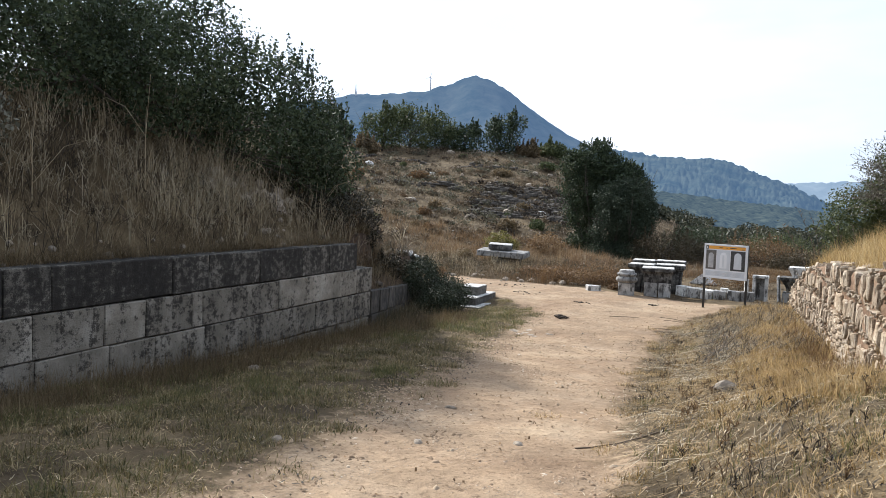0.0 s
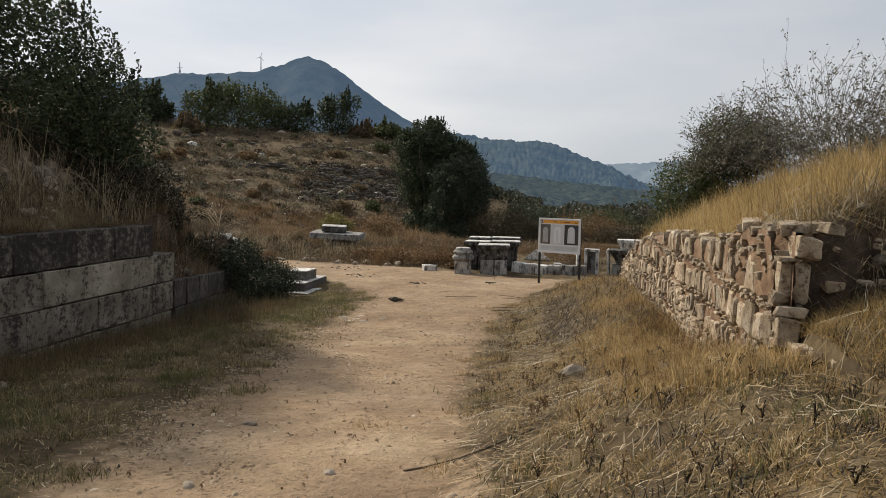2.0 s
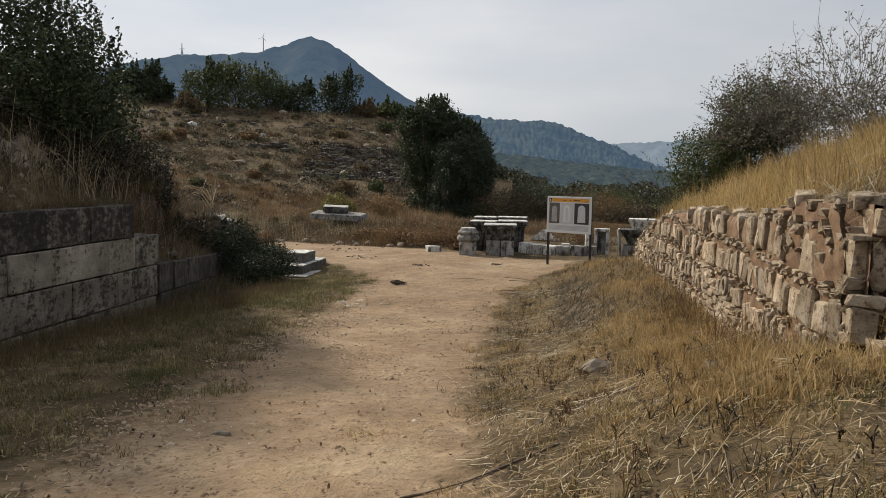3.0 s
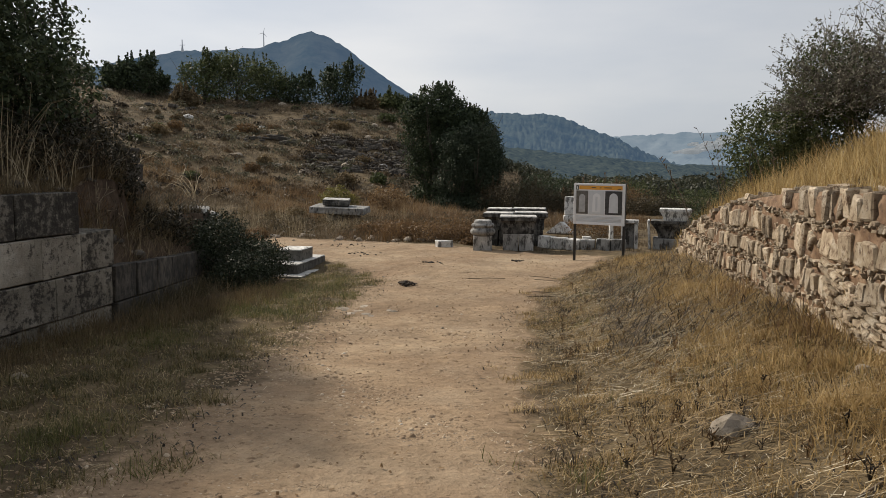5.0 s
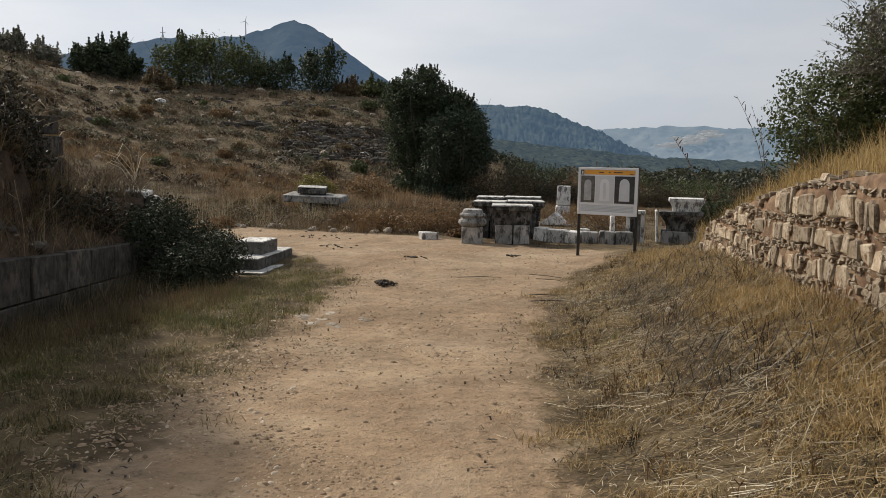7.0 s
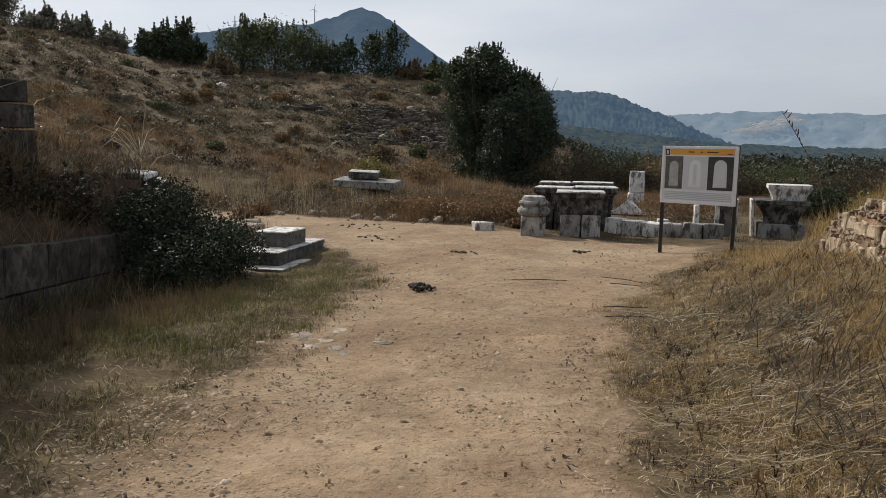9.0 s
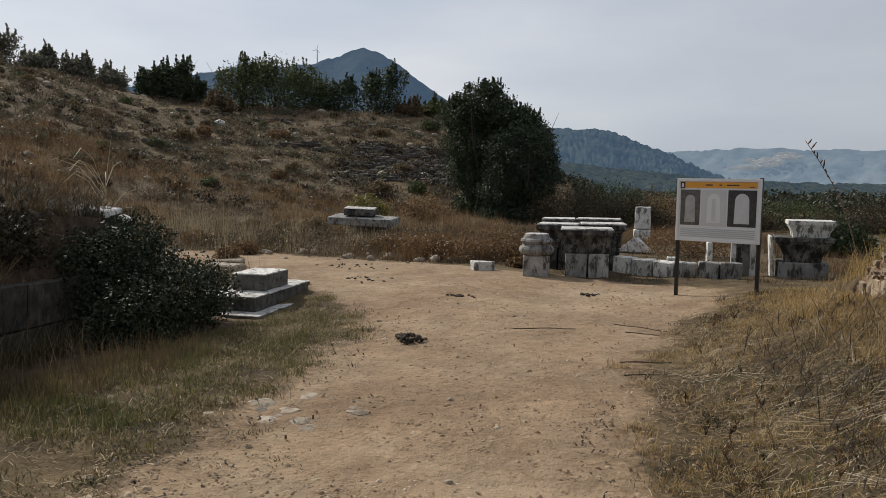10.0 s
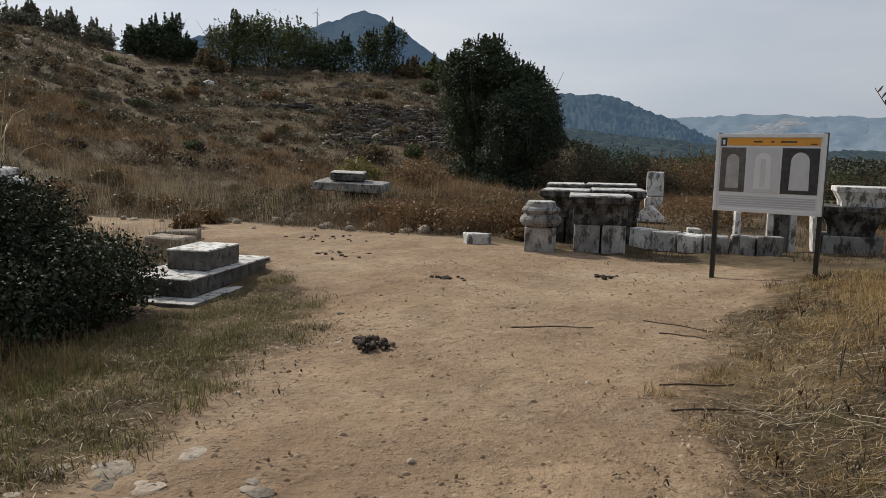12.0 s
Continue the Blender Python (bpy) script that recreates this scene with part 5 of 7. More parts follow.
def dead_weeds(label, n, box, h, seed, material, keep):
    """Small dead branching weeds, dark and upright, too many to count."""
    rng = np.random.default_rng(seed)
    x, y = rng.uniform(box[0], box[1], n), rng.uniform(box[2], box[3], n)
    ok = rng.random(n) < keep(x, y)
    runs = []
    for px, py in zip(x[ok], y[ok]):
        z, hh = gz(px, py), h * rng.uniform(0.5, 1.3)
        for _ in range(rng.integers(2, 5)):
            d = rng.normal(size=3) * 0.35
            top = np.array([px + d[0] * hh, py + d[1] * hh, z + hh * rng.uniform(0.6, 1.1)])
            m = np.array([px + d[0] * hh * 0.3, py + d[1] * hh * 0.3, z + hh * 0.5])
            runs.append(([(px, py, z - 0.01), m, top], [0.0045, 0.0035, 0.002]))
            for _ in range(3):
                q = m + (top - m) * rng.random()
                runs.append(([q, q + rng.normal(size=3) * hh * 0.10 + (0, 0, hh * 0.14)], [0.003, 0.0045]))
    tagged(tubes("dead_weeds", runs, material, None, 3), label, "weed", kind="stuff")


dead_weeds("dark dead branching weeds standing in the verge", 260, (-1.2, 1.6, 3.5, 22), 0.10, 586, M_DEAD, lambda x, y: (lane_mask(x, y) < 0.3) * (wave(x, y, 1.3, 8.0) > -0.3))
dead_weeds("dry rusty branching weeds on the verge", 300, (-1.2, 1.7, 3.5, 23), 0.12, 587, M_RUST, lambda x, y: (lane_mask(x, y) < 0.3) * 1.0)


dead_weeds("dry branching weeds tangled on the bank", 420, (-11.0, -7.5, 3.0, 16.0), 0.55, 588, M_DULLSTRAW, lambda x, y: 1.0 * (wave(x, y, 1.1, 2.0) > -0.3))
dead_weeds("dark dead weeds tangled on the bank", 380, (-11.0, -7.5, 3.0, 16.0), 0.5, 589, M_DEAD, lambda x, y: 1.0 + 0 * x)
dead_weeds("dark dead weeds on the ruined wall end", 320, (-10.2, -7.4, 13.9, 21.0), 0.4, 590, M_DEAD, lambda x, y: 1.0 * (x < -7.3 - 0.26 * (y - 14.2)))
dead_weeds("rusty weeds on the ruined wall end", 160, (-10.2, -7.4, 13.9, 21.0), 0.5, 591, M_RUST, lambda x, y: 1.0 * (x < -7.3 - 0.26 * (y - 14.2)))


def dry_plant(x, y, h, arms, seed, label="tall dry branching weed with bare bent stalks", lean=0.25, r=0.012):
    rng = np.random.default_rng(seed)
    runs = []
    z = gz(x, y)
    for i in range(arms):
        a = rng.uniform(0, 6.28)
        b = h * rng.uniform(0.15, 0.5)
        l_ = h * rng.uniform(0.35, 0.7)
        p0 = np.array([x, y, z + b if i else z])
        d = np.array([math.cos(a), math.sin(a), 0])
        if i == 0:
            runs.append(([p0, p0 + (0, 0, h * 0.5), p0 + d * lean * h * 0.3 + (0, 0, h)], [r, r * 0.7, r * 0.3]))
        else:
            runs.append(([p0, p0 + d * l_ * 0.45 + (0, 0, l_ * 0.6), p0 + d * l_ * 0.85 + (0, 0, l_ * 0.75), p0 + d * l_ * 1.15 + (0, 0, l_ * 0.55)], [r * 0.6, r * 0.5, r * 0.4, r * 0.2]))
    e = thing("dry_weed", label, "weed", "tall dry weeds")
    for run in runs:
        tubes("stalk", [run], M_STRAW, e, 4)


for i, (x, y, h, arms) in enumerate(((-9.6, 21.5, 1.55, 11), (-9.5, 18.6, 1.3, 7), (-8.9, 17.2, 1.3, 5), (-8.1, 12.3, 1.3, 3), (-8.6, 9.4, 1.9, 3), (-8.4, 7.2, 1.5, 3), (-7.9, 13.4, 1.0, 4), (-8.0, 10.6, 1.1, 3), (-8.3, 14.4, 1.2, 5), (-8.0, 6.2, 0.9, 4))):
    dry_plant(x, y, h, arms, 580 + i, r=0.012 if y > 18 else 0.007)
def lean_stalk(base, tip, seed, r=0.007, buds=9):
    """A tall bare weed stalk, bent, with small dry seed heads along its upper part."""
    rng = np.random.default_rng(seed)
    a, b = np.array(base, float), np.array(tip, float)
    e = thing("dry_weed", "tall thin bare weed stalk with dry seed heads", "weed", "tall dry weeds")
    bow = np.array([0.05, 0, 0.04]) * np.linalg.norm(b - a)
    pts = [a + (b - a) * t + bow * math.sin(math.pi * t) for t in np.linspace(0, 1, 7)]
    tubes("stalk", [(pts, [r * (1 - 0.6 * t) for t in np.linspace(0, 1, 7)])], M_STICK, e, 5)
    for t in np.linspace(0.4, 0.97, buds):
        p = a + (b - a) * t + bow * math.sin(math.pi * t)
        d = rng.normal(size=3) * 0.03 + (0, 0, 0.03)
        tubes("seed_head", [([p, p + d * 0.6, p + d * 1.5], [r * 0.5, r * 1.3, r * 0.5])], M_STICK, e, 5)


lean_stalk((2.62, 25.5, gz(2.62, 25.5) - 0.02), (1.55, 25.45, 1.63), 601, 0.013, 16)
for i, (bx, by, tx, tz, n) in enumerate(((2.05, 19.5, 1.50, 2.10, 9), (2.12, 19.9, 1.83, 1.98, 8), (2.2, 20.4, 2.08, 1.80, 5), (2.45, 18.2, 2.12, 1.85, 12), (2.62, 18.4, 2.55, 1.75, 8))):
    lean_stalk((bx, by, gz(bx, by) - 0.02), (tx, by, tz), 610 + i, 0.006, n)


def rubble_patch(name, label, cx, cy, rx, ry, n, s0, s1, seed, material=None, sink=0.15, flat=1.0):
    """Stones lying together on a slope; flat makes them low slabs."""
    rng = np.random.default_rng(seed)
    e = thing(name, label, "stones")
    shapes = [rock_bm(1, 1, 1, np.random.default_rng(seed + k), 2, 0.3) for k in range(5)]
    meshes = []
    for bm in shapes:
        me = bpy.data.meshes.new("stone")
        bm.to_mesh(me)
        bm.free()
        me.materials.append(material or M_FIELDSTONE)
        meshes.append(me)
    for i in range(n):
        x, y = cx + rng.normal() * rx, cy + rng.normal() * ry
        s = s0 + (s1 - s0) * rng.random() ** 2
        ob = new("stone", meshes[rng.integers(5)])
        ob.parent = e
        ob.matrix_basis = pose(x, y, gz(x, y) - s * sink, rng.normal() * 12 * flat, rng.normal() * 12 * flat, rng.uniform(0, 360)) @ Matrix.Diagonal((s * rng.uniform(0.9, 1.6), s, s * flat * rng.uniform(0.5, 0.9), 1))
    return e


rubble_patch("rubble_heap", "tumbled pale stones showing in the bank", -8.95, 12.6, 0.35, 0.9, 70, 0.08, 0.34, 620)
rubble_patch("rubble_heap", "tumbled stones in the bank above the wall's end", -8.0, 14.9, 0.3, 0.7, 40, 0.06, 0.2, 626, M_TERRACE)
rubble_patch("rubble_heap", "scattered small stones along the top of the wall", -7.6, 9.0, 0.16, 3.0, 50, 0.05, 0.14, 621)
rubble_patch("embedded_stones", "flat pale stones trodden into the path's edge", -4.4, 16.7, 0.4, 0.3, 18, 0.08, 0.22, 625, M_FIELDSTONE, sink=0.09, flat=0.2)
rubble_patch("rubble_heap", "stones fallen from the cut earth bank", 2.7, 8.15, 0.6, 0.18, 18, 0.05, 0.14, 622)
rubble_patch("rubble_heap", "stones half buried along the field's edge", -9, 29.6, 4.0, 0.7, 46, 0.08, 0.3, 623)


rubble_patch("rubble_heap", "broken tiles and stones lying on the ruined wall", -9.2, 19.6, 0.3, 0.9, 50, 0.06, 0.24, 624, M_TERRACE)


def on_hill(b, d):
    return -1.7 + d * math.sin(radians(b)), 11.8 + d * math.cos(radians(b))


def terraces():
    """Broken lines of stones, remains of terraces across the slope."""
    rng = np.random.default_rng(640)
    for k, (b0, b1, d, n) in enumerate(((-21.5, -13.0, 57, 80), (-21.2, -12.5, 59, 84), (-21.0, -12.6, 61.2, 84), (-20.2, -12.2, 63.4, 76), (-20.0, -12.0, 66, 70), (-19.0, -12.0, 69, 50), (-28, -22, 66, 20), (-23, -16, 78, 20), (-33, -25, 80, 20), (-38, -31, 62, 16))):
        e = thing("ruined_terrace", "broken line of grey terrace stones across the dry hillside", "terrace", "ruined terraces")
        shapes = [block_bm(1, 1, 1, 0.12, 0.06, rng) for _ in range(4)]
        meshes = []
        for bm in shapes:
            me = bpy.data.meshes.new("stone")
            bm.to_mesh(me)
            bm.free()
            me.materials.append(M_TERRACE)
            meshes.append(me)
        for i in range(n):
            b = b0 + (b1 - b0) * (i + rng.uniform(-0.4, 0.4)) / n
            x, y = on_hill(b, d + rng.normal() * 0.5)
            w, h = rng.uniform(0.35, 1.1), rng.uniform(0.16, 0.42)
            ob = new("stone", meshes[rng.integers(4)])
            ob.parent = e
            ob.matrix_basis = pose(x, y, gz(x, y) - 0.06, rng.normal() * 5, rng.normal() * 5, rng.normal() * 15) @ Matrix.Diagonal((w, rng.uniform(0.3, 0.6), h, 1))


terraces()


def hill_scatter():
    rng = np.random.default_rng(650)
    for i in range(46):
        x, y = on_hill(rng.uniform(-48, -11), rng.uniform(46, 95))
        s = rng.uniform(0.35, 1.0)
        rock(x, y, s * 1.4, s, s * 0.6, M_FIELDSTONE if i % 6 else M_MARBLE, "pale boulder half buried on the dry hillside", 660 + i, 50 * i, 0.3, "boulder", "stone", "boulders on the hillside")
    proto = [woody("hill_shrub", "low dark dry shrub on the hillside", "bush", (*on_hill(b, d), gz(*on_hill(b, d)) - 0.1), [(0, 0, 0.5, 1.0, 0.9, 0.6), (0.7, 0.1, 0.4, 0.7, 0.7, 0.5)], 900, 0.15, m, stems=8, seed=700 + k, trunk_r=0.02, group="shrubs on the hillside")
             for k, (b, d, m) in enumerate(((-18.5, 75, M_BROWN), (-26, 70, M_RUST), (-33, 66, M_BROWN), (-14.5, 82, M_OAK_GREY)))]
    for i in range(44):
        x, y = on_hill(rng.uniform(-50, -11), rng.uniform(48, 97))
        s = rng.uniform(0.3, 0.8)
        copy_thing(proto[i % 4], pose(x, y, gz(x, y) - 0.1, 0, 0, rng.uniform(0, 360)) @ Matrix.Diagonal((s, s, s * rng.uniform(0.8, 1.4), 1)))
    for i in range(26):
        x, y = rng.uniform(-26, -9.5), rng.uniform(25, 44)
        s = rng.uniform(0.25, 0.7)
        copy_thing(proto[1 + i % 2], pose(x, y, gz(x, y) - 0.05, 0, 0, rng.uniform(0, 360)) @ Matrix.Diagonal((s, s, s, 1)))


def hill_scrub():
    """Low dry bushes and dead thistles all over the slope and the field below it, too many to count."""
    rng = np.random.default_rng(655)
    for m, n, label, r0, r1, b0, b1, d0, d1 in ((M_DEAD, 130, "low dark dead scrub on the hillside", 0.3, 0.8, -52, -11, 44, 97), (M_SCRUB, 420, "low brown scrub on the hillside", 0.3, 0.8, -52, -11, 42, 97), (M_HILLGREEN, 300, "low grey-green scrub on the hillside", 0.35, 1.0, -52, -13, 50, 98),
                                                (M_DEAD, 110, "dark dead weeds between the terrace stones", 0.3, 0.7, -21.5, -12, 56, 70), (M_DIM, 170, "brown dead scrub on the field's edge", 0.25, 0.6, -50, -6, 20, 34)):
        p, o = [], []
        for _ in range(n):
            x, y = on_hill(rng.uniform(b0, b1), rng.uniform(d0, d1))
            if lane_mask(x, y) > 0.05 or x > -5.0:
                continue
            r = rng.uniform(r0, r1)
            q, dd = crown_points([(x, y, gz(x, y) + r * 0.3, r, r, r * 0.5), (x + r * 0.7, y, gz(x, y) + r * 0.2, r * 0.7, r * 0.7, r * 0.4)], 64, rng)
            p.append(q)
            o.append(dd)
        ob = leaves("hill_scrub", np.concatenate(p), 0.125 if d0 > 40 else 0.055, m, None, rng, np.concatenate(o), 2.6)
        tagged(ob, label, "scrub", kind="stuff")


hill_scrub()


def masts():
    for b, dd, e0, h, label in ((-22.9, 2290, 8.85, 36, "pale wind turbine mast on the mountain ridge"), (-28.6, 2290, 8.15, 34, "pale lattice pylon on the mountain ridge")):
        x, y = -1 + dd * math.sin(radians(b)), 6 + dd * math.cos(radians(b))
        z = dd * math.tan(radians(e0)) - 14
        runs = [([(x, y, z), (x, y, z + h + 12)], [2.0, 1.2])]
        if "turbine" in label:
            runs += [([(x, y - 3, z + h + 12), (x + 15 * math.sin(a), y - 3, z + h + 12 + 15 * math.cos(a))], [1.0, 0.4]) for a in (0.3, 2.39, 4.49)]
        else:
            runs += [([(x - 8, y, z + h * 0.9), (x + 8, y, z + h * 0.9)], [0.8, 0.8]), ([(x - 7, y, z - 5), (x, y, z + h)], [0.8, 0.8]), ([(x + 7, y, z - 5), (x, y, z + h)], [0.8, 0.8])]
        tagged(tubes("wind_turbine" if "turbine" in label else "pylon", runs, M_MAST, None, 5), label, "mast")


masts()


# ---- trees and shrubs ----
woody("oak_thicket", "dense dark evergreen oak thicket on top of the bank", "bush", (-10.4, 11.5, gz(-10.4, 11.5) - 0.2),
      [(0, 0, 1.3, 1.9, 2.2, 1.6), (0.9, 2.2, 0.5, 1.5, 1.7, 1.5), (1.3, 3.5, -0.2, 1.1, 1.2, 1.3), (1.2, 4.2, -0.9, 0.7, 0.8, 0.8), (-0.8, -2.4, 1.7, 2.0, 2.2, 1.7), (-0.5, -4.8, 1.6, 1.8, 2.0, 1.6), (-2.5, 1.5, 1.6, 2, 2.4, 1.4)],
      98000, 0.055, M_OAK, stems=14, spread=2.2, seed=2, shoots=240, shoot_len=0.6, low=-2.0)
woody("bank_scrub", "dark tangled scrub over the crumbling bank behind the wall", "bush", (-8.7, 15.3, gz(-8.7, 15.3)),
      [(0.2, -0.8, 0.15, 0.75, 1.0, 0.45), (0.15, 0.6, 0.2, 0.7, 1.0, 0.5), (-0.5, 1.5, 0.2, 0.6, 0.7, 0.4), (-0.9, 0.4, 0.7, 0.9, 1.4, 0.6), (-0.9, -1.2, 0.7, 0.9, 1.2, 0.6), (0.3, 1.1, -0.4, 0.45, 0.7, 0.35)], 18000, 0.036, M_BRAMBLE_BROWN, stems=16, spread=2.0, seed=33, trunk_r=0.012, shoots=60, shoot_len=0.35, low=-1.0, long=2.2)
woody("bank_scrub", "dark tangled scrub hanging over the sunken wall end", "bush", (-8.75, 17.6, gz(-8.75, 17.6) - 0.1),
      [(0.25, -0.6, -0.25, 0.5, 0.8, 0.35), (0.2, 0.6, -0.35, 0.45, 0.7, 0.35), (-0.2, -0.5, 0.05, 0.4, 0.7, 0.3)], 7000, 0.036, M_BRAMBLE_BROWN, stems=12, spread=1.6, seed=34, trunk_r=0.012, shoots=20, shoot_len=0.25, low=-1.2, long=2.2)
woody("scrub_bush", "grey-brown scrub bush on the near bank", "bush", (-8.9, 5.6, gz(-8.9, 5.6) - 0.1), [(0, 0, 0.7, 0.9, 1.1, 0.9), (-0.6, -1.0, 1.0, 1.0, 1.1, 1.0), (-0.5, 1.0, 0.8, 0.8, 0.9, 0.8)],
      12000, 0.05, M_THORN, stems=12, spread=1.0, seed=3, trunk_r=0.02)
woody("bramble", "dark bramble bush spilling over the end of the old wall", "bush", (-7.55, 19.8, gz(-7.55, 19.8) - 0.02),
      [(0, 0.2, 0.48, 0.7, 1.0, 0.60), (0.2, -0.7, 0.36, 0.6, 0.8, 0.48), (-0.1, 1.0, 0.42, 0.6, 0.75, 0.5), (-0.75, 0.1, 0.85, 0.6, 1.1, 0.62), (-0.95, 0.7, 1.05, 0.5, 0.8, 0.5)], 27000, 0.033, M_BRAMBLE, stems=10, spread=1.0, seed=4, trunk_r=0.012)
OAK_FOOT = gz(-10.4, 58.6)
woody("oak_tree", "tall dark evergreen oak at the foot of the hill", "tree", (-10.4, 58.6, OAK_FOOT - 0.3),
      [(0.1, 0, 6.0 - OAK_FOOT, 1.8, 1.6, 1.5), (-1.2, 0.2, 5.3 - OAK_FOOT, 1.5, 1.4, 1.4), (1.3, 0, 5.3 - OAK_FOOT, 1.6, 1.5, 1.4), (2.6, -0.2, 4.5 - OAK_FOOT, 1.5, 1.4, 1.4), (-0.6, 0.3, 3.6 - OAK_FOOT, 1.9, 1.7, 1.8), (-0.8, 0.1, 1.9 - OAK_FOOT, 1.3, 1.4, 1.6), (1.2, 0, 3.0 - OAK_FOOT, 1.8, 1.7, 1.8),
       (0.6, 0.2, 7.0 - OAK_FOOT, 0.8, 0.8, 0.6), (-1.6, 0.2, 6.0 - OAK_FOOT, 0.7, 0.7, 0.6), (3.2, 0, 5.0 - OAK_FOOT, 0.8, 0.8, 0.7), (3.3, -0.6, 3.6 - OAK_FOOT, 1.5, 1.4, 1.3), (-0.3, -0.3, 0.9, 1.5, 1.3, 0.9)],
      40000, 0.112, M_OAK, stems=12, spread=1.4, seed=5, trunk_r=0.12, shoots=110, shoot_len=0.42, lump=0.26)
BUSH_FOOT = gz(-7.5, 56.0)
woody("oak_tree", "rounded grey-green evergreen oak reaching to the ground", "tree", (-7.5, 56.0, BUSH_FOOT - 0.3),
      [(0, 0, 2.2 - BUSH_FOOT, 1.9, 1.8, 2.0), (1.1, 0, 3.0 - BUSH_FOOT, 1.15, 1.2, 1.4), (-0.8, 0, 2.9 - BUSH_FOOT, 1.3, 1.3, 1.3), (0.9, 0, 0.9 - BUSH_FOOT, 1.4, 1.4, 1.2), (-0.9, 0.1, 0.7 - BUSH_FOOT, 1.5, 1.4, 1.3), (1.6, 0, 1.9 - BUSH_FOOT, 0.9, 1.0, 1.1), (0.2, 0, 3.7 - BUSH_FOOT, 1.1, 1.1, 0.8), (0.6, -0.3, 0.7, 1.7, 1.3, 0.8), (-1.0, -0.2, 0.7, 1.5, 1.3, 0.8)],
      36000, 0.095, M_OAK_BLUE, stems=10, spread=1.3, seed=55, trunk_r=0.1, shoots=70, shoot_len=0.45, lump=0.26)
woody("evergreen_shrub", "dark evergreen shrub at the edge of the mound", "bush", (3.1, 19.6, gz(3.1, 19.6) - 0.1), [(-0.2, 0, 0.9, 0.85, 0.9, 0.9), (0.5, -0.5, 1.3, 0.8, 0.8, 0.8), (0.3, 0.3, 0.5, 0.9, 0.9, 0.6), (0.7, -0.7, 2.0, 0.9, 0.9, 0.75)], 30000, 0.04, M_OAK_GREY, stems=9, seed=6, trunk_r=0.025, lump=0.3)


def thorn_bush(at, lobes, seed, twigs, leaves_n, label):
    """A half-bare thorn bush: a haze of fine upright twigs with few small leaves."""
    rng = np.random.default_rng(seed)
    e = thing("thorn_bush", label, "bush", "", at)
    L = np.array(lobes, float)
    runs, lp = [], []
    for i in range(26):
        t = L[i % len(L)]
        b0 = np.array([t[0] * 0.7 + rng.normal() * 0.3, t[1] * 0.7 + rng.normal() * 0.3, -0.1])
        tip = t[:3] + rng.normal(size=3) * t[3:] * 0.4
        runs.append(([b0, (b0 + tip) / 2 + rng.normal(size=3) * 0.12, tip], [0.022, 0.014, 0.006]))
    for i in range(twigs):
        t = L[rng.integers(len(L))]
        d = rng.normal(size=3)
        d[2] = abs(d[2]) * 0.8 - 0.25
        d /= np.linalg.norm(d)
        base = t[:3] + d * t[3:] * rng.uniform(0.25, 0.85)
        way = d * 0.6 + rng.normal(size=3) * 0.35 + np.array([0, 0, 0.35])
        tip = base + way * rng.uniform(0.25, 0.6)
        m = (base + tip) / 2 + rng.normal(size=3) * 0.04
        runs.append(([base, m, tip], [0.006, 0.004, 0.0015]))
        for _ in range(3):
            b0 = m + (tip - m) * rng.random()
            q = b0 + rng.normal(size=3) * 0.09 + way * 0.12
            runs.append(([b0, (b0 + q) / 2 + rng.normal(size=3) * 0.015, q], [0.004, 0.003, 0.0012]))
            for _ in range(max(1, leaves_n // twigs // 3)):
                lp.append(b0 + (q - b0) * rng.random() + rng.normal(size=3) * 0.03)
    tagged(tubes("twig_work", runs, M_BARK, e, 3), "", kind="stuff")
    leaves("crown", np.array(lp), 0.032, M_THORN, e, rng)
    return e


thorn_bush((4.9, 16.8, gz(4.9, 16.8) - 0.1), [(0, 0, 0.9, 1.9, 1.9, 1.7), (1.8, -1.8, 1.0, 1.9, 1.9, 1.7), (-1.2, 1.5, 0.6, 1.1, 1.2, 1.3), (3.4, -3.5, 0.9, 1.7, 1.8, 1.7), (0.6, -0.6, 0.4, 2.0, 1.8, 0.8), (2.6, -2.6, 0.4, 1.8, 1.8, 0.8)], 9, 3700, 37000, "half-bare grey thorn bush on the grassy mound")

woody("yellow_shrub", "yellow-green leafy shrub on the dry field", "bush", (-14.9, 49.3, gz(-14.9, 49.3) - 0.05), [(0, 0, 0.7, 1.1, 1.0, 0.9), (0.7, 0.2, 0.5, 0.7, 0.7, 0.6)], 2600, 0.10, M_YELLOW, stems=9, seed=7, trunk_r=0.02)
woody("yellow_shrub", "tawny dry shrub on the field beside the hill", "bush", (-11.9, 50.2, gz(-11.9, 50.2) - 0.05), [(0, 0, 0.7, 1.2, 1.0, 0.9), (-0.7, 0.2, 0.5, 0.7, 0.7, 0.6)], 2400, 0.10, M_FOOTGRASS, stems=9, seed=8, trunk_r=0.02)
for i, (x, y, r, h) in enumerate(((-6.7, 30.3, 0.8, 0.75), (-5.6, 30.0, 0.9, 0.7), (-4.6, 30.8, 0.7, 0.6), (-7.9, 31.6, 0.7, 0.6), (-3.8, 28.6, 0.35, 0.3), (-5.4, 33.5, 1.2, 0.9), (0.4, 35.5, 1.3, 0.9))):
    woody("rusty_scrub", "low rusty-brown dry scrub beside the dirt lane", "bush", (x, y, gz(x, y) - 0.05), [(0, 0, h * 0.5, r, r * 0.8, h * 0.55), (r * 0.5, 0.2, h * 0.35, r * 0.6, r * 0.6, h * 0.4)], 2200, 0.05, M_RUST, stems=14, spread=1.2, seed=130 + i, trunk_r=0.010, group="rusty scrub bushes")
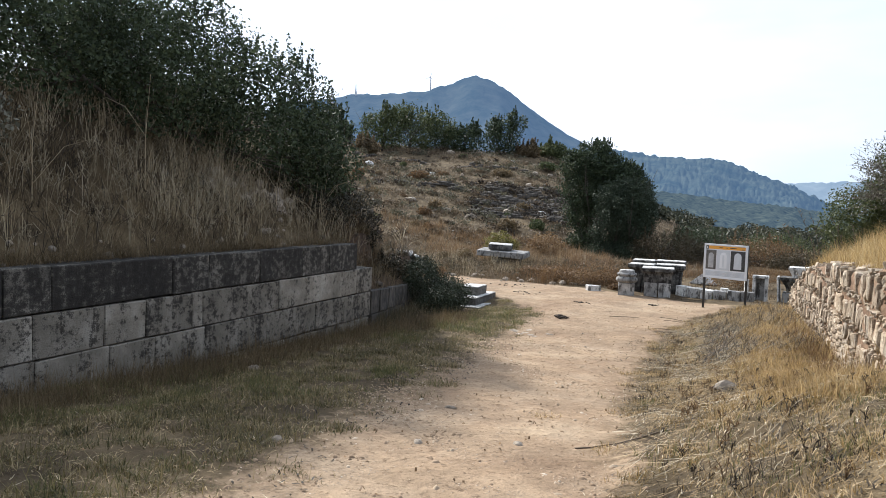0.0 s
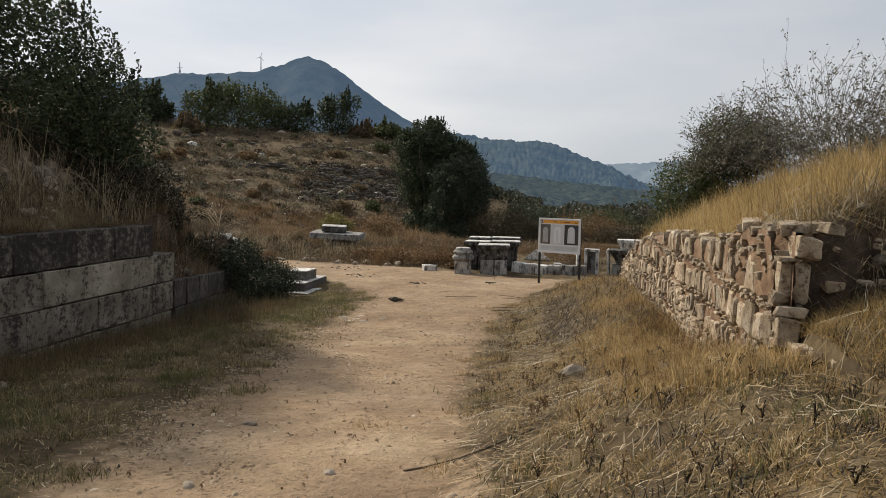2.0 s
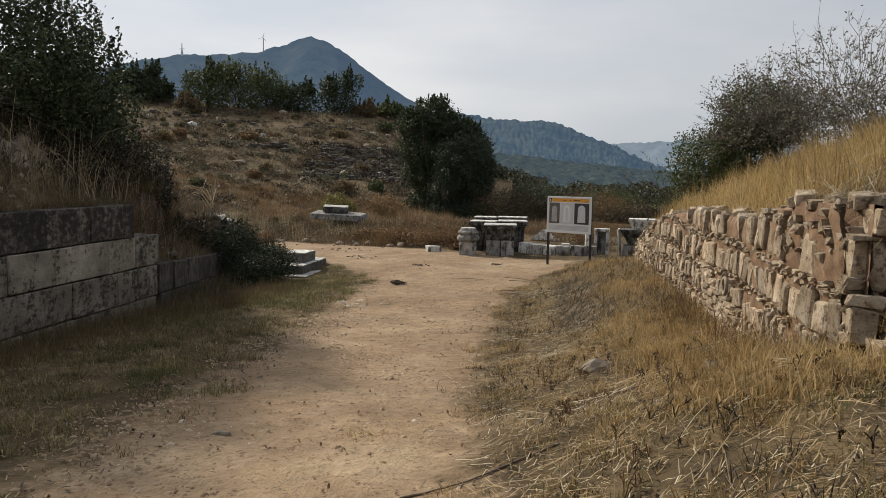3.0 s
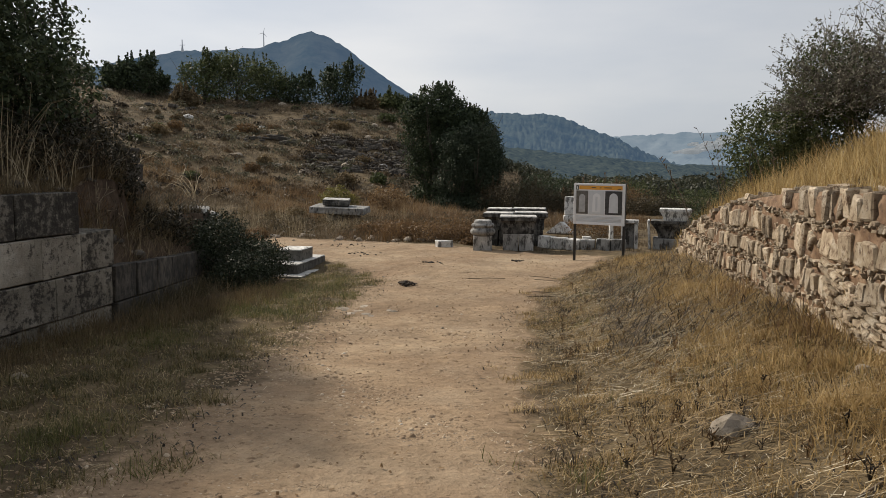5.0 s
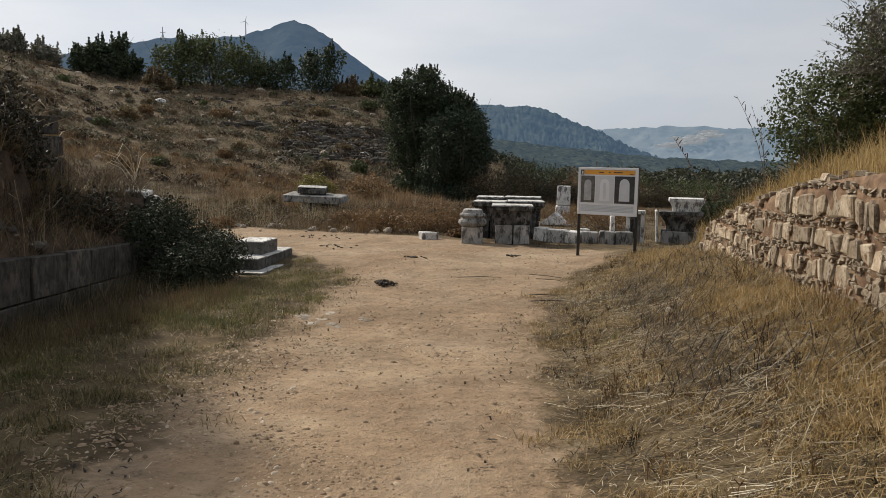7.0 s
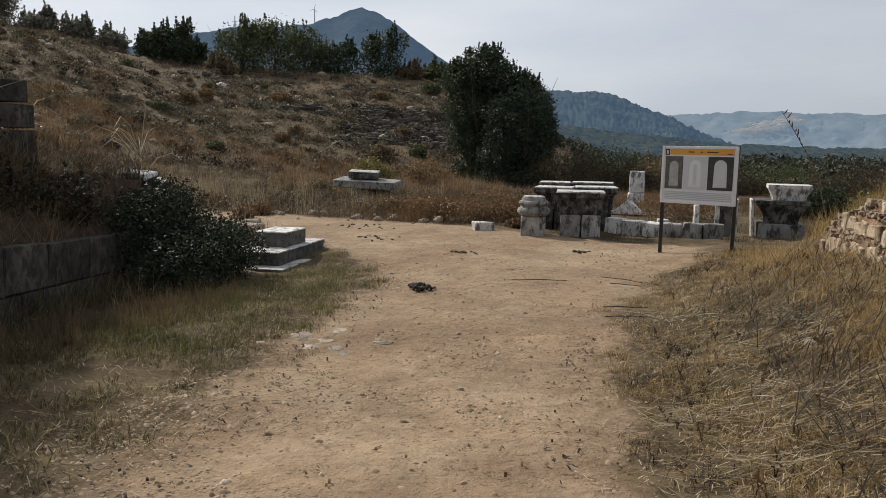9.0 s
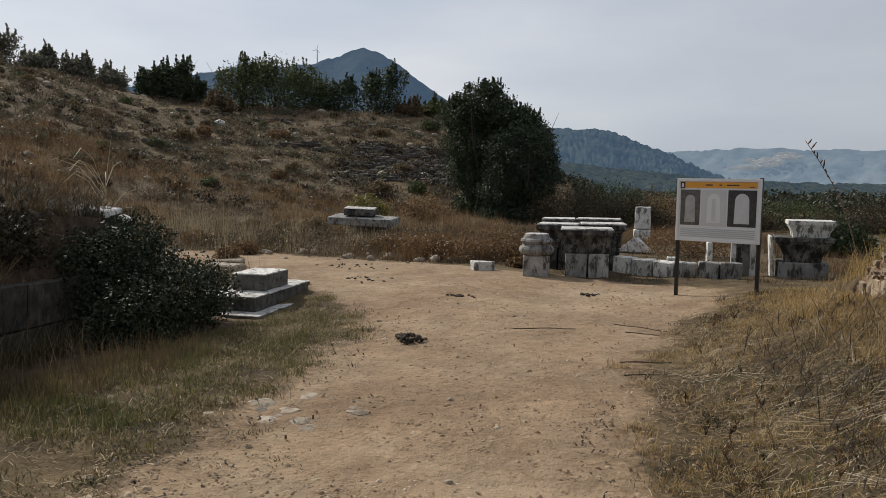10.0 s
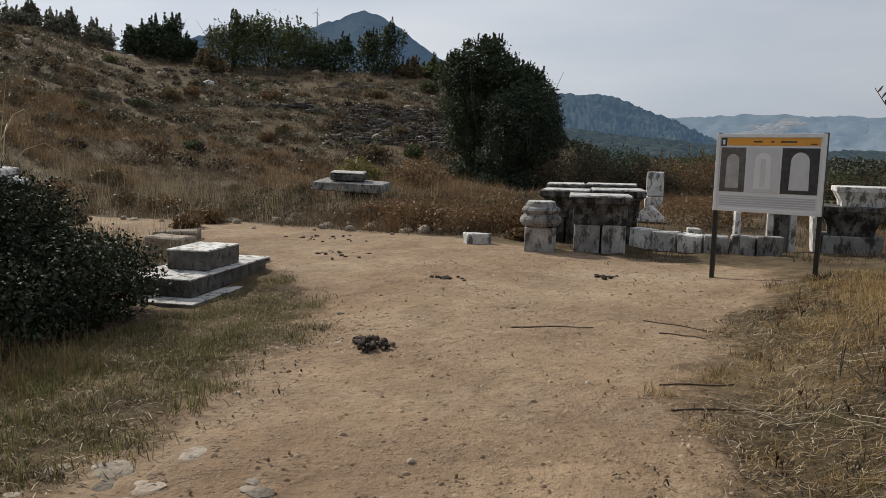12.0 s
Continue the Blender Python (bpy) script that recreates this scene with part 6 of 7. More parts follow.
for i, (x, y, r, h, m) in enumerate(((-4.2, 55, 2.0, 2.4, M_DIM), (-1.0, 53, 1.8, 1.7, M_DIM), (1.8, 56, 2.6, 2.1, M_RUST), (4.6, 54, 1.9, 1.3, M_DIM), (7.9, 57, 2.4, 1.8, M_OAK_GREY), (10.8, 55, 2.2, 1.3, M_DIM), (-2.4, 60, 2.2, 2.9, M_OAK), (3.0, 63, 2.6, 2.4, M_OAK_GREY), (13.8, 60, 2.6, 1.6, M_DIM), (17, 58, 2.2, 1.3, M_BROWN), (5.4, 38, 1.1, 1.1, M_OAK))):
    woody("thicket", "dark brown autumn thicket at the field's edge" if m is not M_OAK else "dark evergreen thicket at the field's edge", "bush", (x, y, gz(x, y) - 0.1), [(0, 0, h * 0.45, r, r * 0.8, h * 0.55), (r * 0.6, 0.4, h * 0.4, r * 0.7, r * 0.6, h * 0.42), (-r * 0.6, -0.2, h * 0.35, r * 0.7, r * 0.6, h * 0.4)], 7000, 0.075, m, stems=24, spread=2.0, seed=150 + i, trunk_r=0.03, shoots=20, shoot_len=0.7, group="thickets at the field's edge")
woody("weed_bush", "yellow-green weedy bush at the end of the mound", "bush", (3.5, 25.8, gz(3.5, 25.8) - 0.03), [(0, 0, 0.5, 0.6, 0.6, 0.55), (0.6, 0.3, 0.6, 0.6, 0.6, 0.6)], 2600, 0.055, M_YELLOW, stems=10, seed=9, trunk_r=0.012)

CREST = [(-28.7, 92, 2.9, 6.2, M_OAK_GREY), (-26.2, 94, 3.8, 7.4, M_OAK_GREY), (-23.9, 95, 3.4, 5.7, M_OAK_GREY), (-21.6, 95, 2.9, 4.7, M_OAK), (-18.2, 94, 2.5, 6.2, M_OAK), (-33.2, 93, 2.2, 5.0, M_OAK), (-34.8, 94, 1.8, 4.2, M_OAK),
         (-32.0, 95, 1.6, 3.2, M_OAK), (-13.8, 95, 2.0, 2.6, M_OAK_GREY), (-45.2, 98, 3.6, 3.2, M_HILLGREEN), (-48.3, 97, 4.6, 4.2, M_OAK_GREY), (-39.5, 95, 1.8, 2.6, M_THORN), (-37.4, 96, 1.8, 2.6, M_THORN), (-41.8, 95, 2.0, 2.2, M_THORN),
         (-30.2, 85, 1.6, 2.2, M_BROWN), (-11.5, 90, 2.5, 2.6, M_BROWN), (-16.0, 93, 1.6, 2.2, M_BROWN), (-51.5, 95, 3.5, 4.0, M_OAK_GREY)]
for i, (b, d, r, h, m) in enumerate(CREST):
    x, y = -1.7 + d * math.sin(radians(b)), 11.8 + d * math.cos(radians(b))
    lob = np.random.default_rng(50 + i)
    woody("hilltop_tree", "dark evergreen tree on the crest of the hill" if m is M_OAK else "grey-green shrub on the crest of the hill", "tree", (x, y, gz(x, y) - 0.3),
          [(0, 0, h * 0.45, r * 1.05, r, h * 0.45), (r * 0.5, -0.3, h * 0.35, r * 0.6, r * 0.7, h * 0.38), (-r * 0.6, 0.2, h * 0.38, r * 0.55, r * 0.7, h * 0.42)]
          + [(lob.normal() * r * 0.5, 0, h * lob.uniform(0.45, 0.85), r * 0.32, r * 0.4, h * 0.17) for _ in range(6)], 4600, 0.2, m, stems=5, seed=100 + i, trunk_r=0.1, shoots=26, shoot_len=0.9, group="trees on the crest")


def far_woods():
    """Low woods and hedges on the plain, too many to count."""
    rng = np.random.default_rng(17)
    p, o = [], []
    n = 0
    while n < 620:
        b, d = rng.uniform(-11, 34), 60 * (1.0 / rng.uniform(0.045, 1.0)) ** 0.8
        x, y = -1.7 + d * math.sin(radians(b)), 11.8 + d * math.cos(radians(b))
        if d < 95 or d > 760:
            continue
        r = rng.uniform(1.0, 2.8) * (0.8 + d / 320)
        h = rng.uniform(0.7, 2.2) * (0.6 + d / 260)
        k = 105
        q, dd = crown_points([(x, y, gz(x, y) + h * 0.4, r, r, h * 0.6), (x + r * 0.6, y, gz(x, y) + h * 0.3, r * 0.7, r * 0.7, h * 0.5)], k, rng)
        p.append(q)
        o.append(dd)
        n += 1
    p, o = np.concatenate(p), np.concatenate(o)
    far = np.hypot(p[:, 0], p[:, 1])
    ob = leaves("far_woods", p, 0.12 + far * 0.0022, M_WOOD, None, rng, o, 1.7)
    tagged(ob, "low dark green woods on the plain", "woods", kind="stuff")


far_woods()


# ---- grass and weeds ----
def scatter(n, x0, x1, y0, y1, rng, keep=None):
    x, y = rng.uniform(x0, x1, n), rng.uniform(y0, y1, n)
    if keep is not None:
        k = rng.random(n) < keep(x, y)
        x, y = x[k], y[k]
    return x, y


def sward(name, label, n, box, h, w, lean, material, seed, keep=None, clump=0.0, droop=0.5, plain=False, per=14):
    rng = np.random.default_rng(seed)
    x, y = scatter(n, *box, rng, keep)
    if clump:
        c = max(1, len(x) // per)
        k = rng.integers(0, c, len(x))
        tall = rng.uniform(0.5, 1.6, c)[k]
        x, y = x[k] + rng.normal(size=len(x)) * clump, y[k] + rng.normal(size=len(x)) * clump
    hh = h * rng.uniform(0.45, 1.35, len(x)) * (tall if clump else 1.0)
    ob = blades(name, x, y, height(x, y) - 0.01, hh, w, lean, material, None, rng, droop, plain)
    return tagged(ob, label, "grass", kind="stuff")


def off_lane(x, y):
    p = lane_mask(x, y) + 0.35 * wave(x, y, 3.1, 4.0) + 0.25 * wave(x, y, 8.0, 2.0)
    return np.clip(1.15 - 1.9 * p, 0, 1) * ~((x > 1.55) & (x < 2.2) & (y > 7.3) & (y < 22.5)) * ~((x < -6.9) & (x > -7.6) & (y < 17.2))


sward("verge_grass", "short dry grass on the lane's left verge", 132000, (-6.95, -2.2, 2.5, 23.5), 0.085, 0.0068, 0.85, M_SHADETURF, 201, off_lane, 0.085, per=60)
sward("verge_grass", "short dry grass on the lane's right verge", 135000, (-1.7, 3.2, 2.5, 24.5), 0.075, 0.006, 0.95, M_TURF, 202, off_lane, 0.085, per=60)
sward("green_grass", "greener tufts of grass at the lane's edges", 84000, (-6.9, -3.2, 3.0, 23.5), 0.10, 0.007, 0.6, M_GREENTURF, 203, lambda x, y: off_lane(x, y) * (wave(x, y, 0.8, 7.0) > -0.1), 0.09, per=70, plain=True)
sward("green_grass", "greener tufts of grass at the lane's edges", 16000, (-1.2, 1.6, 4.0, 24.0), 0.09, 0.006, 0.5, M_GREENTURF, 204, lambda x, y: off_lane(x, y) * (wave(x, y, 0.9, 3.0) > 0.25), 0.09)
sward("wall_foot_grass", "tall dry grass along the foot of the ashlar wall", 16000, (-6.95, -6.0, 3.5, 18.8), 0.26, 0.007, 0.45, M_BROWN, 205, None, 0.08, plain=True)
sward("wall_foot_grass", "golden dry grass along the foot of the rubble wall", 26000, (0.45, 1.62, 6.5, 23.0), 0.15, 0.007, 0.7, M_ORANGEGRASS, 206, None, 0.09, per=40)
sward("mound_grass", "tall golden grass on the mound behind the rubble wall", 62000, (1.85, 8.0, 8.14, 24.5), 0.38, 0.007, 0.5, M_GOLD, 207, lambda x, y: 0.55 + 0.45 * (x < 5), 0.13, per=50)
sward("near_bank_grass", "dry grass on the fallen earth by the wall end", 24000, (1.5, 5.0, 2.0, 8.2), 0.10, 0.006, 1.0, M_TURF, 208, plain=True)
sward("bank_weeds", "brown dry weeds on the bank above the ashlar wall", 60000, (-13.5, -7.35, 2.0, 18.5), 0.42, 0.008, 0.65, M_BANKWEED, 209, lambda x, y: np.clip(0.55 + 0.6 * wave(x, y, 1.2, 3.0), 0, 1), 0.10, plain=True)
sward("field_grass", "dry brown grass on the field beyond the lane", 90000, (-24, 8, 26.0, 50), 0.24, 0.014, 0.7, M_FIELD, 210, lambda x, y: off_lane(x, y) * (1 - 0.6 * ((x > -3.5) & (x < 3.2) & (y < 40))), 0.22, plain=True, per=40)
sward("field_weeds", "rusty dry weeds on the field beyond the lane", 50000, (-9, 6, 28.0, 50), 0.42, 0.014, 0.5, M_RUST, 211, lambda x, y: off_lane(x, y) * (wave(x, y, 0.7, 1.0) > -0.1) * ~((x > -3.5) & (x < 3.2) & (y < 40)), 0.25, plain=True)
sward("left_field_grass", "pale brown tall grass beyond the wall end", 60000, (-32, -8, 19.5, 50), 0.40, 0.013, 0.6, M_FIELD, 212, lambda x, y: off_lane(x, y), 0.2, plain=True, per=50)
sward("hill_grass", "dry brown grass on the hillside", 190000, (-95, -1, 42, 112), 0.38, 0.05, 0.9, M_HILL, 213, None, 0.35, plain=True, per=30)
sward("hill_grass", "orange dry grass at the foot of the hill", 34000, (-42, -8, 42, 57), 0.62, 0.025, 0.5, M_FOOTGRASS, 214, lambda x, y: 1.0 * (wave(x, y, 0.30, 2.5) > -0.35), 0.35, plain=True, per=40)
sward("bank_tuft", "pale tuft of tall dry grass on the bank", 1100, (-9.1, -8.2, 10.0, 11.6), 0.8, 0.007, 0.8, M_DULLSTRAW, 220, None, 0.12, per=60)
sward("shelf_weeds", "dark brown weeds over the broken wall end", 16000, (-9.2, -7.05, 13.7, 19.4), 0.30, 0.007, 0.9, M_BROWN, 221, lambda x, y: 1.0 * (x < -7.4 - 0.26 * (y - 14.2)), 0.09, per=40)
sward("ruin_weeds", "dark brown weeds round the half-buried wall", 9000, (-10.5, -8.9, 17.0, 21.4), 0.36, 0.007, 0.8, M_DIM, 222, None, 0.08, per=40)
sward("wall_top_weeds", "dry weeds hanging over the ashlar wall top", 9000, (-7.5, -7.2, 2.0, 13.6), 0.22, 0.006, 0.8, M_BROWN, 223, None, 0.08)
sward("bank_stalks", "pale dry stalks standing among the bank weeds", 5200, (-12, -7.5, 3.0, 15.5), 0.7, 0.007, 0.3, M_STRAW, 224, lambda x, y: np.clip(0.3 + wave(x, y, 1.7, 1.0), 0, 1), 0.07)
sward("dark_weeds", "small dark dead weeds standing in the verge", 26000, (-1.3, 3.4, 3.0, 24), 0.09, 0.006, 0.7, M_DEAD, 225, lambda x, y: off_lane(x, y) * (wave(x, y, 1.3, 8.0) > -0.2), 0.08, per=45)
sward("orange_grass", "patches of orange dry grass in the verge", 90000, (-0.9, 1.62, 6.5, 22.5), 0.085, 0.006, 0.85, M_ORANGEGRASS, 226, lambda x, y: off_lane(x, y) * (wave(x, y, 1.1, 5.5) > 0.15 - 0.9 * (x - 0.0)), 0.08, per=40)
sward("pale_field_grass", "pale tall grass stalks in the field beyond the ruin", 14000, (-26, -8, 20, 44), 0.8, 0.010, 0.3, M_STRAW, 227, lambda x, y: off_lane(x, y) * (wave(x, y, 0.6, 5.0) > 0.0), 0.15, plain=True)
sward("hanging_grass", "dry grass hanging over the cut earth face", 5200, (1.6, 6.0, 7.95, 8.6), 0.36, 0.006, 1.3, M_DULLSTRAW, 228, None, 0.06, 0.9)
sward("green_grass", "low green tufts on the bare verge", 26000, (-6.9, -3.6, 15.5, 27.0), 0.12, 0.007, 0.6, M_GREENTURF, 229, lambda x, y: off_lane(x, y) * (wave(x, y, 0.9, 2.0) > 0.0), 0.10, per=60)
sward("wall_face_weeds", "rusty dry weeds standing against the rubble wall", 1000, (1.15, 1.60, 7.9, 15.5), 0.34, 0.006, 0.55, M_RUST, 230, lambda x, y: 1.0 * (wave(x, y, 1.9, 3.0) > 0.05), 0.07)
sward("heap_grass", "pale dry grass on the earth heaped at the wall end", 12000, (1.75, 4.2, 6.2, 8.0), 0.12, 0.006, 1.0, M_GOLD, 231, None, 0.07, plain=True)
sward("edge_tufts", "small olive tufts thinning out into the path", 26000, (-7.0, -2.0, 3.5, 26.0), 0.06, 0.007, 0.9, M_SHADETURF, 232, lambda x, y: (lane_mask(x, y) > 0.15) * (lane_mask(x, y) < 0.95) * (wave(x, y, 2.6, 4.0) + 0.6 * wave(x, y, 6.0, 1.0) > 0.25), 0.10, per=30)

hill_scatter()
sward("wall_foot_grass", "dark weeds along the foot of the sunken wall end", 9000, (-8.6, -6.3, 14.0, 20.0), 0.30, 0.006, 0.6, M_DARKWEED, 233, lambda x, y: 1.0 * (np.abs(x + 6.75 + 0.26 * (y - 14.2)) < 0.25), 0.08, per=40)


# ---- ashlar wall beside the lane ----
def piece_mesh(name, w, d, h, bev, jit, rng, material):
    v, f = block_arrays(w, d, h, bev, jit, rng)
    me = bpy.data.meshes.new(name)
    me.from_pydata([tuple(p) for p in v], [], f)
    me.materials.append(material)
    me.update()
    return me


def ashlar(name, label, face, thick, courses, seed):
    """Courses of (z0, z1, joints along y, stone); every block a piece with recessed joints, over a dark core."""
    rng = np.random.default_rng(seed)
    e = tagged(new(name), label, "wall", kind="structure")
    for z0, z1, joints, material in courses:
        for y0, y1 in zip(joints, joints[1:]):
            out = rng.normal() * 0.007
            w, d, h = thick, y1 - y0 - 0.012, z1 - z0 - 0.014
            me = piece_mesh("block", w, d, h, 0.011, 0.004, rng, material)
            ob = new("block", me)
            ob.parent = e
            ob.location = (face - thick / 2 + out, (y0 + y1) / 2, z0)
        ob = add_mesh("core", *box_arrays(face - thick + 0.02, face - 0.05, joints[0] + 0.03, joints[-1] - 0.05, z0 + 0.01, z1 - 0.03), M_EARTH, e)
    return e


def box_arrays(x0, x1, y0, y1, z0, z1):
    v = [(x, y, z) for x in (x0, x1) for y in (y0, y1) for z in (z0, z1)]
    return v, [(0, 1, 3, 2), (4, 6, 7, 5), (0, 4, 5, 1), (2, 3, 7, 6), (0, 2, 6, 4), (1, 5, 7, 3)]


ashlar("wall_west", "old ashlar wall of grey weathered limestone blocks beside the lane", L_FACE, 0.5, [
    (0.455, 0.985, [-4.0, -2.1, -0.3, 1.7, 3.3, 4.9, 5.69, 6.29, 8.23, 8.98, 10.24, 11.52, 12.45, 13.57], M_LIMESTONE_BLACK),
    (-0.063, 0.452, [-4.0, -2.6, -1.2, 0.4, 1.9, 3.6, 5.05, 6.04, 7.06, 7.73, 8.63, 8.86, 10.78, 11.66, 12.85, 13.58, 14.26], M_LIMESTONE),
    (-0.585, -0.066, [-4.0, -2.4, -0.7, 1.1, 2.7, 4.4, 6.07, 7.13, 7.89, 8.91, 10.45, 12.0, 13.05, 14.2], M_LIMESTONE),
    (-1.15, -0.588, [4.0, 5.6, 7.4, 9.3, 11.0, 12.4, 14.2], M_LIMESTONE),
], 301)


def skew_wall(name, label, a, b, thick, rows, seed, material):
    """A wall that runs from a to b with sinking courses: rows of (top at a, top at b, height, joints as fractions)."""
    rng = np.random.default_rng(seed)
    e = tagged(new(name), label, "wall", kind="structure")
    dx, dy = b[0] - a[0], b[1] - a[1]
    ln, turn = math.hypot(dx, dy), math.degrees(math.atan2(-dx, dy))
    dip = math.degrees(math.atan2(rows[0][1] - rows[0][0], ln))
    for ta, tb, h, cuts in rows:
        for u0, u1 in zip(cuts, cuts[1:]):
            u = (u0 + u1) / 2
            ob = new("block", piece_mesh("block", thick, (u1 - u0) * ln - 0.012, h - 0.014, 0.012, 0.005, rng, material))
            ob.parent = e
            ob.matrix_basis = pose(a[0] + dx * u - thick / 2 + rng.normal() * 0.006, a[1] + dy * u, ta + (tb - ta) * u - h, dip, 0, turn)
    return e


skew_wall("wall_west_end", "low blackened course of the ashlar wall, darkened for shade, sinking into the weeds", (-6.97, 14.22), (-8.42, 19.6), 0.46, [
    (-0.068, -0.46, 0.52, [0, 0.17, 0.36, 0.52, 0.71, 0.86, 1.0]),
    (-0.592, -0.984, 0.5, [0, 0.22, 0.41, 0.63, 0.8, 1.0]),
], 304, M_BLACKWALL)
ashlar("wall_west_inner", "ruined dark ashlar wall end half buried in the bank", -8.98, 0.5, [
    (-0.08, 0.28, [17.3, 18.35, 19.5, 20.3, 21.05], M_BLACKWALL),
    (-0.62, -0.09, [17.2, 18.7, 20.0, 21.1], M_BLACKWALL),
    (-1.35, -0.63, [17.2, 18.2, 19.6, 21.15], M_BLACKWALL),
], 302)
ashlar("wall_west_upper", "two dark courses of blocks standing on the bank", -9.14, 0.6, [
    (1.36, 1.66, [17.2, 17.75, 18.5], M_BLACKWALL),
    (1.02, 1.35, [17.1, 17.9, 18.6], M_BLACKWALL),
    (0.2, 1.01, [17.0, 17.8, 18.6], M_BLACKWALL),
], 303)
ob = part("capping_slab", worn_block_bm(0.62, 0.75, 0.10, np.random.default_rng(5), 0.02, 0.03), M_MARBLE, None)
ob.matrix_basis = pose(-9.3, 20.85, 0.285, 2, 5, 18)
tagged(ob, "pale broken slab lying on the ruined wall end", "stone slab")
ob = part("capping_slab", worn_block_bm(0.16, 0.5, 0.06, np.random.default_rng(6), 0.015, 0.02), M_MARBLE, None)
ob.matrix_basis = pose(-8.86, 20.95, 0.2, 0, 22, 30)
tagged(ob, "narrow pale slab tipping off the ruined wall end", "stone slab")


# ---- rubble wall on the other side ----
def rubble_wall():
    rng = np.random.default_rng(401)
    e = tagged(new("wall_east"), "rough rubble wall of pale stones in courses with brown earth mortar", "wall", kind="structure")
    # core of mortar and small stones
    ys = np.arange(7.72, 22.7, 0.09)
    v, f = [], []
    rows = 26
    for i, y in enumerate(ys):
        zt, zb = float(right_top(y)) - 0.03, -0.95
        for k in range(rows):
            z = zb + (zt - zb) * k / (rows - 1)
            n = noise.noise(Vector((0, y * 2.2, z * 2.2))) * 0.03 + noise.noise(Vector((5, y * 7, z * 7))) * 0.035 + noise.noise(Vector((9, y * 19, z * 19))) * 0.02
            v.append((R_FACE + 0.050 + n + 0.03 * (z > zt - 0.06) + 0.09 * (y < 7.95), y, z))
        back = R_FACE + 0.12 + 0.50 * float(smooth(7.85, 8.4, y))
        v.append((back, y, zt + 0.01))
        v.append((back, y, zb))
    m = rows + 2
    for i in range(len(ys) - 1):
        for k in range(m - 1):
            a = i * m + k
            f.append((a, a + m, a + m + 1, a + 1))
    add_mesh("mortar_core", v, f, M_MORTAR, e, True)
    # the broken near end: earth fill between the faces
    ev, ef = [], []
    for i in range(30):
        u = i / 29
        x = R_FACE + 0.02 + 1.35 * u
        top = 1.38 + 0.05 * noise.noise(Vector((x * 2.3, 8, 1))) + 0.05 * noise.noise(Vector((x * 9, 8, 1))) + 0.28 * max(0.0, x - 1.95)
        for k in range(40):
            z = -0.4 + (top + 0.4) * k / 39
            y = 7.86 + 0.26 * u + 0.25 * (k / 39) ** 8
            ev.append((x, y + 0.10 * noise.noise(Vector((x * 3, 3, z * 3))) + 0.07 * noise.noise(Vector((x * 11, 3, z * 11))), z))
            if i and k:
                q = i * 40 + k
                ef.append((q, q - 40, q - 41, q - 1))
    add_mesh("end_fill", ev, ef, M_EARTH, e, True)
    # stones: broken courses of pale squared stones, bands of small rubble and bare mortar between; the near end crumbled
    spots = []
    z = -0.62
    while z < 1.5:
        big = rng.uniform(0.19, 0.31)
        y = 7.70 + rng.uniform(0, 0.1)
        while y < 22.5:
            w = rng.uniform(0.13, 0.27) if rng.random() < 0.75 else rng.uniform(0.27, 0.42)
            h = big * rng.uniform(0.72, 1.05)
            worn = noise.noise(Vector((3, y * 0.8, z * 1.3)))
            keep = 0.98 - 0.95 * max(0.0, worn - 0.08) - (0.6 if y < 9.2 and not 0.42 < z < 0.8 else 0.0)
            if rng.random() < keep:
                spots.append((y + w / 2, z + 0.04 * math.sin(y * 1.3) + rng.normal() * 0.02, w, h, 1))
            else:
                for _ in range(int(w * 26) + 1):
                    r = rng.uniform(0.035, 0.09)
                    spots.append((y + rng.uniform(0, w), z + rng.uniform(0, big), r * rng.uniform(0.8, 1.7), r, 0))
            y += w + rng.uniform(0.004, 0.03)
        z += big + 0.006
        band = rng.uniform(0.07, 0.12)
        y = 7.72
        while y < 22.5:
            w = rng.uniform(0.04, 0.12)
            for k in range(2):
                if rng.random() < 0.85:
                    spots.append((y + w / 2 + rng.normal() * 0.015, z + band * 0.5 * k + 0.04 * math.sin(y * 1.3) + rng.normal() * 0.012, w * rng.uniform(0.6, 1.1), band * rng.uniform(0.3, 0.6), 0))
            y += w + rng.uniform(0.005, 0.03)
        z += band + 0.004
    spots = [s for s in spots if s[1] + s[3] < right_top(s[0]) + 0.02 and s[1] + s[3] > gz(1.5, s[0]) - 0.05]
    spots = [s for s in spots if s[0] > 9.2 or 0.42 < s[1] < 0.8 or s[4] or rng.random() < 0.55]
    shapes = [piece_mesh("stone", 1, 1, 1, 0.085, 0.05, rng, M_RUBBLE) for _ in range(24)]
    fv, ff = [], []
    count = [0, 0]
    for y, z, w, h, big in spots:
        out = rng.normal() * 0.009 + (0.006 if big else 0.002)
        m4 = pose(R_FACE + 0.133 - out, y, z, rng.normal() * (3 if big else 12), rng.normal() * 3, rng.normal() * 3) @ Matrix.Diagonal((0.22, w, h, 1))
        if (big and count[0] < 290) or (not big and y < 13.5 and count[1] < 280):
            count[0 if big else 1] += 1
            ob = new("stone" if big else "levelling_stone", shapes[rng.integers(24)])
            ob.parent = e
            ob.matrix_basis = m4
        else:
            a, q = block_arrays(1, 1, 1, 0.085, 0.05, rng)
            o = len(fv)
            fv += [tuple(m4 @ Vector(p)) for p in a]
            for t in q:
                t = [i + o for i in t]
                ff += [t] if len(t) == 4 else [t + [t[2]]]
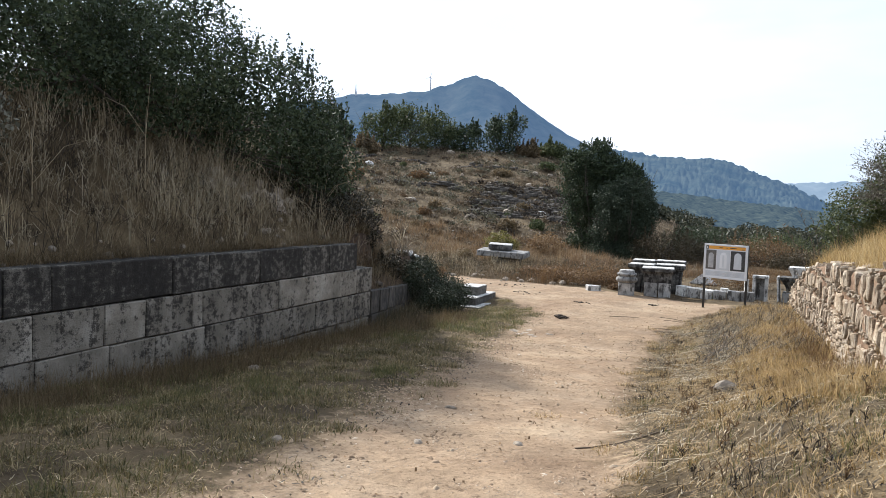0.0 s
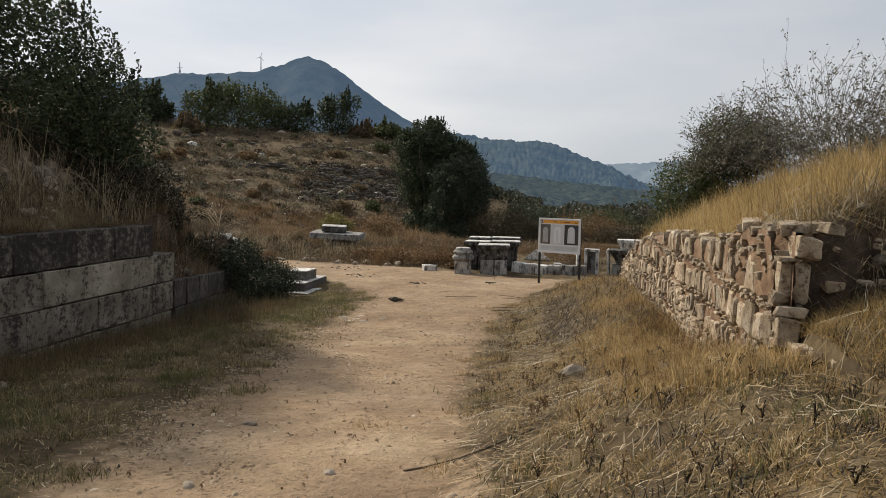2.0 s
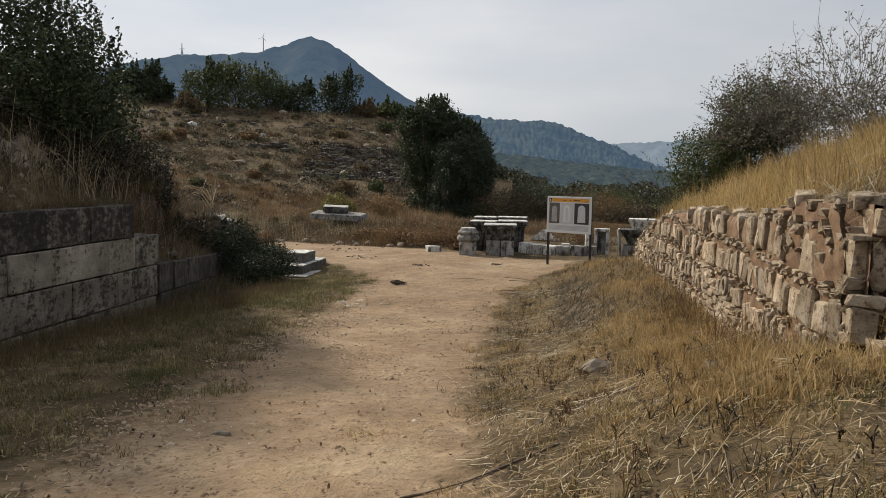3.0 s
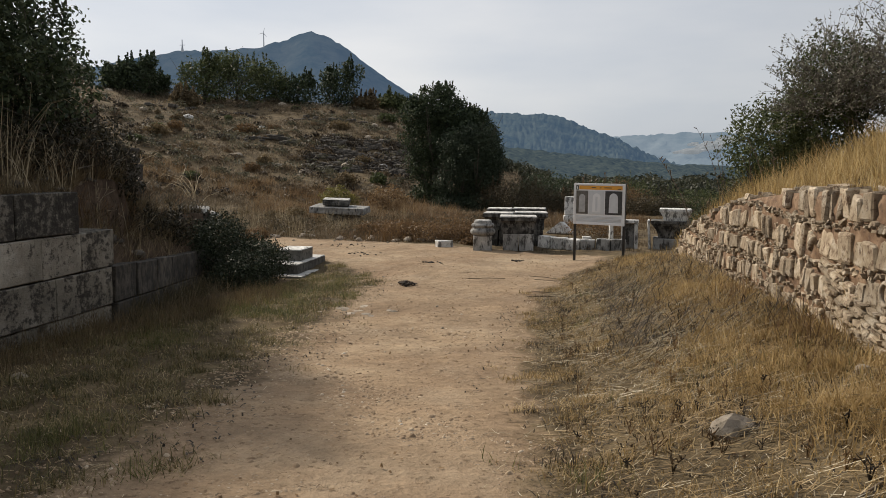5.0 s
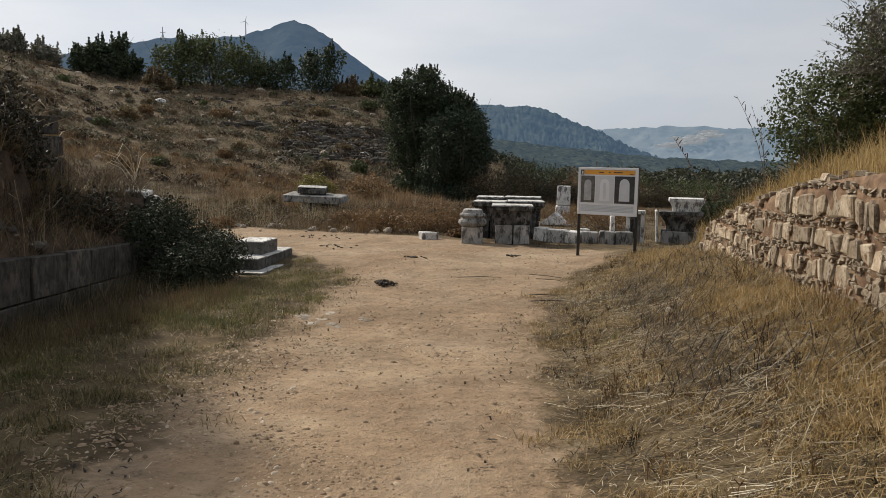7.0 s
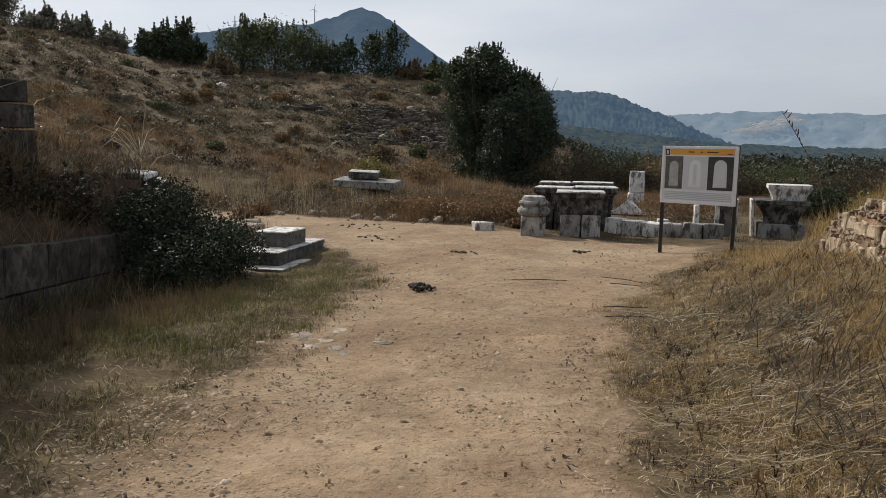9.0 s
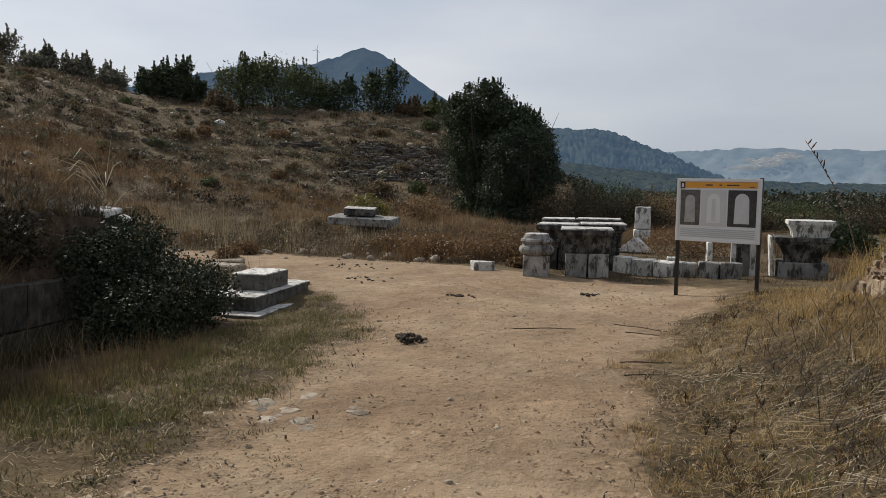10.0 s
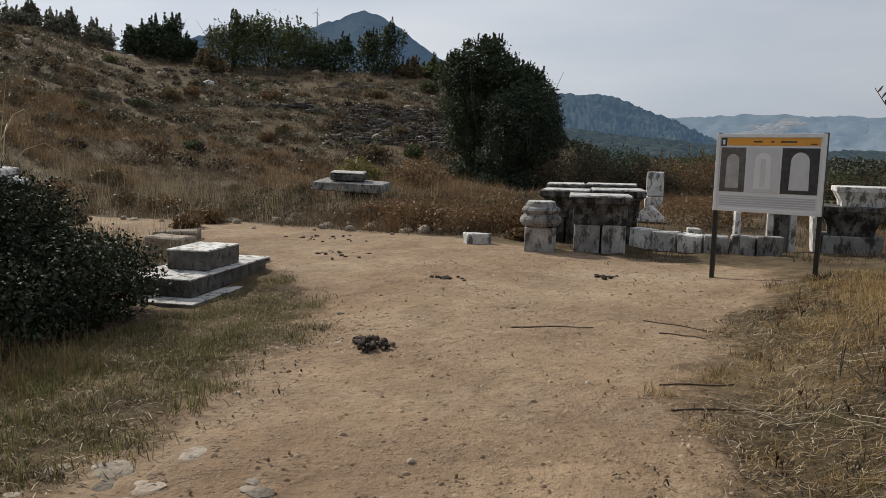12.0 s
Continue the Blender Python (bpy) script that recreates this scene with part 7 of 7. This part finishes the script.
    if fv:
        me = bpy.data.meshes.new("small_stones")
        me.from_pydata(fv, [], [t[:3] if t[2] == t[3] else t for t in [tuple(t) for t in ff]])
        me.materials.append(M_RUBBLE)
        ob = new("small_stones", me)
        ob.parent = e
        tagged(ob, "small levelling stones in the far part", kind="stuff")
    # stones of the broken end, squared corner stones and the fallen lower course
    for (x, y, z, w, d, h) in ((1.84, 7.78, 1.19, 0.22, 0.2, 0.17), (1.71, 7.84, 0.84, 0.12, 0.16, 0.09), (1.73, 7.74, 0.48, 0.17, 0.2, 0.27), (2.10, 7.86, 0.93, 0.16, 0.14, 0.09), (2.35, 7.9, 0.98, 0.14, 0.12, 0.05), (1.78, 7.40, 0.42, 0.22, 0.26, 0.18), (1.80, 7.10, 0.44, 0.24, 0.22, 0.17),
                               (1.95, 7.28, 0.50, 0.18, 0.2, 0.12), (1.82, 7.5, 0.10, 0.26, 0.34, 0.2), (1.84, 7.1, 0.10, 0.26, 0.34, 0.2), (1.84, 6.86, 0.50, 0.16, 0.15, 0.11)):
        ob = part("end_stone", worn_block_bm(w * 0.92, d, h * 0.92, rng, 0.012, 0.035, 3), M_RUBBLE, e)
        ob.matrix_basis = pose(x, y, z, rng.normal() * 4, rng.normal() * 4, rng.normal() * 8)
    for i in range(14):
        x, z = R_FACE + 0.06 + 1.25 * rng.random() ** 1.8, rng.uniform(0.7, 1.40)
        s = rng.uniform(0.03, 0.09)
        ob = new("end_rubble", shapes[rng.integers(24)])
        ob.parent = e
        ob.matrix_basis = pose(x, 7.86 + 0.19 * (x - R_FACE) + rng.uniform(0.0, 0.06), z, rng.normal() * 14, rng.normal() * 14, rng.normal() * 20) @ Matrix.Diagonal((s * 1.3, s, s * 0.8, 1))
    # sagging thin courses of tile round an old drain
    for k in range(7):
        y = 12.75 - 0.05 * k
        while y > 10.9:
            ln = rng.uniform(0.14, 0.30)
            t = (12.75 - y) / 1.85
            z = 0.40 - 0.062 * k - 0.34 * math.sin(min(1.0, t * 1.25) * 1.4) + 0.10 * t * t
            ob = new("tile", shapes[rng.integers(24)])
            ob.parent = e
            ob.matrix_basis = pose(R_FACE + 0.09 - rng.uniform(0, 0.02), y - ln / 2, z, -math.degrees(math.atan(0.25 * (1 - 1.3 * t))) * -1, 0, 0) @ Matrix.Diagonal((0.2, ln, 0.042, 1))
            y -= ln + 0.012
    ring = [(R_FACE - 0.03, 11.15 + 0.09 * math.cos(a), 0.36 + 0.09 * math.sin(a)) for a in np.linspace(0, 2 * math.pi, 17)]
    tubes("clay_pipe", [(ring, [0.022] * 17)], M_FIELDSTONE, e, 6)
    # loose stones along the ruined top
    for i in range(110):
        y = rng.uniform(7.8, 22.2)
        s = rng.uniform(0.05, 0.15)
        ob = new("coping_stone", shapes[rng.integers(24)])
        ob.parent = e
        ob.matrix_basis = pose(R_FACE + rng.uniform(0.08, 0.5), y, float(right_top(y)) - 0.04, rng.normal() * 8, rng.normal() * 8, rng.uniform(0, 180)) @ Matrix.Diagonal((s * 1.1, s * 1.2, s * 0.7, 1))
    return e


rubble_wall()
